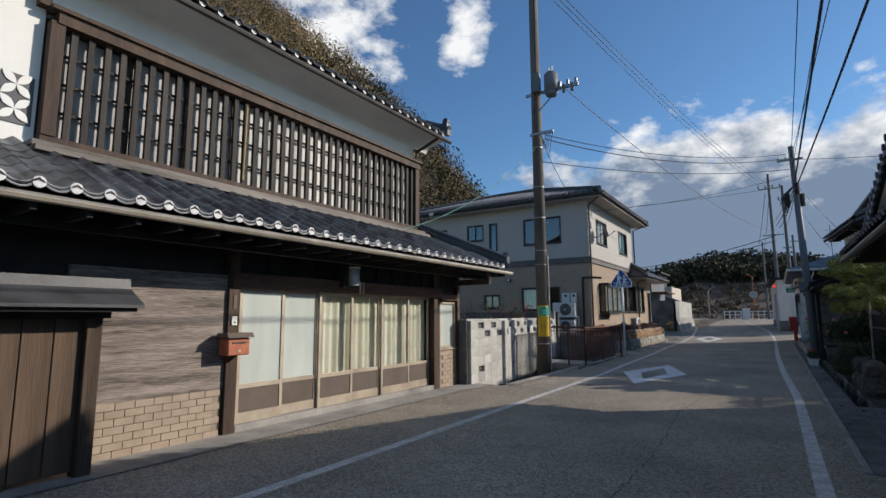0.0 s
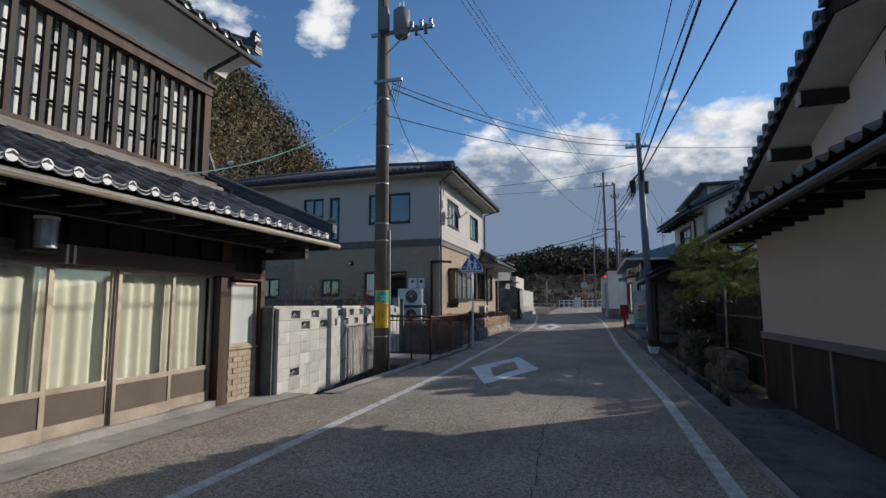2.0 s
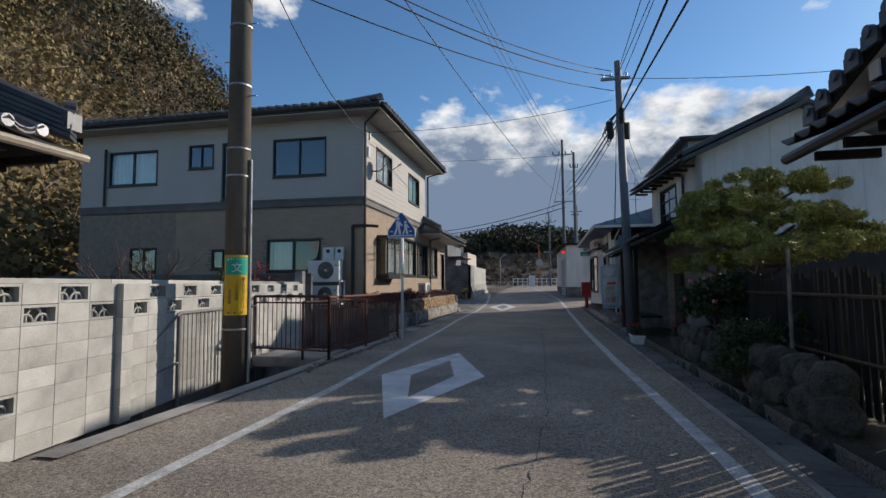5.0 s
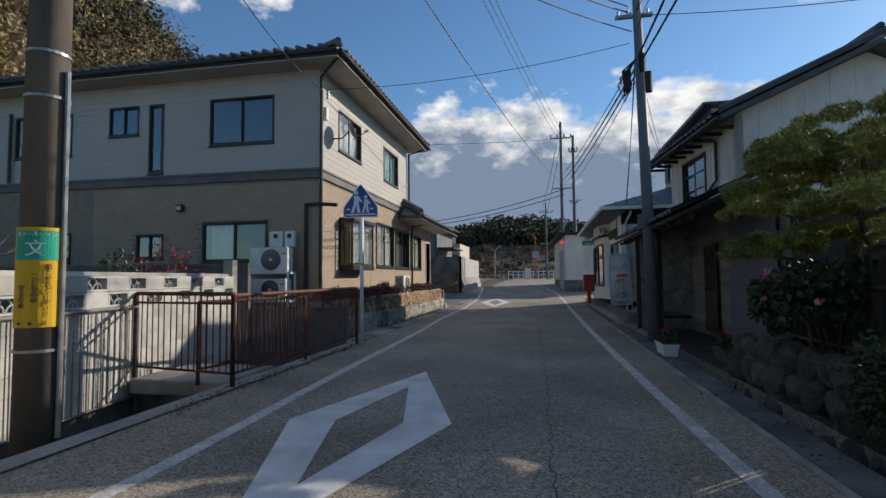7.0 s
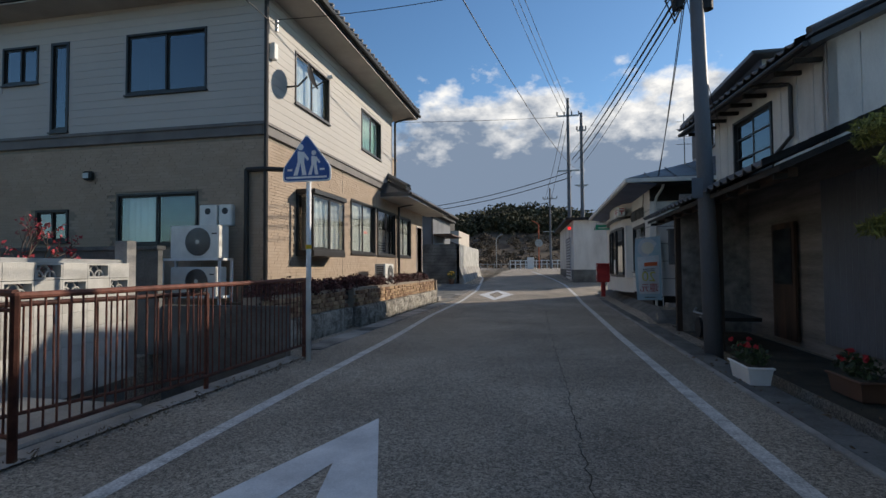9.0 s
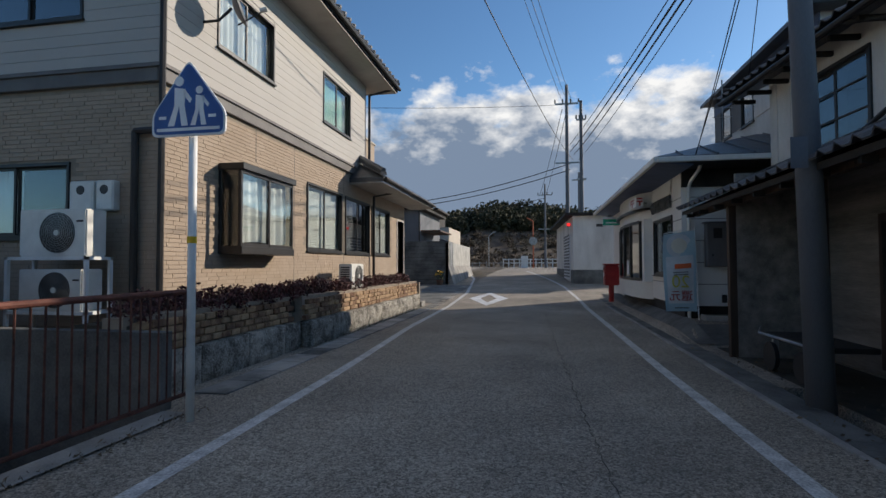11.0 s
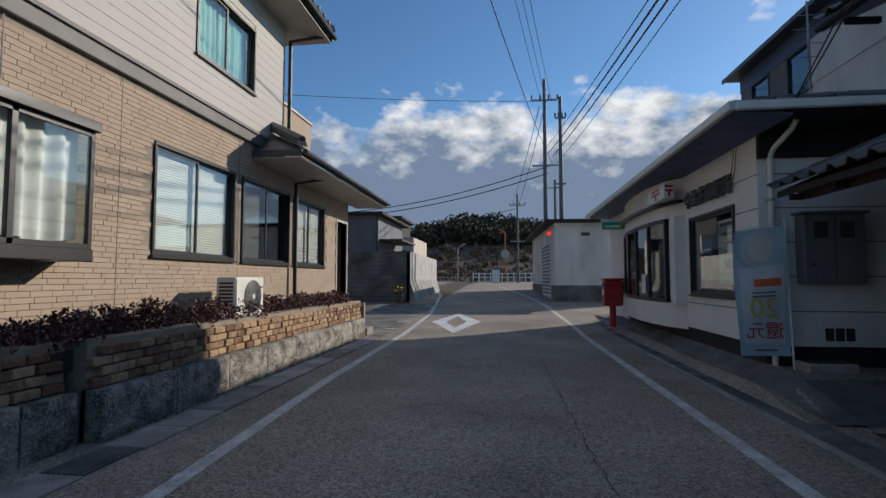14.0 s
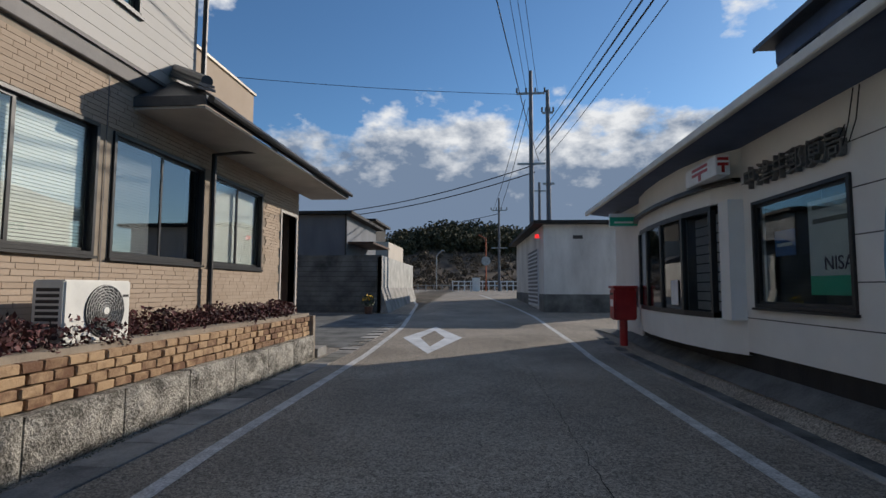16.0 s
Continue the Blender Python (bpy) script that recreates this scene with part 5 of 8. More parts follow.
def unit_stand():
    t = thing("unit_stand", (-7.25, 21.3, 0), "white steel double stand for outdoor units", "stand")
    for x in (-7.8, -6.68):
        for y in (21.12, 21.46):
            part("leg", boxes((x - 0.02, y - 0.02, 0, x + 0.02, y + 0.02, 1.5)), "white_paint", t)
    part("shelf", boxes((-7.82, 21.1, 1.46, -6.66, 21.48, 1.5)), "white_paint", t)
    part("shelf", boxes((-7.82, 21.1, 0.81, -6.66, 21.48, 0.85)), "white_paint", t)


def meter_boxes():
    for x0, x1, label in ((-7.42, -7.06, "ivory meter box"), (-7.02, -6.76, "grey meter box with round window")):
        t = thing("meter_box", ((x0 + x1) / 2, H2Y, 2.1), label + " on the house wall", "meter box")
        part("case", bevelled([(x0, H2Y - 0.14, 2.09, x1, H2Y - 0.01, 2.48)], 0.02), "appliance", t)
        part("dial", disc_ring(((x0 + x1) / 2, H2Y - 0.142, 2.36), (0, 1, 0), 0.06, 0.006, 16), "grille", t)
    t = thing("wall_lamp", (-9.9, H2Y, 3.14), "small dark wall lamp", "lamp")
    part("shade", bevelled([(-9.99, H2Y - 0.14, 3.05, -9.8, H2Y - 0.01, 3.22)], 0.03), "alu_dark", t)
    part("lens", boxes((-9.96, H2Y - 0.146, 3.08, -9.83, H2Y - 0.14, 3.18)), "steel", t)
    t = thing("junction_box", (H2X, 21.9, 5.3), "ivory cable box under the eave", "junction box")
    part("case", bevelled([(H2X + 0.012, 21.83, 5.2, H2X + 0.12, 21.97, 5.5)], 0.01), "appliance", t)
    part("insulator", merge(*[disc_ring((H2X + 0.12, 21.9, 5.75 + i * 0.08), (0, 0, 1), 0.035, 0.05, 10) for i in range(3)]), "steel", t)


unit_stand(), meter_boxes()


# ---- right-hand house with a plaster gable towards the road ----
def gable_house():
    house = thing("plaster_house", (5, 6, 0), "beige plastered house with dark wainscot and tiled eaves", "house")
    WX = 1.93
    part("lower_wall", boxes((WX, -5, 0.93, WX + 0.15, 12.42, 2.75), (WX + 0.15, 12.3, 0.0, 6, 12.42, 3.4)), "beige", house, "beige plaster wall")
    part("wainscot", boxes((WX - 0.01, -5, 0.0, WX + 0.15, 12.42, 0.93)), "kuro", house, "black board wainscot")
    part("sill_band", bevelled([(WX - 0.04, -5, 0.92, WX + 0.02, 12.43, 1.02)], 0.005), "pole2", house, "grey sill band")
    for y in (11.2, 10.0, 8.8, 7.6, 6.4, 5.2):
        part("batten", boxes((WX - 0.03, y - 0.025, 0.08, WX - 0.01, y + 0.025, 0.92)), "pole2", house, "pale batten")
    part("corner_post", boxes((WX - 0.02, 12.34, 0.1, WX + 0.1, 12.46, 0.93)), "rust", house)
    # pent roof over the wall
    v = [(1.38, -5, 2.6), (1.38, 12.85, 2.6), (2.5, 12.85, 3.05), (2.5, -5, 3.05), (1.38, -5, 2.52), (1.38, 12.85, 2.52), (2.5, 12.85, 2.95), (2.5, -5, 2.95)]
    pent = part("pent_roof", (v, [(0, 1, 2, 3), (7, 6, 5, 4), (0, 4, 5, 1), (1, 5, 6, 2)]), "kuro", house, "dark tiled pent roof")
    tiled_run("tile_run", (1.34, 12.85, 2.63), (0, -1, 0), (1, 0, 0.4), 8, 4, pent)
    part("gutter", tube([(1.33, -5, 2.52), (1.33, 12.9, 2.52)], 0.05, 8), "gutter", pent)
    for y in np.arange(0, 12.8, 0.45):
        part("rafter", boxes((1.45, y, 2.44, 1.95, y + 0.05, 2.52)), "kuro", pent)
    # gable wall and roof, ridge running away from the road
    GX, ry, rz, ey, ez = 2.35, 9.0, 4.45, 13.35, 3.08
    v = [(GX, 12.4, 2.7), (GX, 5.0, 2.7), (GX, 5.0, 3.4), (GX, ry, rz - 0.15), (GX, 12.4, 3.3)]
    part("gable_wall", (v + [(x + 0.15, y, z) for x, y, z in v], [(0, 1, 2, 3, 4), (9, 8, 7, 6, 5), (0, 4, 9, 5), (1, 0, 5, 6)]), "plaster", house, "pale plaster gable")
    part("north_wall", boxes((GX, 12.3, 2.7, 9, 12.4, 3.3)), "plaster", house)
    VX = 1.8
    v = [(VX, ey, ez), (VX, ry, rz), (VX, 4.6, ez), (9, 4.6, ez), (9, ry, rz), (9, ey, ez)]
    v += [(x, y, z - 0.12) for x, y, z in v]
    roof = part("roof", (v, [(0, 5, 4, 1), (1, 4, 3, 2), (7, 10, 11, 6), (8, 9, 10, 7), (0, 1, 7, 6), (1, 2, 8, 7), (5, 0, 6, 11)]), "kuro", house, "dark tiled gable roof")
    sl = (rz - ez) / (ey - ry)
    tiled_run("tile_run", (VX - 0.05, ey + 0.06, ez + 0.03), (1, 0, 0), (0, -1, sl), 4, 18, roof)
    tiled_run("verge_run", (VX + 3.5, 4.6, ez + 0.03), (-1, 0, 0), (0, 1, sl), 3.5, 17, roof)
    part("verge_tile", merge(*[merge(disc_ring((VX - 0.05, ey - i * 0.26, ez + i * 0.26 * sl + 0.03), (1, 0, 0), 0.055, 0.06, 10), boxes((VX - 0.06, ey - i * 0.26 - 0.11, ez + i * 0.26 * sl - 0.1, VX - 0.02, ey - i * 0.26 + 0.11, ez + i * 0.26 * sl + 0.03))) for i in range(17)]), "tile", roof)
    ridge_cap("ridge", (VX - 0.06, ry, rz + 0.02), (9, ry, rz + 0.02), roof, 3, 0.26)
    for y in (12.45, 11.3, 10.15, 7.8, 6.6):
        z = rz - abs(y - ry) * sl - 0.13
        p = part("purlin", boxes((VX + 0.06, y - 0.07, z - 0.15, GX, y + 0.07, z)), "kuro", house)
        part("purlin_cap", boxes((VX + 0.045, y - 0.07, z - 0.15, VX + 0.06, y + 0.07, z)), "oldwhite", p)
    part("soffit_board", merge(*[((lambda a, b: ([(VX + 0.03, a, rz - abs(a - ry) * sl - 0.125), (GX, a, rz - abs(a - ry) * sl - 0.125), (GX, b, rz - abs(b - ry) * sl - 0.125), (VX + 0.03, b, rz - abs(b - ry) * sl - 0.125)], [(0, 1, 2, 3)]))(a, b)) for a, b in ((ey, ry), (ry, 4.6))]), "oldwhite", house)
    vent = part("gable_vent", boxes((GX - 0.03, 8.75, 3.62, GX, 9.25, 3.66), (GX - 0.03, 8.75, 3.94, GX, 9.25, 3.98), (GX - 0.03, 8.75, 3.66, GX, 8.79, 3.94), (GX - 0.03, 9.21, 3.66, GX, 9.25, 3.94)), "post", house, "brown louvred gable vent")
    for i in range(7):
        part("slat", boxes((GX - 0.022, 8.79, 3.67 + i * 0.04, GX - 0.004, 9.21, 3.695 + i * 0.04)), "post", vent)


gable_house()


# ---- white two-storey house with a lean-to ----
def white_house():
    house = thing("white_house", (4, 24, 0), "old stained white two-storey house with a dark lean-to", "house")
    WX, S, N = 2.83, 22.0, 26.1
    hole = [(23.6, 25.15, 3.09, 4.33)]
    upper = [part("west_wall", pierced("x", WX, 0.14, S, N, 2.6, 4.72, hole), "oldwhite", house, "stained white wall")]
    EX, EZ, ax, sl = WX - 0.45, 4.62, 5.45, 0.46
    az = EZ + (ax - EX) * sl
    upper.append(part("lower_gable_wall", boxes((WX + 0.02, S + 0.02, 0, 8.0, S + 0.12, 2.6)), "kuro", house, "black-stained lower wall"))
    v = [(WX, S, 2.6), (8.0, S, 2.6), (8.0, S, 4.72), (ax, S, az - 0.12), (WX, S, 4.72)]
    upper.append(part("gable_wall", (v + [(x, y + 0.14, z) for x, y, z in v], [(0, 1, 2, 3, 4), (9, 8, 7, 6, 5), (0, 4, 9, 5)]), "oldwhite", house, "stained white gable wall"))
    upper.append(part("north_wall", boxes((WX + 0.14, N - 0.1, 2.6, 8.0, N, 4.8)), "oldwhite", house))
    win = window(house, "x", WX, -1, *hole[0], 2, pane_mat="glass_dark", w=0.06)
    upper.append(win)
    for z in (3.5, 3.91):
        part("glazing_bar", boxes((WX - 0.005, 23.7, z, WX + 0.02, 25.05, z + 0.022)), "alu_dark", win)
    for y in (22.03, 22.35, 22.8, 23.3, 25.45, 25.85):
        upper.append(part("cover_strip", boxes((WX - 0.012, y, 2.9, WX - 0.001, y + 0.03, 4.7)), "oldwhite", house))
    for x in (3.3, 3.75, 4.2, 4.7, 5.2, 5.7, 6.3, 6.9):
        upper.append(part("cover_strip", boxes((x, S - 0.012, 2.65, x + 0.035, S - 0.001, min(az, EZ + (x - EX) * sl) - 0.2 if x < ax else 5.0)), "oldwhite", house))
    upper.append(part("wall_lamp_bracket", merge(tube([(3.95, S - 0.02, 4.25), (3.95, S - 0.2, 4.3)], 0.012, 6), boxes((3.88, S - 0.28, 4.18, 4.02, S - 0.16, 4.32))), "pipe", house))
    v = [(EX, S - 0.4, EZ), (EX, N + 0.85, EZ), (ax, N + 0.85, az), (ax, S - 0.4, az), (8.5, S - 0.4, EZ), (8.5, N + 0.85, EZ)]
    v += [(x, y, z - 0.1) for x, y, z in v]
    roof = part("roof", (v, [(0, 3, 2, 1), (3, 4, 5, 2), (7, 8, 9, 6), (8, 11, 10, 9), (1, 7, 6, 0), (0, 6, 9, 3), (3, 9, 10, 4), (2, 8, 7, 1), (5, 11, 8, 2)]), "tile_run", house, "dark tiled roof")
    upper.append(roof)
    tiled_run("tile_run", (EX - 0.04, N + 0.85, EZ + 0.03), (0, -1, 0), (1, 0, sl), N - S + 1.25, 13, roof)
    ridge_cap("ridge", (ax, S - 0.42, az + 0.04), (ax, N + 0.9, az + 0.04), roof, 4, 0.3)
    ridge_cap("verge", (EX, S - 0.36, EZ + 0.05), (ax, S - 0.36, az + 0.05), roof, 1, 0.18)
    for k in range(9):
        upper.append(part("rafter", boxes((EX + 0.05, S + 0.1 + k * 0.56, EZ - 0.16, WX, S + 0.16 + k * 0.56, EZ - 0.09)), "kuro", house))
    upper.append(part("gutter", tube([(EX - 0.05, S - 0.35, EZ - 0.06), (EX - 0.05, N + 0.85, EZ - 0.06)], 0.045, 8), "pipe", house))
    upper.append(part("downpipe", tube([(EX, 23.4, EZ - 0.1), (WX - 0.06, 22.95, 4.4), (WX - 0.06, 22.9, 4.35), (WX - 0.06, 22.9, 3.5), (WX - 0.08, 23.2, 3.35), (WX - 0.08, 23.6, 3.2)], 0.035, 8), "pipe", house))
    pivot = Vector((WX, 24.4, 0))
    turn = Matrix.Translation(pivot) @ Matrix.Rotation(math.radians(4.8), 4, "Z") @ Matrix.Translation(-pivot)
    for ob in upper:
        ob.matrix_basis = turn
    # lean-to
    v = [(1.17, 19.2, 2.36), (1.17, 26.1, 2.36), (2.95, 26.1, 3.14), (2.95, 19.2, 3.14)]
    v += [(x, y, z - 0.07) for x, y, z in v]
    lean = part("lean_to_roof", (v, [(0, 3, 2, 1), (4, 5, 6, 7), (0, 1, 5, 4), (1, 2, 6, 5), (3, 0, 4, 7)]), "kuro", house, "dark lean-to roof")
    tiled_run("tile_run", (1.13, 26.1, 2.39), (0, -1, 0), (1, 0, 0.44), 6.9, 7, lean)
    for y in (24.35, 21.9):
        part("lean_to_post", boxes((1.35, y - 0.05, 0.0, 1.45, y + 0.05, 2.42)), "post", house)
    part("lean_to_beam", boxes((1.33, 19.4, 2.26, 1.43, 26.0, 2.36)), "post", house)
    for k in range(10):
        part("lean_to_rafter", boxes((1.2, 19.4 + k * 0.72, 2.24, 1.33, 19.45 + k * 0.72, 2.3)), "kuro", house)
    part("end_board", boxes((1.45, 24.3, 0.0, 2.7, 24.36, 2.75)), "greywood", house, "grey weathered board screen")
    part("back_wall", boxes((2.7, 19.2, 0, 2.76, 26.1, 2.95)), "greywood", house)
    sheet = []
    for i in range(61):
        sheet += [(2.62 + 0.015 * math.cos(i * math.pi / 2), 19.4 + i * 0.035, z) for z in (0.2, 2.5)]
    part("corrugated_sheet", (sheet, [(2 * i, 2 * i + 2, 2 * i + 3, 2 * i + 1) for i in range(60)]), "pole2", house, "grey corrugated sheet")
    d = part("old_door", boxes((2.62, 22.3, 0.1, 2.66, 23.1, 2.0)), "post", house)
    part("door_pane", boxes((2.61, 22.38, 1.0, 2.618, 23.02, 1.9)), "glass_dark", d)


white_house()
# boards added to keep a sun streak through this gap off the road
t = thing("sun_gap_boards", (3.0, 26.5, 0), "dark boards added to block sun through the gap between the houses", "fence")
for k in range(7):
    part("board", bevelled([(2.98, 26.02 + k * 0.16, 0, 3.01, 26.17 + k * 0.16, 3.3)], 0.003), "kuro", t)


# ---- post office ----
def post_office():
    house = thing("post_office", (4, 31, 0.3), "single-storey white post office with a deep blue fascia", "post office")
    X = 1.4
    holes = [(27.7, 29.46, 1.13, 2.46)]
    w = part("front_wall", pierced("x", X, 0.14, 27.03, 29.72, 0.55, 3.35, holes), "plaster", house, "white panel wall")
    part("plinth", boxes((X + 0.04, 27.05, 0.1, X + 0.16, 36.2, 0.56)), "kuro", house, "black plinth")
    part("south_wall", boxes((X + 0.14, 27.03, 0.55, 7.9, 27.15, 3.36)), "plaster", house, "white panel wall")
    part("south_plinth", boxes((X + 0.14, 27.06, 0.1, 6, 27.15, 0.55)), "kuro", house)
    part("north_wall", boxes((X, 34.2, 0.3, X + 0.14, 36.3, 3.35), (X + 0.14, 36.16, 0.3, 7.9, 36.3, 3.36)), "plaster", house)
    for z in (0.98, 1.42, 1.86, 2.3, 2.74):
        part("panel_joint", boxes((X - 0.003, 27.03, z, X + 0.001, 27.7 if 1.13 < z < 2.46 else 29.72, z + 0.012), (X + 0.14, 27.027, z, 6, 27.031, z + 0.012)), "concrete_dark", w)
    # bowed entrance bay
    arc = [(X, 29.7), (1.2, 30.2), (1.1, 31.0), (1.08, 31.9), (1.12, 32.8), (1.22, 33.6), (X, 34.25)]
    def bow(name, z0, z1, out, mat, a=0, b=6, parent=house, label=""):
        v, f = [], []
        pts = arc[a:b + 1]
        for x, y in pts:
            v += [(x - out, y, z0), (x - out, y, z1), (x - out + 0.1, y, z0), (x - out + 0.1, y, z1)]
        for i in range(len(pts) - 1):
            k = 4 * i
            f += [(k, k + 4, k + 5, k + 1), (k + 2, k + 3, k + 7, k + 6), (k + 1, k + 5, k + 7, k + 3), (k, k + 2, k + 6, k + 4)]
        return part(name, (v, f), mat, parent, label)
    bow("bow_base", 0.5, 0.95, 0, "plaster", label="white bowed base wall")
    bow("bow_head", 2.55, 3.35, 0, "plaster", label="white bowed head wall")
    bow("bow_canopy", 2.78, 2.84, 0.12, "alu_dark", 0, 6)
    for q in ((X - 0.2, 29.7, 0.95, X + 0.1, 29.98, 2.55), (X - 0.12, 33.85, 0.95, X + 0.1, 34.25, 2.55)):
        part("bow_pier", boxes(q), "plaster", house)
    ent = bow("entrance_frame", 0.95, 1.03, 0.012, "alu_dark", 1, 5, house, "black framed entrance glazing")
    bow("entrance_head", 2.47, 2.55, 0.012, "alu_dark", 1, 5, ent)
    for i in range(1, 5):
        (x0, y0), (x1, y1) = arc[i], arc[i + 1]
        for q in (0, 1):
            xx, yy = (x0, y0) if q == 0 else (x1, y1)
            if q == 0 or i == 4:
                part("mullion", boxes((xx - 0.03, yy - 0.035, 1.03, xx + 0.05, yy + 0.035, 2.47)), "alu_dark", ent)
        g = part("pane", ([(x0, y0, 1.03), (x1, y1, 1.03), (x1, y1, 2.47), (x0, y0, 2.47)], [(0, 1, 2, 3)]), "glass_dark", ent)
        g.visible_shadow = False
    part("notice", boxes((1.075, 31.2, 1.1, 1.08, 31.5, 1.5)), "sign_white", ent)
    part("blind", boxes(*[(1.3, 30.2, 1.05 + i * 0.14, 1.31, 31.0, 1.17 + i * 0.14) for i in range(10)]), "blind", ent)
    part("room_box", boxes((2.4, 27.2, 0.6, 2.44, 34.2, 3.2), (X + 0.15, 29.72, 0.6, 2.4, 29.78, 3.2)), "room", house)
    window(house, "x", X, -1, 27.7, 29.46, 1.13, 2.46, 1, pane_mat="glass", room=False)
    pw = 1.46
    poster = thing("poster", (pw, 28.0, 1.6), "faded white and green poster inside the window", "poster")
    part("sheet", boxes((pw + 0.02, 27.78, 1.3, pw + 0.026, 28.5, 2.3)), "pale", poster)
    part("band", boxes((pw + 0.016, 27.78, 1.3, pw + 0.019, 28.5, 1.5)), "green", poster)
    for z in (2.05, 2.2):
        part("printed_line", boxes((pw + 0.014, 27.86, z, pw + 0.018, 28.42, z + 0.05)), "concrete_dark", poster)
    face_road = Matrix(((0, 0, -1, 0), (-1, 0, 0, 0), (0, 1, 0, 0), (0, 0, 0, 1)))
    writing("NISA", 0.2, "ink", Matrix.Translation((pw + 0.012, 28.05, 1.62)) @ face_road, poster)
    poster = thing("poster", (pw, 28.9, 1.9), "blue printed poster inside the window", "poster")
    part("sheet", boxes((pw + 0.02, 28.75, 1.75, pw + 0.026, 29.15, 2.05)), "blue_sign", poster)
    part("printed_line", boxes((pw + 0.014, 28.8, 1.86, pw + 0.018, 29.1, 1.9)), "sign_white", poster)
    # roof with blue fascia
    ys, yn, hx, hz = 26.1, 36.55, 3.5, 4.4
    v = [(0.74, ys, 3.42), (0.74, yn, 3.42), (hx, yn, hz), (hx, ys + 2.76, hz), (8, ys, 3.42), (8, ys + 2.76, hz), (0.74, ys, 3.36), (0.74, yn, 3.36), (8, ys, 3.36), (hx, yn, 3.36), (8, yn, hz), (8, yn, 3.36)]
    roof = part("roof", (v, [(0, 3, 2, 1), (0, 4, 5, 3), (3, 5, 10, 2), (0, 1, 7, 6), (4, 0, 6, 8), (1, 2, 9, 7), (2, 10, 11, 9), (6, 7, 11, 8)]), "tile_run", house, "dark metal roof")
    part("back_wall", boxes((7.9, 27.15, 0.3, 8.0, 36.16, 3.36)), "plaster", house)
    for k in range(9):
        x = 1.2 + k * 0.62
        top = min(1.0, (x - 0.74) / 2.76)
        part("roof_seam", tube([(x, ys + 0.02, 3.44), (x, ys + 2.76 * top, 3.44 + (hz - 3.42) * top)], 0.018, 5), "tile_run", roof)
    part("gutter", bevelled([(0.68, ys - 0.03, 3.3, 0.76, yn + 0.03, 3.41)], 0.012), "appliance", roof, "pale gutter")
    part("end_gutter", bevelled([(0.76, ys - 0.05, 3.3, 8, ys + 0.02, 3.4)], 0.012), "appliance", roof, "pale gutter")
    fv = [(0.78, ys + 0.05, 3.31), (0.78, yn - 0.1, 3.31), (1.39, yn - 0.1, 3.24), (1.39, ys + 0.05, 3.24)]
    part("fascia", (fv + [(x, y, z + 0.03) for x, y, z in fv], [(0, 1, 2, 3), (7, 6, 5, 4), (3, 2, 6, 7), (0, 3, 7, 4)]), "blue", house, "slanting dark blue fascia")
    part("eave_board", boxes((1.4, ys + 0.05, 3.3, 8, 27.03, 3.34)), "kuro", house)
    part("end_fascia", boxes((1.4, 26.95, 2.95, 8, 27.03, 3.3)), "kuro", house)
    part("downpipe", tube([(1.62, 26.5, 3.3), (1.62, 26.6, 3.22), (1.55, 26.9, 3.05), (1.53, 26.96, 2.95), (1.5, 26.96, 0.3)], 0.034, 10), "appliance", house, "pale downpipe")
    for z in (1.2, 2.4):
        part("pipe_clip", disc_ring((1.51, 26.96, z), (0, 0, 1), 0.055, 0.03, 10), "steel", house)
    for k in range(2):
        part("hanging_wire", tube([(1.34, 27.45 + 0.08 * k, 3.2), (1.33, 27.5 + 0.1 * k, 2.9), (1.34, 27.62 + 0.1 * k, 2.72 - 0.04 * k), (1.33, 27.75, 2.78), (1.34, 27.66, 2.9)], 0.006, 5), "cable", house)
    names = part("letter_board", boxes((X - 0.002, 27.7, 2.62, X, 29.6, 2.64)), "plaster", house)
    writing("中津井郵便局", 0.31, "concrete_dark", Matrix.Translation((X - 0.05, 28.6, 2.74)) @ face_road, names, "lettering", 0.03)
    # meter cabinet and vents on the south side
    cab = thing("meter_cabinet", (2.15, 26.95, 1.3), "grey steel meter cabinet on the side wall", "cabinet")
    part("body", bevelled([(1.82, 26.82, 1.34, 2.52, 27.03, 2.2)], 0.01), "pole2", cab)
    for x in (1.93, 2.23):
        part("sight_glass", boxes((x, 26.814, 1.9, x + 0.16, 26.819, 2.1)), "grille", cab)
    part("lid", bevelled([(1.78, 26.79, 2.2, 2.56, 27.03, 2.23)], 0.006), "pole2", cab)
    part("door_seam", boxes((2.165, 26.816, 1.38, 2.172, 26.819, 2.18)), "grille", cab)
    part("lock", boxes((1.9, 26.812, 1.55, 1.93, 26.819, 1.59)), "grille", cab)
    for i in range(3):
        part("vent_hole", boxes((2.13 + i * 0.12, 27.024, 0.62, 2.23 + i * 0.12, 27.03, 0.78)), "grille", house)
    # red-marked box sign and green plate
    s = thing("box_sign", (1.1, 29.9, 3.0), "white projecting box sign with a red mark", "sign")
    part("case", bevelled([(0.98, 29.5, 2.84, 1.16, 30.5, 3.1)], 0.01), "sign_white", s)
    part("mark", boxes((0.974, 29.75, 3.02, 0.979, 30.25, 3.06), (0.974, 29.75, 2.95, 0.979, 30.25, 2.99), (0.974, 29.96, 2.86, 0.979, 30.04, 2.95)), "red", s)
    part("mark", boxes((1.0, 29.494, 3.03, 1.14, 29.499, 3.07), (1.0, 29.494, 2.96, 1.14, 29.499, 3.0), (1.05, 29.494, 2.87, 1.09, 29.499, 2.96)), "red", s)
    part("bracket", boxes((1.16, 29.9, 2.95, 1.42, 30.0, 3.0)), "steel", s)
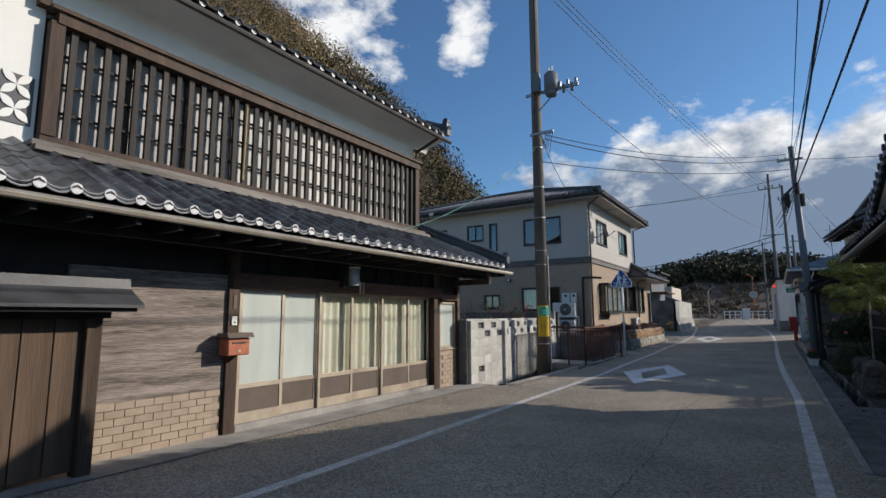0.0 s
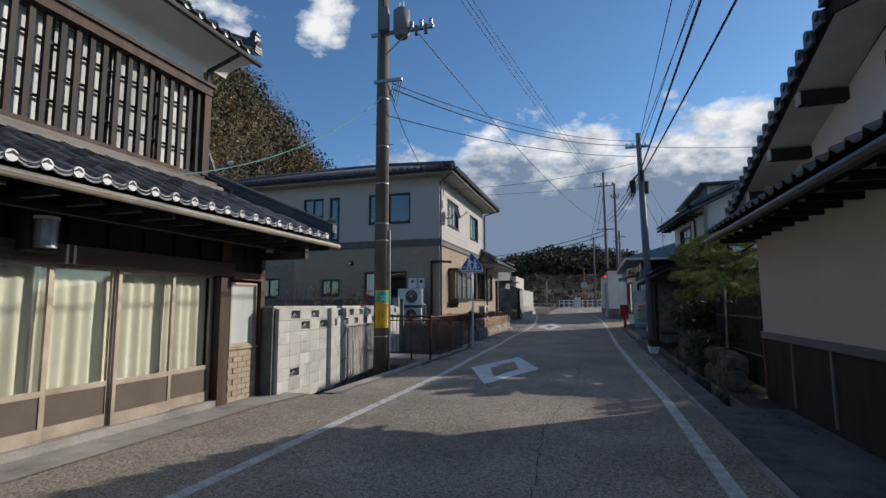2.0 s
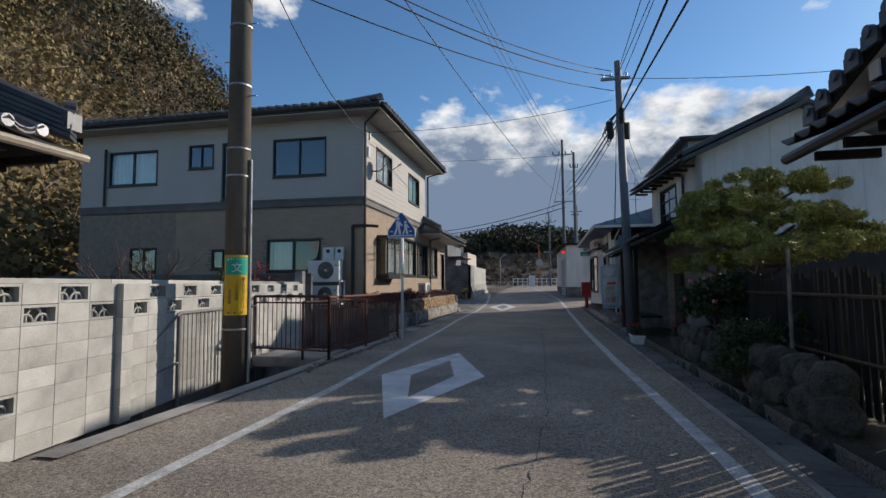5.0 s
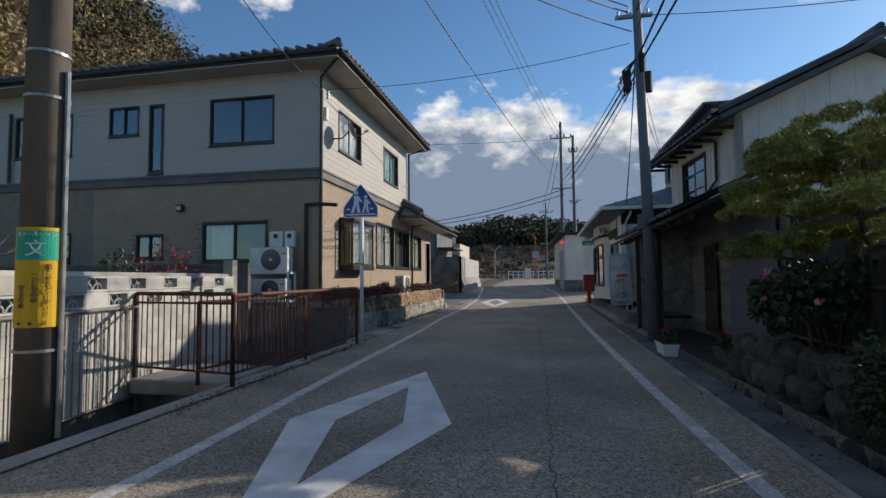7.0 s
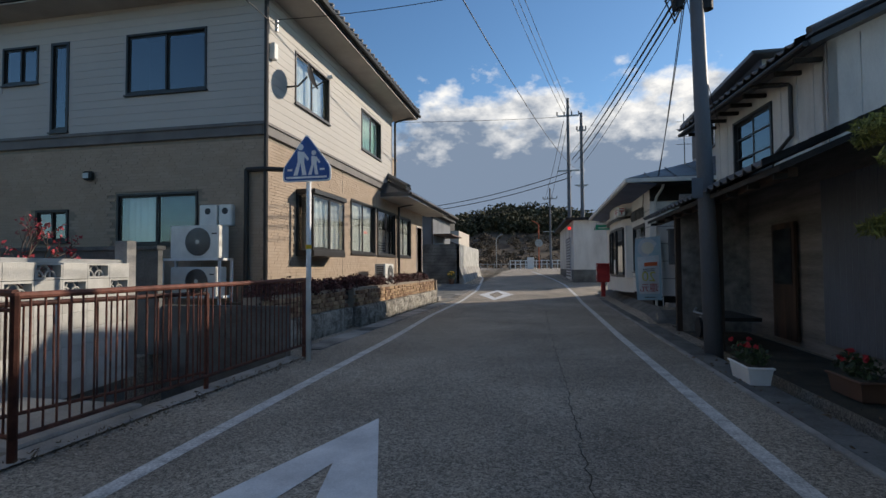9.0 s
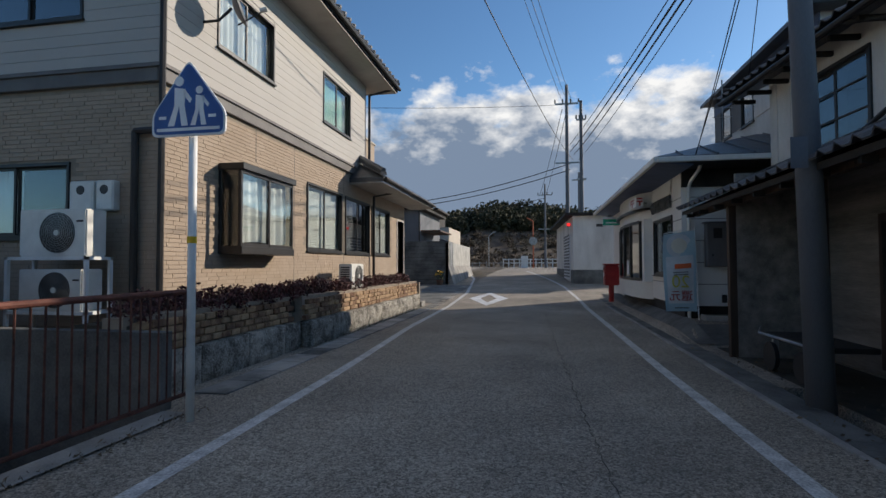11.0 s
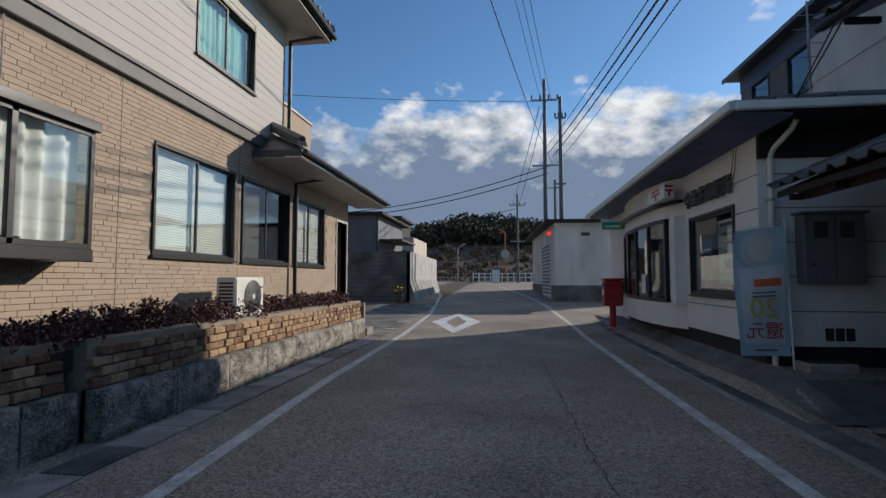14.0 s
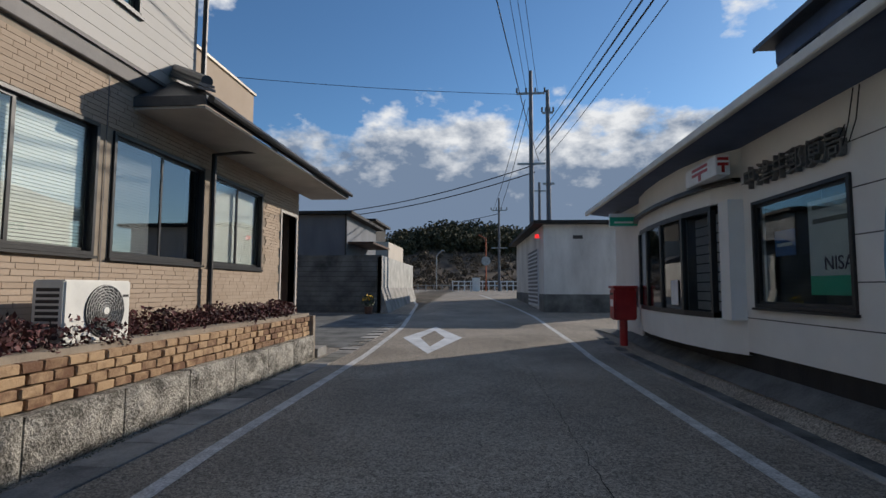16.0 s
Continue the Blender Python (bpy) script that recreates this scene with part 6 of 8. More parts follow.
    s = thing("green_sign", (1.0, 34.2, 2.8), "white and green hanging plate sign", "sign")
    part("plate", bevelled([(0.75, 34.2, 2.72, 1.35, 34.28, 3.02)], 0.006), "sign_white", s)
    part("band", boxes((0.75, 34.194, 2.74, 1.35, 34.199, 2.94)), "green", s)
    part("bar", boxes((0.85, 34.19, 2.8, 1.25, 34.193, 2.84)), "sign_white", s)
    part("hanger", boxes((1.35, 34.22, 2.9, 1.42, 34.26, 2.94)), "steel", s)
    s = thing("flood_lamp", (1.2, 34.9, 3.0), "grey twin flood lamp under the eave", "lamp")
    for y in (34.75, 35.0):
        part("head", disc_ring((1.05, y, 3.06), (1, 0.3, 0.3), 0.09, 0.12, 14), "steel", s)
    part("bar", boxes((1.08, 34.7, 3.0, 1.4, 35.05, 3.03)), "steel", s)


post_office()


def blue_annex():
    h = thing("annex_house", (6, 31, 0), "two-storey annex with blue upper band behind the post office", "house")
    X, S, N = 4.3, 27.6, 33.9
    holes = [(30.9, 31.75, 5.25, 6.2), (32.5, 33.35, 5.25, 6.2)]
    part("west_wall", pierced("x", X, 0.12, S, N, 4.3, 6.6, holes), "oldwhite", h, "white upper wall")
    for a, b in ((S, 30.88), (31.77, 32.48), (33.37, N)):
        part("blue_panel", boxes((X - 0.02, a, 5.3, X - 0.001, b, 6.2)), "band" if a > S else "oldwhite", h)
    part("blue_band", boxes((X - 0.03, S, 6.2, X - 0.001, N + 0.02, 6.6)), "blue", h, "dark blue band under the eave")
    part("north_wall", boxes((X + 0.12, N - 0.1, 4.3, 9, N, 6.6)), "oldwhite", h)
    part("south_wall", boxes((X + 0.12, S, 4.3, 9, S + 0.1, 6.6)), "oldwhite", h)
    for q in holes:
        window(h, "x", X, -1, *q, 1, pane_mat="glass_dark")
    part("roof", bevelled([(X - 0.33, S - 0.4, 6.6, 9.4, N + 0.25, 6.7)], 0.02), "tile_run", h)
    part("roof_edge", boxes((X - 0.37, S - 0.42, 6.58, X - 0.335, N + 0.28, 6.68)), "gutter", h)
    a = thing("tv_aerial", (2.4, 27.6, 4.0), "thin steel television aerial on the post office roof", "aerial")
    part("mast", tube([(2.4, 27.6, 3.7), (2.4, 27.6, 5.3)], 0.014, 6), "steel", a)
    for z in (4.5, 4.7, 4.9, 5.1):
        part("element", tube([(2.2, 27.6, z), (2.6, 27.6, z)], 0.007, 5), "steel", a)


blue_annex()


def fire_shed():
    h = thing("garage_shed", (2, 48, 0.4), "white rendered garage shed with a grey base", "shed")
    z = 0.36
    def pt(u, w):
        a, b = Vector((0.42, 44.0, 0)), Vector((-0.1, 57, 0))
        d = (b - a).normalized()
        return a + d * u + Vector((d.y, -d.x, 0)) * w
    def prism(u0, u1, w0, w1, z0, z1):
        q = [pt(u0, w0), pt(u1, w0), pt(u1, w1), pt(u0, w1)]
        return [(p.x, p.y, z0) for p in q] + [(p.x, p.y, z1) for p in q], [(3, 2, 1, 0), (4, 5, 6, 7), (0, 1, 5, 4), (1, 2, 6, 5), (2, 3, 7, 6), (3, 0, 4, 7)]
    part("wall", prism(0, 11, 0, 5, z, 4.0), "oldwhite", h, "white rendered wall")
    for q in ((-0.02, 1.3, -0.02, 5.02), (5.0, 11.02, -0.02, 0.5)):
        part("base", prism(*q, z - 0.2, z + 0.75), "concrete_dark", h, "grey stained base")
    part("roof", prism(-0.4, 11.4, -0.45, 5.4, 4.0, 4.14), "kuro", h)
    s = part("shutter", prism(1.5, 4.8, -0.05, 0.02, z + 0.2, 3.1), "pale", h, "pale roller shutter")
    part("shutter_rib", merge(*[prism(1.55, 4.75, -0.065, -0.05, z + 0.3 + i * 0.18, z + 0.4 + i * 0.18) for i in range(14)]), "pole2", s)
    part("vent", prism(-0.03, 0, 1.2, 1.6, 3.4, 3.55), "grille", h)
    p = pt(0.9, -0.15)
    lamp = thing("red_lamp", (p.x, p.y, 3.55), "small red lamp on the shed", "lamp")
    part("globe", disc_ring((p.x, p.y, 3.6), (0, 0, 1), 0.09, 0.16, 12), "redlamp", lamp)
    part("bracket", boxes((p.x, p.y - 0.03, 3.5, p.x + 0.2, p.y + 0.03, 3.53)), "steel", lamp)


fire_shed()


def far_left():
    """Grey boundary wall with a battered foot, and the houses behind it."""
    w = thing("boundary_wall", (-8, 43, 0.3), "grey block boundary wall with a sloping concrete foot", "wall")
    a, b = Vector((-6.2, 43, 0)), Vector((-6.35, 53, 0))
    # south face uses a darker concrete than the east panels
    part("south_face", boxes((-16, 43, 0.2, -6.2, 43.15, 2.6)), "concrete_dark", w, "dark block wall")
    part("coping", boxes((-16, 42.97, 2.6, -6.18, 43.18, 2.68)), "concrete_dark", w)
    n = 6
    for i in range(n):
        y0, y1 = 43 + i * 10 / n, 43 + (i + 1) * 10 / n - 0.03
        x0, x1 = -6.2 - 0.015 * (y0 - 43), -6.2 - 0.015 * (y1 - 43)
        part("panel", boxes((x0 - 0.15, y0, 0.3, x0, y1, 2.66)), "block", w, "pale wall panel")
        v = [(x0 + 0.35, y0, 0.2), (x0 + 0.35, y1, 0.2), (x0 + 0.01, y1, 1.35), (x0 + 0.01, y0, 1.35), (x0, y0, 0.2), (x0, y1, 0.2)]
        part("foot", (v, [(0, 1, 2, 3), (0, 3, 4), (1, 5, 2)]), "concrete", w, "sloping concrete foot")
    for i in range(11):
        part("course_joint", boxes((-16, 42.994, 0.4 + i * 0.2, -6.2, 42.999, 0.412 + i * 0.2)), "kuro", w)
    h = thing("grey_house", (-11, 47, 0), "grey rendered house behind the wall", "house")
    part("wall", boxes((-16, 45.5, 0, -8.4, 52, 4.7)), "pole2", h)
    part("roof", boxes((-16.3, 45.1, 4.7, -8.0, 52.4, 4.84)), "kuro", h)
    part("carport_roof", boxes((-8.4, 46.0, 3.4, -7.2, 50, 3.5)), "wood", h)
    part("downpipe", tube([(-8.35, 45.4, 4.7), (-8.35, 45.4, 2.4)], 0.05, 6), "pipe", h)
    h = thing("flat_house", (-9, 58, 0), "flat-roofed house with a dark upper box", "house")
    part("wall", boxes((-16, 56, 0, -8.4, 62, 4.4)), "beige", h)
    part("upper_box", boxes((-16, 57, 4.4, -9.8, 62, 5.9)), "kuro", h)
    part("roof", boxes((-16, 56.6, 5.9, -9.4, 62, 6.05)), "kuro", h)
    h = thing("tile_shed", (-8, 55, 0), "low shed with a grey tiled roof", "shed")
    part("wall", boxes((-10, 54, 0, -7.4, 56, 2.9)), "wood", h)
    part("roof", extruded([(-1.3, 0), (1.3, 0), (0, 0.5)], Matrix.Translation((-8.7, 56.2, 2.9)) @ Matrix.Rotation(math.pi / 2, 4, "X"), 2.4), "tile_run", h)


far_left()


def guard_rails():
    r = thing("bridge_rail", (-3, 75, 1.05), "white painted bridge railing at the end of the road", "railing")
    for i in range(16):
        x = -5.4 + i * 0.62
        part("post", boxes((x, 75, 1.0, x + 0.12, 75.12, 2.1)), "white_paint", r)
    for z in (1.95, 1.55):
        part("rail", boxes((-5.4, 74.98, z, 4.3, 75.1, z + 0.1)), "white_paint", r)
    part("end_block", boxes((-3.3, 74.9, 1.0, -2.5, 75.3, 2.4)), "white_paint", r)
    r = thing("guard_rail", (-9, 76, 1.05), "yellowish guard rail beside the river road", "railing")
    for i in range(9):
        x = -12.5 + i * 0.85
        part("post", boxes((x, 76, 1.0, x + 0.08, 76.08, 1.8)), "steel", r)
    part("rail", boxes((-12.6, 75.95, 1.55, -5.6, 76.05, 1.65)), "steel", r)
    m = thing("traffic_mirror", (-1.9, 73, 1.05), "round traffic mirror on an orange pole", "mirror")
    part("pole", tube([(-1.9, 73, 1.0), (-1.9, 73, 6.2)], 0.06, 8), "mirror_orange", m)
    part("mirror_back", disc_ring((-1.9, 72.9, 4.0), (0, 1, 0), 0.45, 0.06, 20), "steel", m)
    part("arm", tube([(-1.9, 73, 6.2), (-2.6, 73, 6.6)], 0.05, 8), "mirror_orange", m)
    s = thing("street_lamp", (-7, 75, 1.05), "slim pale street lamp", "street lamp")
    part("pole", tube([(-7, 75, 1.0), (-7, 75, 4.6), (-6.8, 75, 4.9), (-6.4, 75, 5.2)], 0.06, 8), "steel", s)
    part("head", boxes((-6.5, 74.9, 5.15, -6.2, 75.1, 5.25)), "steel", s)


guard_rails()


# ---- block wall, channel, fences ----
def block_wall():
    t = thing("block_wall", (-6.2, 15, -0.2), "grey concrete block garden wall with pierced fan blocks", "wall")
    bw, bh, th = 0.4, 0.2, 0.1
    me = bpy.data.meshes.new("block")
    bm = bevelled([(0, -th, 0.001, bw - 0.002, 0, bh - 0.001)], 0.004)
    bm.to_mesh(me), bm.free()
    me.materials.append(M["block"])
    # pierced block: frame, fan of arcs
    rim = [(0, -th, 0.004, bw - 0.006, 0, 0.03), (0, -th, bh - 0.03, bw - 0.006, 0, bh - 0.004), (0, -th, 0.03, 0.025, 0, bh - 0.03), (bw - 0.031, -th, 0.03, bw - 0.006, 0, bh - 0.03)]
    arcs = [tube([(cx + r * math.cos(a), -0.035, 0.03 + dz + r * math.sin(a)) for a in np.linspace(0, math.pi, 9)], 0.011, 5) for cx, r, dz in ((0.11, 0.075, 0), (0.285, 0.075, 0), (0.197, 0.07, 0.068))]
    arcs += [tube([(cx, -0.035, 0.03), (cx, -0.035, 0.09)], 0.01, 5) for cx in (0.11, 0.285)]
    pm = bpy.data.meshes.new("pierced_block")
    v, f = merge(boxes(*rim), *arcs)
    pm.from_pydata(v, [], f)
    pm.materials.append(M["block"])
    s, y = 0.0, 10.62
    col = 0
    while y < 19.5:
        x = wall_x(y)
        nx = wall_x(y + 0.4)
        ang = math.atan2(0.4, nx - x)
        pil = col in (5,)
        for r in range(8):
            z = -0.2 + r * bh
            fan = (r == 7 and col % 2 == 1) or (r == 6 and col % 2 == 0 and col > 0)
            fan = fan and not pil
            if col == 1 and r == 2:
                fan = True
            piece("pierced_block" if fan else "block", pm if fan else me, Matrix.Translation((x + (0.08 if pil else 0), y, z)) @ Matrix.Rotation(ang, 4, "Z") @ Matrix.Diagonal((0.5 if pil else 1, 1, 1, 1)) , t)
        y += 0.4 * math.sin(ang) * (0.5 if pil else 1)
        col += 1
    pts = [(wall_x(y) - 0.06, y, 1.4) for y in (10.58, 12.6, 19.55)]
    for a, b in zip(pts, pts[1:]):
        d = (Vector(b) - Vector(a)).normalized()
        n = Vector((d.y, -d.x, 0)) * 0.08
        q = [Vector(a) + n, Vector(a) - n, Vector(b) - n, Vector(b) + n]
        part("coping", ([tuple(p) for p in q] + [tuple(p + Vector((0, 0, 0.05))) for p in q], [(3, 2, 1, 0), (4, 5, 6, 7), (0, 1, 5, 4), (1, 2, 6, 5), (2, 3, 7, 6), (3, 0, 4, 7)]), "block", t)
        q = [Vector((p.x, p.y, -0.75)) for p in q]
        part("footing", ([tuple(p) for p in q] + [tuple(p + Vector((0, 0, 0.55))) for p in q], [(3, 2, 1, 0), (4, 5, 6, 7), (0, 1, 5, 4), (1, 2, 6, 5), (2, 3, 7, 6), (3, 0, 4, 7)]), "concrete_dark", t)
    part("return_wall", boxes((-5.95, 10.55, -0.2, -5.66, 10.66, 1.42)), "concrete_dark", t)
    part("end_post", boxes((-7.2, 19.5, -0.2, -7.0, 19.66, 1.72)), "concrete", t)
    t = thing("garden_wall", (-9, 20.2, 0), "dark low garden wall", "wall")
    part("wall", boxes((-16, 20.2, 0, -7.1, 20.3, 1.62)), "concrete_dark", t)
    part("coping", boxes((-16, 20.16, 1.62, -7.08, 20.34, 1.68)), "concrete_dark", t)


def fence_run(name, a, b, z0, z1, mat, label, gap, bar, rail, mid=None, group=""):
    a, b = Vector(a), Vector(b)
    t = thing(name, (a.x, a.y, z0), label, "fence", group)
    L = (b - a).length
    d = (b - a) / L
    def at(s, z):
        p = a + d * s
        return (p.x, p.y, z)
    for s in (0, L):
        part("post", tube([at(s, z0 - 0.1), at(s, z1)], rail * 1.15, 8), mat, t)
    part("top_rail", tube([at(0, z1), at(L, z1)], rail, 8), mat, t)
    part("bottom_rail", tube([at(0, z0 + 0.1), at(L, z0 + 0.1)], rail * 0.7, 6), mat, t)
    if mid:
        part("middle_rail", tube([at(0, mid), at(L, mid)], rail * 0.6, 6), mat, t)
    me = bpy.data.meshes.new("bar")
    v, f = tube([(0, 0, z0 + 0.1), (0, 0, z1)], bar, 6)
    me.from_pydata(v, [], f)
    me.materials.append(M[mat])
    n = int(L / gap)
    for i in range(1, n):
        p = a + d * (L * i / n)
        piece("bar", me, Matrix.Translation((p.x + random.uniform(-0.004, 0.004), p.y, 0)) @ Matrix.Rotation(random.uniform(-0.01, 0.01), 4, "X"), t)
    return t


block_wall()
rusty = "rusty dark red steel bar fence beside the channel"
fence_run("steel_fence", (-6.44, 16.5, 0), (-4.78, 16.2, 0), 0.08, 1.16, "rust", rusty, 0.105, 0.008, 0.026, 1.04, "rusty fences")
fence_run("steel_fence", (-4.78, 16.2, 0), (-4.76, 20.4, 0), 0.08, 1.14, "rust", rusty, 0.105, 0.008, 0.026, None, "rusty fences")
fence_run("steel_fence", (-5.35, 16.32, 0), (-4.85, 18.3, 0), 0.1, 1.05, "rust", rusty, 0.11, 0.008, 0.022, None, "rusty fences")
fence_run("handrail", (-6.0, 13.9, 0), (-6.42, 16.5, 0), -0.3, 0.98, "railgrey", "grey steel handrail along the block wall", 0.11, 0.009, 0.02)
h = thing("sloping_handrail", (-5.95, 13.3, -0.4), "grey sloping end of the handrail", "handrail")
part("rail", tube([(-5.93, 13.2, 0.55), (-6.0, 13.9, 0.98)], 0.02, 8), "railgrey", h)
part("post", tube([(-5.93, 13.2, -0.4), (-5.93, 13.2, 0.55)], 0.018, 8), "railgrey", h)
part("lower_rail", tube([(-5.93, 13.2, 0.2), (-6.0, 13.9, 0.3)], 0.016, 8), "railgrey", h)
b = thing("channel_slab", (-5.4, 16.4, 0), "concrete slab bridging the water channel", "slab")
part("slab", bevelled([(-6.4, 16.35, -0.16, -5.0, 17.6, 0.04)], 0.02), "concrete", b)
b = thing("retaining_wall", (-5.9, 20.4, 0), "dark concrete retaining wall at the channel end", "wall")
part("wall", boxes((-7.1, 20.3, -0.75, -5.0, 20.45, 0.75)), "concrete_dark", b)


# ---- planter with granite foot ----
def rough_stone(l, h, d, seed):
    bm = bmesh.new()
    rng = random.Random(seed)
    nx, nz = 10, 5
    def put(i, k):
        edge = i in (0, nx) or k in (0, nz)
        return bm.verts.new((d / 2 + (0 if edge else rng.uniform(0.012, 0.05)), l * i / nx, h * k / nz))
    g = [[put(i, k) for k in range(nz + 1)] for i in range(nx + 1)]
    back = [bm.verts.new((-d / 2, y, z)) for y, z in ((0, 0), (l, 0), (l, h), (0, h))]
    for i in range(nx):
        for k in range(nz):
            bm.faces.new((g[i][k], g[i + 1][k], g[i + 1][k + 1], g[i][k + 1]))
    bm.faces.new([g[i][nz] for i in range(nx + 1)] + [back[2], back[3]])
    bm.faces.new([g[0][k] for k in range(nz + 1)] + [back[3], back[0]])
    bm.faces.new([g[nx][k] for k in reversed(range(nz + 1))] + [back[1], back[2]])
    bmesh.ops.recalc_face_normals(bm, faces=bm.faces)
    return bm


def planter():
    t = thing("planter_wall", (-5.4, 27, 0), "raised planter of tan bricks on rough granite blocks", "planter")
    seed = 0
    for x, y0, y1 in ((-5.5, 20.45, 24.02), (-5.36, 24.1, 32.4)):
        foot = part("footing", boxes((x - 0.3, y0, 0, x - 0.06, y1, 0.86)), "mortar", t)
        y = y0
        while y < y1 - 0.2:
            l = min(1.02, y1 - y)
            seed += 1
            s = part("granite_block", rough_stone(l - 0.02, 0.44 if seed % 3 else 0.45, 0.2, seed), "stone", t)
            s.matrix_basis = Matrix.Translation((x, y, 0.0))
            part("joint_fill", boxes((x - 0.05, y + l - 0.03, 0, x + 0.085, y + l + 0.01, 0.42)), "concrete_dark", t)
            y += l
        me = []
        for q in range(4):
            m = bpy.data.meshes.new("brick")
            bm = bevelled([(-0.05, 0, 0, 0.05, 0.185 + 0.012 * q, 0.078)], 0.008)
            for w in bm.verts:
                w.co += Vector((random.uniform(-0.005, 0.005), random.uniform(-0.003, 0.003), random.uniform(-0.003, 0.003)))
            bm.to_mesh(m), bm.free()
            m.materials.append(M["brick"])
            me.append(m)
        for r in range(4):
            y = y0 + (0.1 if r % 2 else 0)
            while y < y1 - 0.2:
                q = random.randrange(4)
                piece("brick", me[q], pose(x - 0.05 + random.uniform(-0.012, 0.012), y, 0.455 + r * 0.09, random.uniform(-1, 1), 0, random.uniform(-1.5, 1.5)), t)
                y += 0.2 + 0.012 * q
    part("end_cap", boxes((-6.15, 32.3, 0, -5.3, 32.42, 0.82)), "mortar", t)
    part("soil", boxes((-6.18, 20.5, 0.6, -5.55, 32.3, 0.78)), "soil", t)
    part("step", bevelled([(-6.1, 32.45, 0, -5.25, 33.0, 0.18)], 0.01), "concrete", t, "pale entrance step")
    hd = thing("hedge", (-5.75, 27, 0.8), "low clipped hedge with dark red leaves", "hedge", kind="stuff")
    spots = [((-5.72 + random.uniform(-0.2, 0.2), 20.6 + i * 0.1, 0.9 + random.uniform(-0.03, 0.09) + (0.04 if i % 7 == 0 else 0)), (0.22, 0.15, 0.17), 150) for i in range(118)]
    part("foliage", leaves(spots, 0.026, 5), "hedge", hd)
    part("stemwork", merge(*[tube([(-5.75 + random.uniform(-0.15, 0.15), 20.6 + i * 0.2, 0.75), (-5.7 + random.uniform(-0.2, 0.2), 20.6 + i * 0.2 + random.uniform(-0.1, 0.1), 1.02)], 0.006, 4) for i in range(58)]), "twig", hd)


planter()

# gutter slabs along both sides
for x0, x1, y0, y1, grp in ((-5.16, -4.78, 21.0, 42.5, "left"), (0.84, 1.16, 7.0, 36.0, "right")):
    g = thing("gutter_cover", ((x0 + x1) / 2, y0, 0), "row of concrete gutter cover slabs beside the road", "gutter")
    y, i = y0, 0
    while y < y1:
        l = 0.6 if grp == "left" else 0.9
        grate = grp == "left" and i in (4, 18, 19, 22, 23, 30)
        z = road_z(y)
        if grate:
            part("grate", boxes(*[(x0 + 0.02 + k * 0.045, y + 0.02, z + 0.004, x0 + 0.045 + k * 0.045, y + l - 0.02, z + 0.016) for k in range(8)]), "concrete_dark", g, "steel grating")
        else:
            off = -0.07 if x0 < -5 and y > 40 else 0
            # right slabs take a darker concrete: the roadside shade is in their colour
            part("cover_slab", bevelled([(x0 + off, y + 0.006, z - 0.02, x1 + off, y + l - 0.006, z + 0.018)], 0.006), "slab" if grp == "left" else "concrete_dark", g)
        y += l
        i += 1
k = thing("kerb", (0.75, 20, 0), "thin pale concrete gutter edge", "kerb")
for i in range(24):
    part("kerb_stone", bevelled([(0.76, 7 + i * 1.2, -0.02, 0.83, 8.19 + i * 1.2, 0.022)], 0.006), "concrete", k)


# ---- poles, wires, signs ----
def sag(a, b, drop, n=14):
    a, b = Vector(a), Vector(b)
    return [a.lerp(b, i / n) - Vector((0, 0, drop * 4 * (i / n) * (1 - i / n))) for i in range(n + 1)]


def cable(a, b, drop, r=0.008, mat="cable", label="thin black overhead cable", name="overhead_cable"):
    ob = part(name, tube(sag(a, b, drop), r, 5), mat)
    return tagged(ob, label, "cable", "overhead cables")


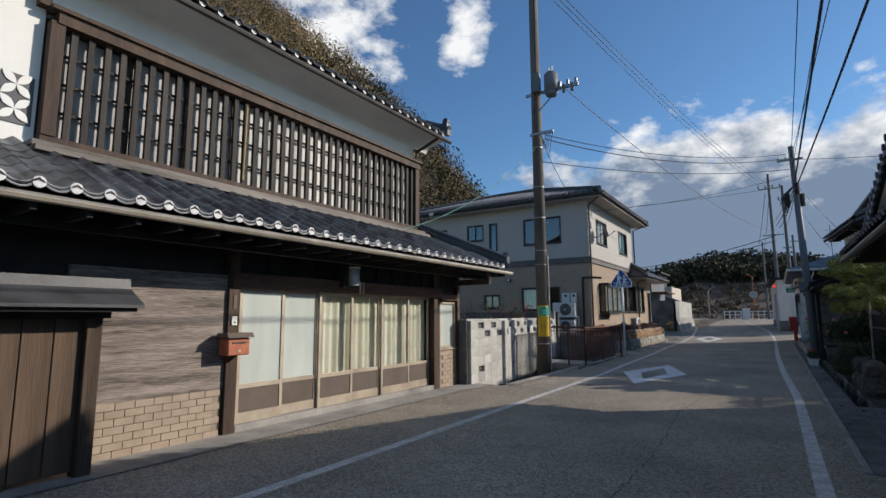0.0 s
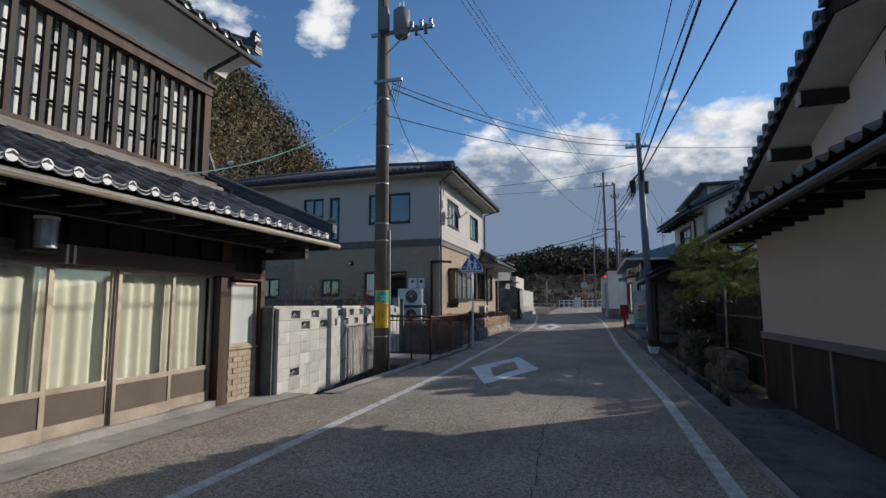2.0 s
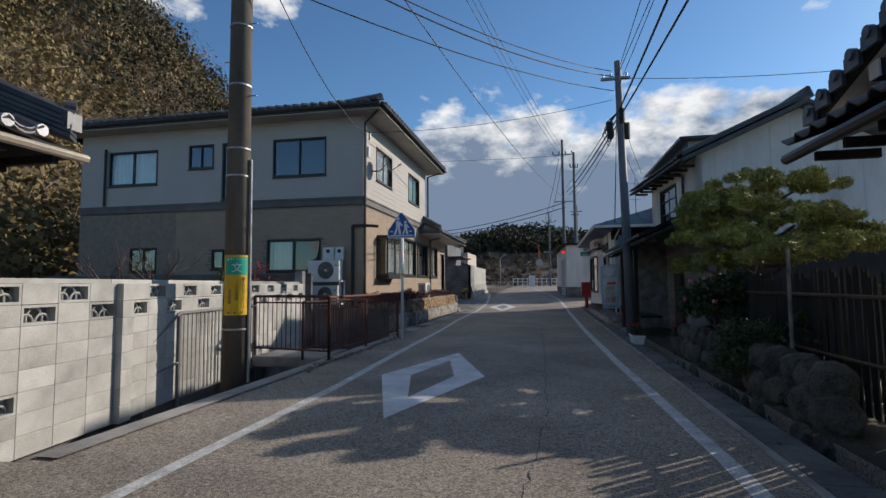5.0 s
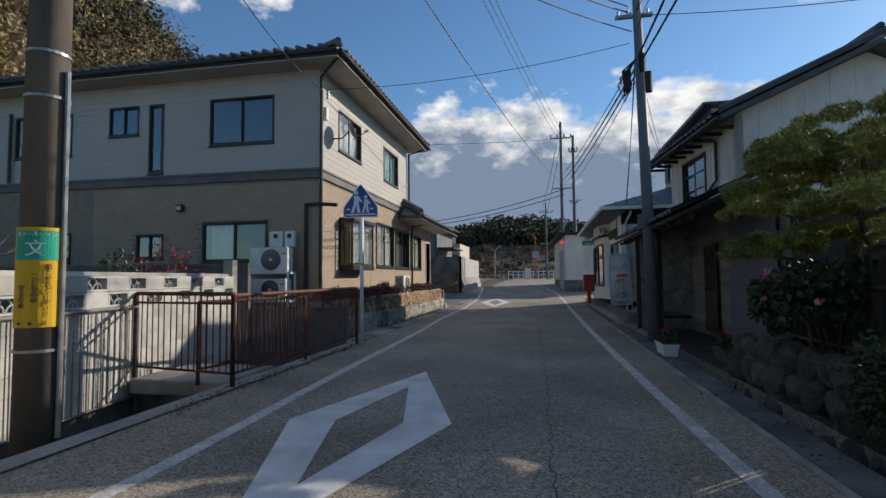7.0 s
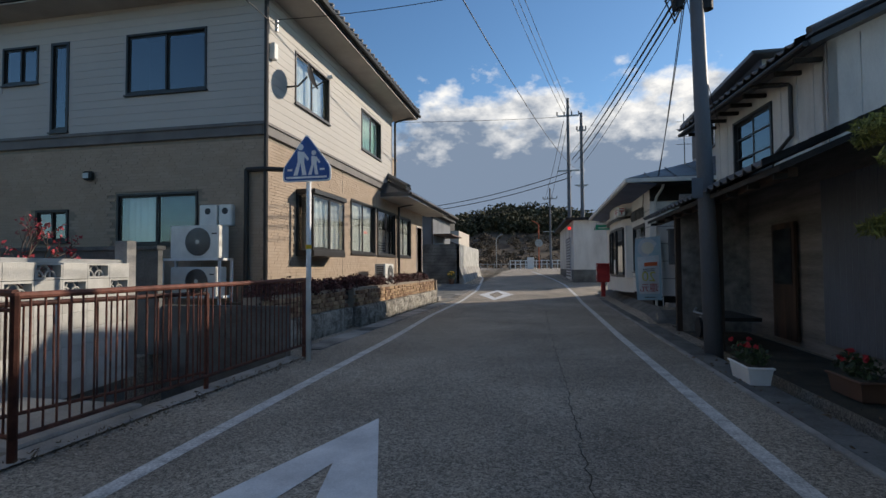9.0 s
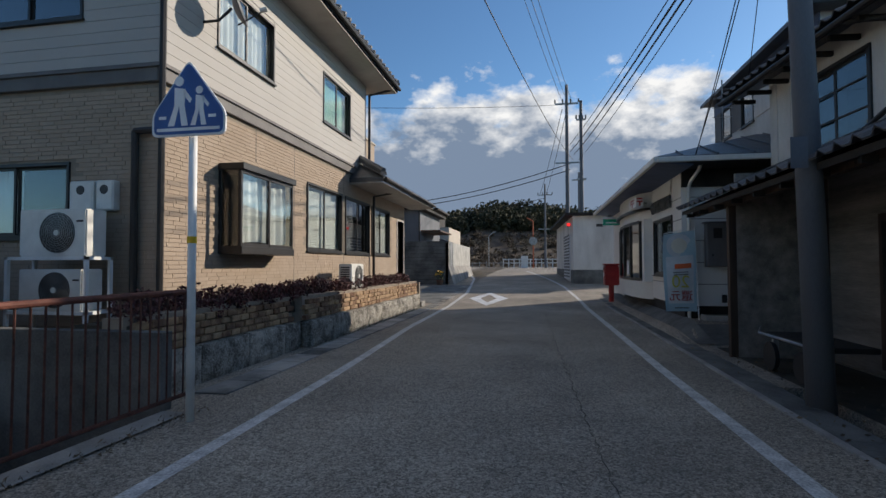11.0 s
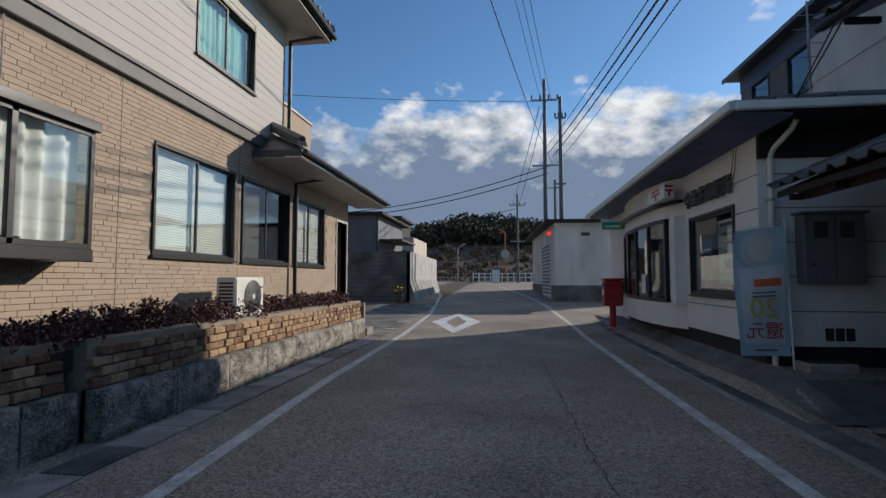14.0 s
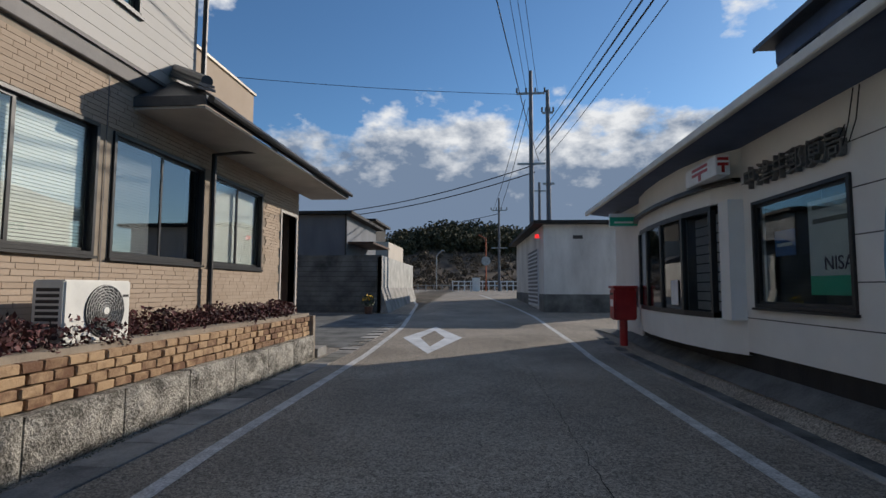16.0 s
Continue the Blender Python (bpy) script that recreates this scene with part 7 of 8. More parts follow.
def main_pole():
    x, y = -5.31, 14.18
    t = thing("utility_pole", (x, y, 0), "tall brown-grey concrete utility pole with transformer", "utility pole")
    part("shaft", tube([(x, y, -0.75), (x, y, 12.8)], 0.18, 20, 0.12), "pole", t, smooth=True)
    for z in (0.75, 2.95, 3.35, 4.3, 5.2, 6.38):
        part("band", disc_ring((x, y, z), (0, 0, 1), 0.188 - 0.005 * z, 0.025, 20), "steel", t)
    part("conduit", tube([(x + 0.2, y + 0.02, 0.0), (x + 0.2, y + 0.02, 1.7), (x + 0.19, y + 0.02, 3.2)], 0.022, 8), "steel", t)
    tr = part("transformer", merge(tube([(x + 0.52, y - 0.1, 7.93), (x + 0.52, y - 0.1, 8.48)], 0.2, 18), tube([(x + 0.52, y - 0.1, 8.48), (x + 0.52, y - 0.1, 8.56)], 0.2, 18, 0.12), tube([(x + 0.52, y - 0.1, 7.83), (x + 0.52, y - 0.1, 7.93)], 0.14, 18, 0.2)), "pole2", t, "grey drum transformer", True)
    part("bushing", merge(*[tube([(x + 0.45 + i * 0.1, y - 0.1, 8.53), (x + 0.45 + i * 0.1, y - 0.1, 8.73)], 0.03, 8) for i in range(2)]), "appliance", tr)
    part("switch_box", bevelled([(x - 0.02, y - 0.32, 7.98, x + 0.22, y - 0.12, 8.58)], 0.02), "pole2", t)
    part("cross_arm", boxes((x - 0.3, y - 0.06, 8.00, x + 1.3, y, 8.08)), "steel", t)
    part("cross_arm", boxes((x - 0.1, y - 0.3, 6.68, x + 0.6, y - 0.24, 6.75)), "steel", t)
    part("arm_brace", tube([(x, y - 0.1, 7.38), (x + 0.8, y - 0.1, 8.03)], 0.02, 6), "steel", t)
    for i in range(5):
        part("insulator", tube([(x + 0.75 + i * 0.12, y - 0.03, 8.00 - (i % 2) * 0.12), (x + 0.75 + i * 0.12, y - 0.03, 8.23 - (i % 2) * 0.12)], 0.045, 10), "concrete_dark" if i % 2 else "steel", t)
    part("cable_bundle", merge(*[tube([(x + 0.2, y - 0.2, 6.68), (x + 0.3 + 0.05 * i, y - 0.25, 6.38 - 0.1 * i), (x + 0.4 + 0.06 * i, y - 0.25, 6.73)], 0.012, 5) for i in range(4)]), "cable", t)
    for k in range(6):
        z, side = 3.6 + k * 0.55, 1 if k % 2 else -1
        part("step_bolt", tube([(x + side * 0.1, y, z), (x + side * 0.27, y, z)], 0.009, 5), "steel", t)
    part("riser_cable", tube([(x + 0.02, y - 0.17, 6.68), (x + 0.02, y - 0.17, 7.78), (x + 0.1, y - 0.2, 8.98), (x + 0.1, y - 0.16, 10.98)], 0.02, 6), "cable", t)
    # school zone plate wrapped round the shaft
    s = thing("school_zone_sign", (x, y - 0.19, 0.95), "yellow and green school zone plate strapped to the pole", "sign")
    R, w = 0.185, 1.0
    def wrap(z0, z1, half, out, mat, name, zig=0):
        v, f = [], []
        n = 12
        for i in range(n + 1):
            a = -half + 2 * half * i / n + 0.62
            v += [(x + (R + out) * math.sin(a), y - (R + out) * math.cos(a), z) for z in (z0, z1)]
        f = [(2 * i, 2 * i + 2, 2 * i + 3, 2 * i + 1) for i in range(n)]
        return part(name, (v, f), mat, s)
    wrap(0.95, 1.8, w, 0.004, "yellow", "plate")
    wrap(1.52, 1.77, w * 0.86, 0.007, "green", "green_panel")
    def word(txt, size, u, z, mat):
        a = u / R + 0.62
        m = Matrix.Translation((x + (R + 0.012) * math.sin(a), y - (R + 0.012) * math.cos(a), z)) @ Matrix.Rotation(a, 4, "Z") @ Matrix.Rotation(math.pi / 2, 4, "X")
        writing(txt, size, mat, m, s)
    for i, ch in enumerate("スクールゾーン"):
        word(ch, 0.042, -0.12 + i * 0.04, 1.735, "sign_white")
    word("文", 0.15, 0.0, 1.61, "sign_white")
    for u, z, txt in ((0.09, 1.46, "落とせスピード!!"), (0.0, 1.38, "こどもの命"), (-0.09, 1.28, "守るため")):
        for i, ch in enumerate(txt):
            word("|" if ch == "ー" else ch, 0.055, u, z - i * 0.05, "ink")
    word("市", 0.04, 0.07, 0.985, "ink")
    for u in (-0.1, -0.02):
        word("■", 0.03, u, 0.985, "ink")


def second_pole():
    t = thing("utility_pole", (1.2, 21.55, 0), "slim grey painted steel utility pole with cable boxes", "utility pole")
    part("shaft", tube([(1.2, 21.55, -0.25), (1.06, 21.65, 7.35)], 0.13, 18, 0.085), "pole2", t, smooth=True)
    for z, dx in ((5.25, -0.2), (5.2, 0.22), (5.6, 0.1)):
        part("cable_box", tube([(1.02 + dx, 21.6, z), (1.02 + dx, 21.6, z + 0.42)], 0.085, 10), "cable", t, "black cable closure")
    part("cross_arm", boxes((0.62, 21.62, 6.85, 1.38, 21.7, 6.92)), "steel", t)
    for i in range(4):
        part("insulator", tube([(0.68 + i * 0.2, 21.65, 6.9), (0.68 + i * 0.2, 21.65, 7.02)], 0.03, 8), "appliance", t)
    part("cable_loop", merge(*[tube([(1.0, 21.55, 5.9), (0.7 - 0.05 * i, 21.4, 5.6 - 0.15 * i), (0.75, 21.5, 5.2 - 0.1 * i), (0.92, 21.6, 5.4)], 0.018, 5) for i in range(3)]), "cable", t)
    part("label_plate", boxes((0.9, 21.37, 2.3, 1.05, 21.375, 2.6)), "pole2", t)


def far_poles():
    for x, y, h, w in ((0.5, 50.0, 13.2, 1.5), (1.4, 50.0, 12.1, 0.6), (-0.55, 75, 10.6, 1.6)):
        t = thing("utility_pole", (x, y, road_z(y)), "distant dark utility pole with cross arms", "utility pole", "far poles")
        part("shaft", tube([(x, y, 0.3), (x, y, h)], 0.15, 12, 0.1), "pole2", t)
        for z in (h - 1.3, h - 5.2):
            part("cross_arm", boxes((x - w / 2, y - 0.05, z, x + w / 2, y + 0.05, z + 0.1)), "steel", t)
        for i in range(4):
            part("insulator", tube([(x - w / 2 + i * w / 3, y, h - 1.2), (x - w / 2 + i * w / 3, y, h - 0.95)], 0.05, 6), "concrete_dark", t)
    t = thing("utility_pole", (2.2, 62, 0.9), "distant dark utility pole with cross arms", "utility pole", "far poles")
    part("shaft", tube([(2.2, 62, 0.5), (2.2, 62, 9.5)], 0.14, 10, 0.1), "pole2", t)
    part("cross_arm", boxes((1.6, 61.95, 8.8, 2.8, 62.05, 8.9)), "steel", t)


main_pole(), second_pole(), far_poles()
P2, P1 = Vector((1.0, 21.65, 7.05)), Vector((-4.9, 14.1, 8.03))
for i in range(3):
    cable(P1 + Vector((0.3 + 0.15 * i, 0, 2.7)), (0.3 + 0.3 * i, 50, 11.9), 0.5, 0.011)
cable(P1 + Vector((0.2, 0, 0.3)), (0.9, 50, 8.2), 0.9, 0.014)
cable((-5.0, 14.0, 6.68), P2 + Vector((-0.1, 0, 0.05)), 0.35, 0.011)
cable((-5.0, 14.0, 6.55), P2 + Vector((-0.05, 0, -0.1)), 0.4, 0.014)
cable((-5.1, 14.0, 5.9), P2 + Vector((-0.05, 0, -0.5)), 0.25, 0.011)
for x0, z0, z1, r in ((0.6, 7.3, 7.0, 0.009), (2.0, 7.3, 6.95, 0.009), (1.4, 7.0, 6.6, 0.008), (1.05, 6.4, 5.95, 0.022), (2.3, 6.2, 5.75, 0.02)):
    cable((x0, -12, z0), (1.05, 21.6, z1), 0.3, r)
for z0, z1, x1, r in ((5.75, 8.8, 0.72, 0.022), (5.6, 8.6, 0.95, 0.02), (5.9, 9.1, 0.55, 0.012), (5.45, 8.2, 1.2, 0.01)):
    cable((1.0, 21.65, z0), (x1, 50, z1), 0.2, r)
cable((1.0, 21.65, 6.9), (7.5, 19.6, 5.9), 0.15, 0.008)
cable((1.0, 21.65, 6.2), (2.8, 27.4, 4.9), 0.1, 0.007)
cable((1.0, 21.65, 6.0), (1.5, 26.55, 3.3), 0.1, 0.008)
cable((1.0, 21.65, 5.8), (1.45, 26.5, 3.25), 0.18, 0.008)
cable((0.95, 21.65, 5.5), (2.0, 23.6, 3.9), 0.05, 0.006)
cable((-5.1, 14.05, 6.5), (-6.1, 21.9, 5.85), 0.5, 0.009)
cable((-6.1, 21.9, 5.95), (0.9, 21.65, 6.3), 0.2, 0.007)
cable((-5.3, 14.1, 6.4), (-6.55, 8.2, 3.1), 0.5, 0.009, "rope", "thin green cord strung from pole to eave")
cable((0.7, 50, 8.0), (-16, 58, 6.5), 0.6, 0.03)
cable((0.7, 50, 7.6), (-16, 58, 6.2), 0.6, 0.03)
cable((0.5, 50, 11.6), (-0.5, 75, 9.2), 0.4, 0.02)
cable((0.2, 50, 11.6), (-1.2, 75, 9.2), 0.4, 0.02)
cable((0.3, 50, 11.9), (-20, 40, 10.2), 0.3, 0.014)
cable((-0.5, 75, 9.0), (-25, 85, 7.0), 0.5, 0.03)


def crossing_sign():
    x, y = -4.55, 20.12
    t = thing("crossing_sign", (x, y, 0), "blue pentagonal pedestrian crossing sign on a white pole", "road sign")
    part("pole", tube([(x, y, -0.05), (x, y, 3.0)], 0.036, 12), "white_paint", t, smooth=True)
    part("foot_band", disc_ring((x, y, 1.62), (0, 0, 1), 0.042, 0.06, 12), "yellow", t)
    m = Matrix.Translation((x, y - 0.05, 2.55)) @ Matrix.Rotation(math.pi / 2, 4, "X") @ Matrix.Diagonal((0.92, 0.92, 1, 1))
    def rounded(pts, r=0.04):
        out = []
        n = len(pts)
        for i in range(n):
            a, p, b = (Vector(pts[(i + k) % n]) for k in (-1, 0, 1))
            u, w = (a - p).normalized() * r, (b - p).normalized() * r
            for s in (0, 0.33, 0.67, 1):
                q = (p + u).lerp(p, s).lerp(p.lerp(p + w, s), s)
                out.append((q.x, q.y))
        return out
    outer = [(-0.4, 0), (0.4, 0), (0.4, 0.22), (0, 0.75), (-0.4, 0.22)]
    part("plate", extruded(rounded([(px * 1.0, py) for px, py in outer], 0.06), m, 0.02), "sign_white", t)
    p = part("blue_face", extruded(rounded([(px * 0.94, 0.02 + py * 0.945) for px, py in outer], 0.06), m @ Matrix.Translation((0, 0, 0.02)), 0.004), "blue_sign", t)
    lift = m @ Matrix.Translation((0, 0, 0.024))
    for cx, s in ((-0.1, 1.0), (0.12, 0.78)):
        f = [extruded([(cx + 0.05 * s * math.cos(a), 0.1 + 0.44 * s + 0.05 * s * math.sin(a)) for a in np.linspace(0, 6.28, 13)[:-1]], lift, 0.003),
             extruded([(cx - 0.05 * s, 0.1 + 0.2 * s), (cx + 0.06 * s, 0.1 + 0.2 * s), (cx + 0.07 * s, 0.1 + 0.36 * s), (cx - 0.05 * s, 0.1 + 0.38 * s)], lift, 0.003),
             extruded([(cx - 0.05 * s, 0.1 + 0.2 * s), (cx, 0.1 + 0.2 * s), (cx - 0.05 * s, 0.1), (cx - 0.12 * s, 0.1)], lift, 0.003),
             extruded([(cx, 0.1 + 0.2 * s), (cx + 0.06 * s, 0.1 + 0.2 * s), (cx + 0.1 * s, 0.1), (cx + 0.03 * s, 0.1)], lift, 0.003),
             extruded([(cx + 0.05 * s, 0.1 + 0.3 * s), (cx + 0.06 * s, 0.1 + 0.36 * s), (cx + 0.14 * s, 0.1 + 0.26 * s), (cx + 0.12 * s, 0.1 + 0.22 * s)], lift, 0.003)]
        part("pictogram", merge(*f), "sign_white", p)
    part("pictogram", merge(extruded([(-0.34, 0.05), (0.34, 0.05), (0.34, 0.08), (-0.34, 0.08)], lift, 0.003), extruded([(-0.32, 0.17), (-0.24, 0.17), (-0.24, 0.2), (-0.32, 0.2)], lift, 0.003), extruded([(0.22, 0.17), (0.3, 0.17), (0.3, 0.2), (0.22, 0.2)], lift, 0.003)), "sign_white", p)


def post_box():
    x, y, z = 1.0, 34.2, 0.12
    t = thing("post_box", (x, y, z), "red steel post box on a round leg", "post box")
    part("leg", tube([(x, y, z), (x, y, z + 0.58)], 0.085, 14), "red", t)
    b = part("body", bevelled([(x - 0.24, y - 0.2, z + 0.56, x + 0.24, y + 0.2, z + 1.24)], 0.03, 2), "red", t)
    part("hood", bevelled([(x - 0.26, y - 0.24, z + 1.24, x + 0.26, y + 0.22, z + 1.3)], 0.015), "red", t)
    part("slot", boxes((x - 0.25, y - 0.1, z + 1.1, x - 0.242, y + 0.1, z + 1.15)), "grille", b)
    part("plate", boxes((x - 0.246, y - 0.12, z + 0.85, x - 0.242, y + 0.12, z + 1.0)), "sign_white", b)


def banner():
    t = thing("banner_flag", (1.58, 26.78, 0.2), "pale blue printed banner flag on a white pole", "banner")
    part("pole", tube([(1.63, 26.78, 0.12), (1.58, 26.78, 2.14)], 0.012, 8), "white_paint", t)
    part("cross_rod", tube([(1.58, 26.78, 2.1), (1.0, 26.78, 2.0)], 0.008, 6), "white_paint", t)
    for k in range(6):
        part("clip", disc_ring((1.585 + 0.007 * k, 26.775, 1.95 - k * 0.29), (0, 0, 1), 0.018, 0.03, 8), "white_paint", t)
    v, f, n, mm = [], [], 6, 14
    def pt(u, s):
        return (1.57 + 0.03 * s - 0.58 * (1 - u) - 0.03 * (1 - u) * math.sin(3 * s), 26.77 + 0.03 * math.sin(6 * s + 3 * u), 2.06 - 1.6 * s - 0.08 * (1 - u) * (1 - s))
    for j in range(mm + 1):
        v += [pt(i / n, j / mm) for i in range(n + 1)]
    f = [(j * (n + 1) + i, j * (n + 1) + i + 1, (j + 1) * (n + 1) + i + 1, (j + 1) * (n + 1) + i) for j in range(mm) for i in range(n)]
    cloth = part("cloth", (v, f), "aqua", t, smooth=True)
    def patch(u0, u1, s0, s1, mat, o=0.006):
        vv = [(a[0], a[1] - o, a[2]) for a in (pt(u0 + (u1 - u0) * i / 4, s0 + (s1 - s0) * j / 6) for j in range(7) for i in range(5))]
        part("print", (vv, [(j * 5 + i, j * 5 + i + 1, (j + 1) * 5 + i + 1, (j + 1) * 5 + i) for j in range(6) for i in range(4)]), mat, cloth)
    patch(0.1, 0.92, 0.3, 0.9, "pale")
    patch(0.35, 0.85, 0.4, 0.46, "orange", 0.01)
    c = pt(0.5, 0.17)
    part("print", disc_ring((c[0], c[1] - 0.02, c[2]), (0, 1, 0), 0.24, 0.004, 24), "pale", cloth)
    part("print", disc_ring((c[0], c[1] - 0.024, c[2]), (0, 1, 0), 0.15, 0.004, 24), "curtain", cloth)
    up = Matrix.Rotation(math.pi / 2, 4, "X")
    for txt, size, s, mat in (("20", 0.34, 0.63, "dull_yellow"), ("還元", 0.22, 0.81, "red")):
        q = pt(0.5, s)
        writing(txt, size, mat, Matrix.Translation((q[0], q[1] - 0.03, q[2])) @ up, cloth, "print", 0.001, True)
    for s in (0.5, 0.53, 0.95):
        patch(0.3, 0.75, s, s + 0.012, "concrete_dark", 0.011)
    b = thing("concrete_planter", (1.9, 26.75, 0.2), "rough concrete trough at the wall foot", "planter")
    part("trough", bevelled([(1.68, 26.58, 0.2, 2.24, 26.9, 0.4)], 0.02), "concrete", b)
    part("soil", boxes((1.73, 26.63, 0.4, 2.19, 26.85, 0.405)), "soil", b)


crossing_sign(), post_box(), banner()


# ---- plants ----
def branchy(t, base, height, spread, seed, n=7, mat="twig"):
    rng = random.Random(seed)
    geo = []
    tips = []
    base = Vector(base)
    def grow(p, d, l, r, depth):
        pts = [p]
        for i in range(4):
            d = (d + Vector((rng.uniform(-0.35, 0.35), rng.uniform(-0.35, 0.35), rng.uniform(-0.1, 0.25)))).normalized()
            p = p + d * l / 4
            pts.append(p)
        geo.append(tube(pts, r, 5, r * 0.5))
        tips.append(p)
        if depth:
            for _ in range(3):
                grow(pts[rng.randrange(2, 5)], (d + Vector((rng.uniform(-1, 1), rng.uniform(-1, 1), rng.uniform(-0.2, 0.7)))).normalized(), l * 0.62, r * 0.55, depth - 1)
    for i in range(n):
        a = 6.28 * i / n
        grow(base, Vector((math.cos(a) * spread, math.sin(a) * spread, height)).normalized(), height * 0.6, 0.022, 2)
    part("branchwork", merge(*geo), mat, t)
    return tips


def garden_pine():
    t = thing("garden_pine", (2.6, 17, 0), "clipped garden pine with layered needle pads", "tree")
    part("trunk", tube([(2.9, 17.2, 0), (2.75, 16.9, 0.8), (2.5, 17.2, 1.5), (2.7, 17.1, 2.2), (2.6, 17, 2.8)], 0.11, 10, 0.05), "twig", t)
    pads = [((2.5, 16.8, 3.0), (0.9, 1.0, 0.28)), ((1.9, 16.3, 2.55), (0.7, 0.8, 0.26)), ((3.2, 17.5, 2.6), (0.8, 0.9, 0.25)), ((2.0, 17.6, 2.2), (0.7, 0.7, 0.25)), ((1.75, 15.6, 2.0), (0.5, 0.6, 0.22)),
            ((2.7, 16.0, 2.3), (0.8, 0.7, 0.28)), ((2.2, 18.4, 2.6), (0.6, 0.7, 0.25)), ((3.4, 16.3, 2.1), (0.8, 0.8, 0.3)), ((2.2, 15.0, 1.75), (0.5, 0.5, 0.22)), ((2.2, 16.7, 1.75), (0.8, 0.9, 0.3)), ((2.9, 15.4, 1.9), (0.7, 0.7, 0.3)), ((1.8, 17.0, 2.75), (0.6, 0.7, 0.25)), ((3.1, 16.9, 2.95), (0.7, 0.8, 0.25)), ((2.0, 18.0, 1.7), (0.6, 0.6, 0.25))]
    part("bough", merge(*[tube([(2.6, 17, min(2.7, c[2] - 0.3)), ((2.6 + c[0]) / 2, (17 + c[1]) / 2, c[2] - 0.25), (c[0], c[1], c[2] - 0.1)], 0.045, 6, 0.02) for c, r in pads]), "twig", t)
    spots = []
    for c, r in pads:
        for i in range(26):
            a, q = random.uniform(0, 6.28), random.random() ** 0.5
            spots.append(((c[0] + r[0] * q * math.cos(a), c[1] + r[1] * q * math.sin(a), c[2] + r[2] * (0.5 - q * 0.7) + random.uniform(-0.05, 0.08)), (0.14, 0.14, 0.08), 230))
    v, f = leaves(spots, 0.055, 11, thin=0.12)
    part("needles", (v, f), "pine", t)


def shrub(name, label, at, r, mat, size, n, seed, flowers=None, stems=True):
    t = thing(name, (at[0], at[1], 0.1), label, "shrub")
    spots = []
    rng = random.Random(seed)
    for i in range(n):
        a, b, q = rng.uniform(0, 6.28), rng.uniform(-0.6, 1), rng.random() ** 0.4
        spots.append(((at[0] + r[0] * q * math.cos(a) * math.cos(b), at[1] + r[1] * q * math.sin(a) * math.cos(b), at[2] + r[2] * q * math.sin(b)), (0.14, 0.14, 0.12), 60))
    part("foliage", leaves(spots, size, seed), mat, t)
    if stems:
        part("stemwork", merge(*[tube([(at[0] + 0.1 * i, at[1], 0.0), (at[0] + rng.uniform(-0.3, 0.3), at[1] + rng.uniform(-0.3, 0.3), at[2])], 0.03, 6, 0.01) for i in range(4)]), "twig", t)
    if flowers:
        for i in range(9):
            a, b = rng.uniform(2.2, 5.2), rng.uniform(-0.3, 0.8)
            c = Vector((at[0] + r[0] * math.cos(a) * math.cos(b), at[1] + r[1] * math.sin(a) * math.cos(b), at[2] + r[2] * math.sin(b)))
            part("flower", leaves([(tuple(c), (0.03, 0.03, 0.03), 14)], 0.028, seed + i), flowers, t)


garden_pine()
shrub("camellia_shrub", "dark camellia shrub with pink blossoms", (1.75, 16.4, 1.1), (0.55, 0.6, 0.4), "bush", 0.035, 90, 21, "pink")
shrub("round_shrub", "round clipped dark green shrub", (1.6, 14.7, 0.5), (0.42, 0.45, 0.42), "bush", 0.022, 130, 22)
shrub("garden_shrub", "dense dark evergreen shrub behind the stone edging", (2.7, 14.4, 0.7), (0.8, 1.2, 0.6), "bush", 0.04, 200, 23)
shrub("garden_shrub", "dense dark evergreen shrub behind the stone edging", (2.9, 18.9, 0.8), (0.6, 0.9, 0.7), "bush", 0.04, 200, 24)
shrub("garden_shrub", "dense dark evergreen shrub behind the stone edging", (2.9, 16.6, 0.7), (0.8, 1.3, 0.6), "bush", 0.04, 200, 25)
t = thing("bamboo_fence", (2.1, 13.4, 0), "dark brushwood garden fence", "fence")
for i in range(112):
    y = 12.55 + i * 0.045 + random.uniform(-0.012, 0.012)
    part("stake", tube([(2.0 + 0.012 * (i % 3), y, 0.1), (2.0 + random.uniform(-0.015, 0.015), y + random.uniform(-0.015, 0.015), 1.46 + random.uniform(-0.08, 0.06))], 0.019, 5), "kuro", t)
for z in (0.6, 1.22):
    part("rail", tube([(1.97, 12.5, z), (1.97, 17.6, z)], 0.022, 6), "gatewood", t)
t = thing("garden_prop", (1.75, 14.0, 0.3), "slim pale bamboo prop holding a pine bough", "prop")
part("pole", tube([(1.75, 14.0, 0.0), (1.78, 14.05, 1.75)], 0.022, 8), "greywood", t)
t = thing("stone_edging", (1.55, 13.5, 0), "low wall of rough dark field stones", "stone wall")
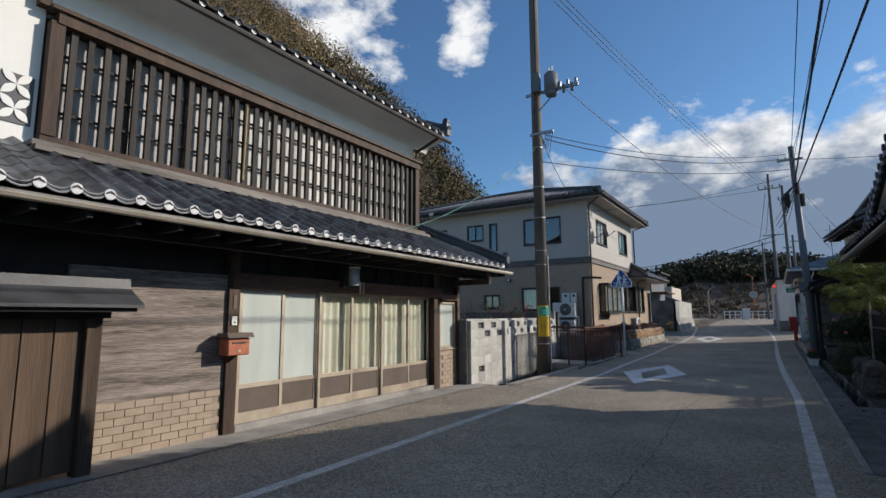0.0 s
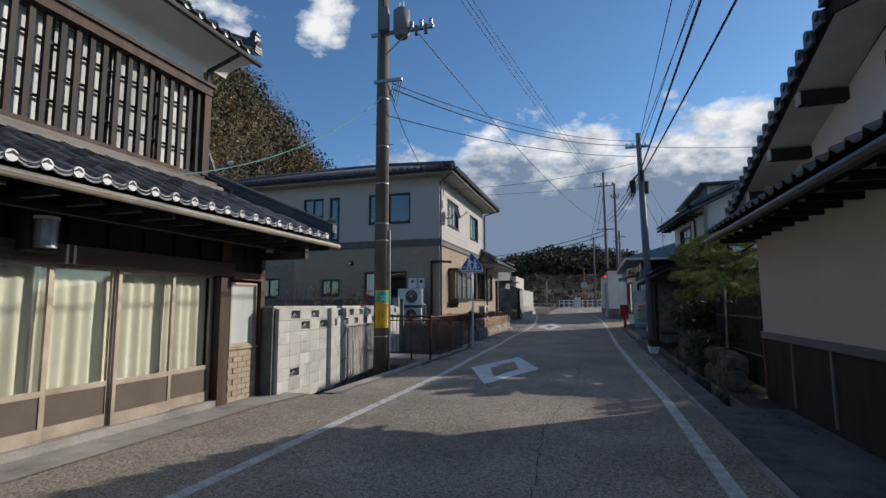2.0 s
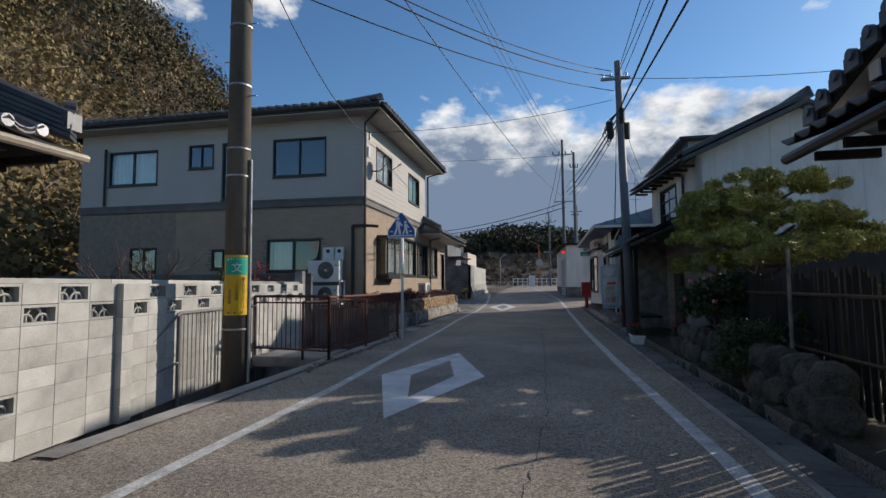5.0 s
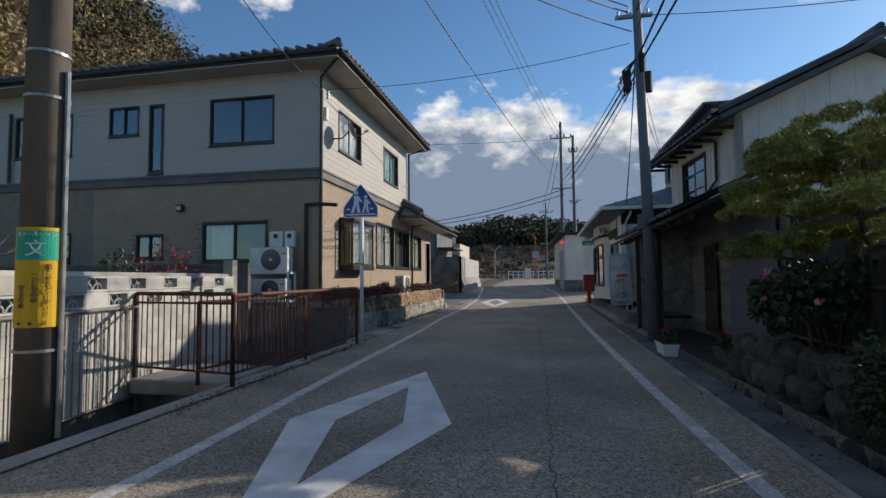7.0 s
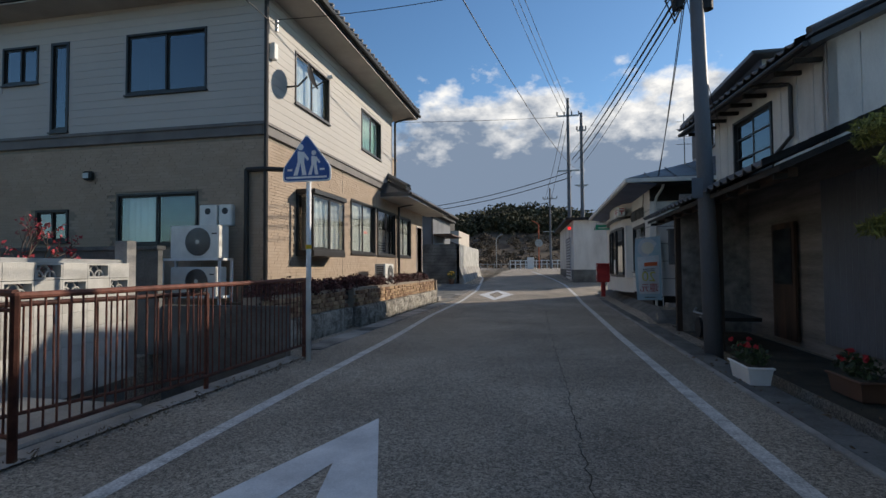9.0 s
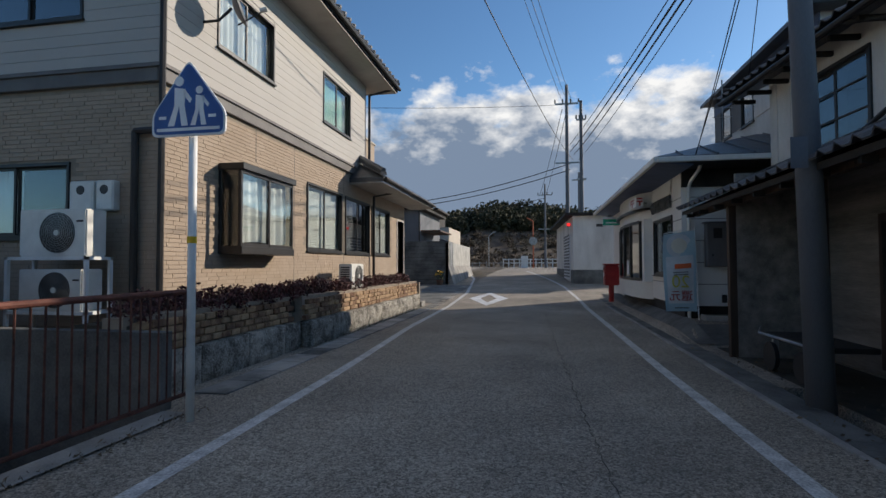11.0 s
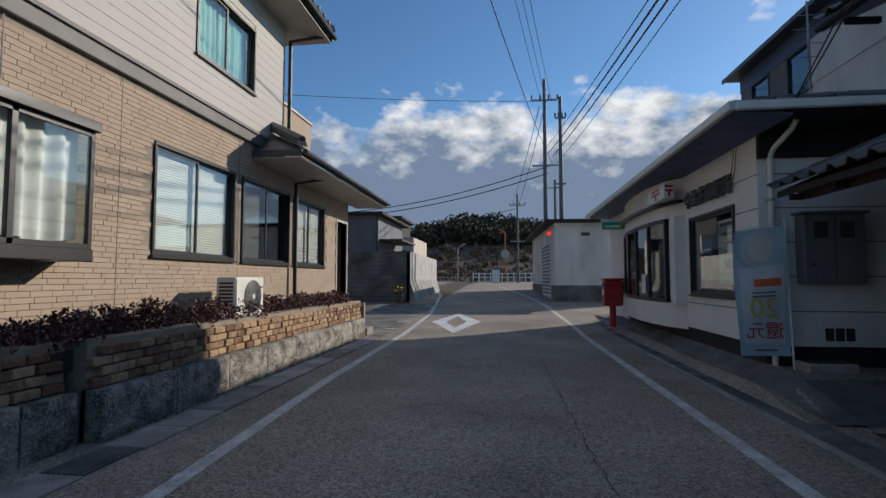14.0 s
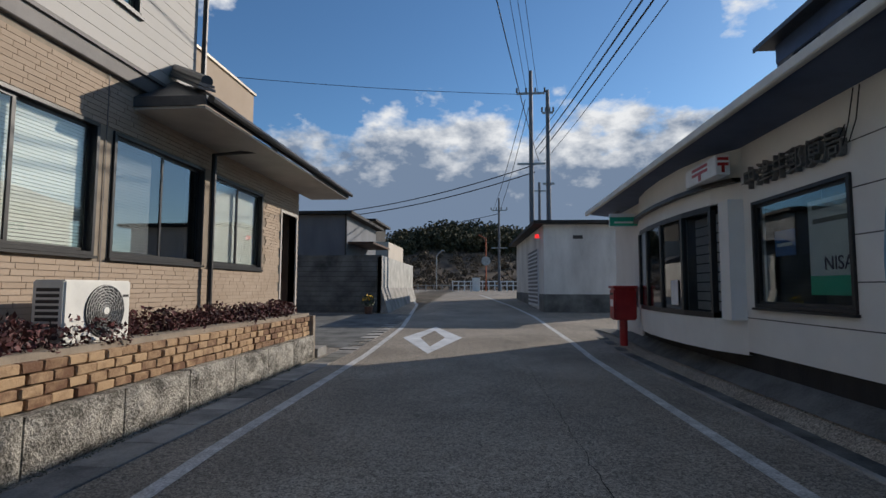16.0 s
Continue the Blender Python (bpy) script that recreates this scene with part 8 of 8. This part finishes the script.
for i in range(45):
    bm = bmesh.new()
    bmesh.ops.create_icosphere(bm, subdivisions=2, radius=1)
    r = random.uniform(0.14, 0.22)
    for v in bm.verts:
        v.co = Vector([math.copysign(abs(c) ** 0.75, c) for c in v.co]) * (1 + random.uniform(-0.1, 0.1))
    bmesh.ops.transform(bm, matrix=Matrix.Translation((1.56 + 0.05 * (i % 3) + random.uniform(-0.05, 0.05), 12.7 + (i // 3) * 0.36 + 0.12 * (i % 3), (-0.14, 0.16, 0.44)[i % 3])) @ Matrix.Rotation(random.uniform(-0.5, 0.5), 4, "X") @ Matrix.Diagonal((r, r * 1.15, r * 1.0, 1)), verts=bm.verts)
    part("stone", bm, "fieldstone", t)
for x, y, pot, f in ((1.02, 19.7, "white_paint", "redflower"), (1.76, 19.1, "clay", "redflower"), (1.85, 18.3, "clay", "pink")):
    t = thing("flower_pot", (x, y, 0.018), "trough flower pot with small bright flowers", "flower pot", "flower pots")
    v, fc = boxes((x - 0.1, y - 0.26, 0.018, x + 0.1, y + 0.26, 0.2))
    v = [(x + (a - x) * (1.25 if c > 0.1 else 1), y + (b - y) * (1.12 if c > 0.1 else 1), c) for a, b, c in v]
    p = part("pot", (v, fc), pot, t)
    part("rim", bevelled([(x - 0.14, y - 0.31, 0.19, x + 0.14, y + 0.31, 0.215)], 0.008), pot, p)
    part("soil", boxes((x - 0.12, y - 0.28, 0.215, x + 0.12, y + 0.28, 0.22)), "soil", p)
    part("plant", leaves([((x, y + d, 0.32), (0.14, 0.16, 0.12), 90) for d in (-0.15, 0, 0.15)], 0.03, int(y * 10)), "bush", t)
    for k in range(7):
        c = (x + random.uniform(-0.12, 0.12), y + random.uniform(-0.26, 0.26), 0.42 + random.uniform(-0.06, 0.05))
        part("flower", leaves([(c, (0.02, 0.02, 0.015), 14)], 0.022, int(y * 10) + k), f, t)
t = thing("hand_cart", (1.75, 22.8, 0), "dark hand cart under the lean-to", "cart")
part("bed", bevelled([(1.5, 22.2, 0.42, 2.1, 23.6, 0.48)], 0.01), "kuro", t)
part("frame", tube([(1.5, 22.1, 0.45), (1.5, 23.7, 0.45), (1.6, 23.9, 0.5)], 0.02, 6), "steel", t)
for y in (22.5, 23.3):
    part("wheel", disc_ring((1.48, y, 0.2), (1, 0, 0), 0.18, 0.05, 16), "cable", t)
    part("axle_bracket", boxes((1.5, y - 0.03, 0.2, 1.56, y + 0.03, 0.42)), "steel", t)
# bare plum tree and red-leaved shrub behind the block wall
t = thing("bare_plum_tree", (-7.4, 14.6, 0), "bare pruned plum tree with knobbly twigs", "tree")
branchy(t, (-7.4, 14.6, 0.9), 1.3, 1.4, 3)
part("trunk", tube([(-7.4, 14.6, 0), (-7.4, 14.6, 0.95)], 0.08, 8, 0.06), "twig", t)
t = thing("red_leaved_shrub", (-8.3, 19.2, 0), "bare shrub with a few red leaves", "shrub")
tips = branchy(t, (-8.3, 19.2, 1.0), 1.0, 1.2, 9, 6)
part("trunk", tube([(-8.3, 19.2, 0), (-8.3, 19.2, 1.05)], 0.05, 8, 0.04), "twig", t)
part("leaves", leaves([(tuple(p), (0.08, 0.08, 0.06), 4) for p in tips], 0.03, 70), "berry", t)
t = thing("green_shrub", (-7.6, 17.4, 0), "small green shrub behind the wall", "shrub")
branchy(t, (-7.6, 17.4, 0.8), 0.8, 0.8, 12, 5)
part("leaves", leaves([((-7.6, 17.4, 1.55), (0.3, 0.3, 0.3), 260)], 0.03, 71), "bush", t)
t = thing("flower_pot", (-6.6, 42.6, 0.3), "yellow flowers in a pot by the wall", "flower pot", "flower pots")
part("pot", tube([(-6.6, 42.6, 0.3), (-6.6, 42.6, 0.6)], 0.13, 10, 0.17), "clay", t)
part("plant", leaves([((-6.6, 42.6, 0.85), (0.3, 0.3, 0.25), 120)], 0.05, 80), "bush", t)
part("flowers", leaves([((-6.6, 42.5, 0.95), (0.25, 0.2, 0.15), 30)], 0.05, 81), "yellow", t)


g = thing("weeds", (-4.65, 17.5, 0), "thin dry weeds along the channel kerb", "weeds", kind="stuff")
part("blades", leaves([((-4.68 + random.uniform(-0.12, 0.1), 15.0 + i * 0.07, 0.02), (0.06, 0.06, 0.035), 10) for i in range(78)], 0.022, 90, thin=0.2), "scrub", g)
g = thing("fallen_leaves", (1.3, 15, 0), "scattered dry leaves in the roadside gutter", "leaves", kind="stuff")
part("litter", leaves([((random.uniform(0.85, 1.9), random.uniform(9, 25), 0.03), (0.2, 0.2, 0.01), 3) for i in range(140)], 0.022, 91, flat=0.9), "scrub", g)
w = thing("planter_weeds", (-5.22, 28, 0), "thin green weeds at the planter foot", "weeds", kind="stuff")
part("blades", leaves([((-5.2 + random.uniform(-0.03, 0.05), 24.2 + i * 0.12, 0.02), (0.04, 0.05, 0.03), 9) for i in range(68)], 0.018, 92, thin=0.2), "bush", w)


# ---- hills ----
def hill_z(x, y):
    """The wooded hill behind the houses."""
    ridge = interp(-x, [(14, 0.0), (22, 3), (30, 13), (35, 20), (42, 28), (54, 40), (75, 58), (95, 68), (140, 80)])
    return ridge * interp(y, [(-20, 0.0), (5, 0.15), (25, 0.7), (42, 0.97), (54, 1.0), (64, 0.7), (75, 0.42), (90, 0.12), (110, 0)])


def far_z(x, y):
    return interp(y, [(84, 1.0), (100, 2.0), (125, 9), (150, 14)]) * interp(x, [(-75, 0.7), (-40, 0.62), (-24, 0.72), (-14, 0.95), (-4, 0.92), (8, 0.8), (40, 0.7), (120, 0.8)])


def slope_mesh(name, fn, xs, ys, mat, label):
    v = [(x, y, fn(x, y) + random.uniform(-0.2, 0.2)) for y in ys for x in xs]
    w = len(xs)
    f = [(j * w + i, j * w + i + 1, (j + 1) * w + i + 1, (j + 1) * w + i) for j in range(len(ys) - 1) for i in range(w - 1)]
    tagged(part(name, (v, f), mat, smooth=True), label, "hill", kind="structure")


def woodland(name, fn, n, xr, yr, size, leaf, mat, label, seed, per=34, tall=1.5, test=None, thin=0.55):
    rng = np.random.default_rng(seed)
    spots = []
    for _ in range(n):
        x, y = rng.uniform(*xr), rng.uniform(*yr)
        if test and not test(x, y):
            continue
        z = fn(x, y)
        s = size * rng.uniform(0.6, 1.4)
        spots.append(((x, y, z + s * tall * 0.7), (s, s, s * tall), per))
    tagged(part(name, leaves(spots, leaf, seed, thin=thin), mat), label, "trees", kind="stuff")


slope_mesh("hill_slope", hill_z, np.linspace(-140, -14, 40), np.linspace(-20, 140, 45), "woods", "wooded hillside behind the houses")
woodland("hill_trees", hill_z, 2400, (-84, -19), (15, 92), 1.4, 0.17, "woods", "dense autumn woodland with brown and green crowns", 31, 110, test=lambda x, y: hill_z(x, y) > 0.8)
woodland("hill_bare_trees", hill_z, 1500, (-84, -19), (15, 90), 1.7, 0.42, "bare", "leafless pale brown trees on the hillside", 35, 110, 1.6, test=lambda x, y: hill_z(x, y) > 2, thin=0.05)
woodland("hill_evergreens", hill_z, 200, (-45, -24), (36, 66), 1.7, 0.2, "conifers", "dark evergreen crowns among the autumn trees", 32, 170)
slope_mesh("far_slope", far_z, np.linspace(-140, 160, 60), np.linspace(84, 150, 20), "scrub", "brown scrubby bank beyond the bridge")
woodland("far_woods", far_z, 520, (-26, 60), (126, 150), 2.0, 0.4, "conifers", "dark far woodland on the hilltop", 33, 130, 1.3)
woodland("far_scrub", far_z, 700, (-60, 60), (86, 122), 0.9, 0.22, "scrub", "bare brown scrub on the far bank", 34, 60, 0.8)
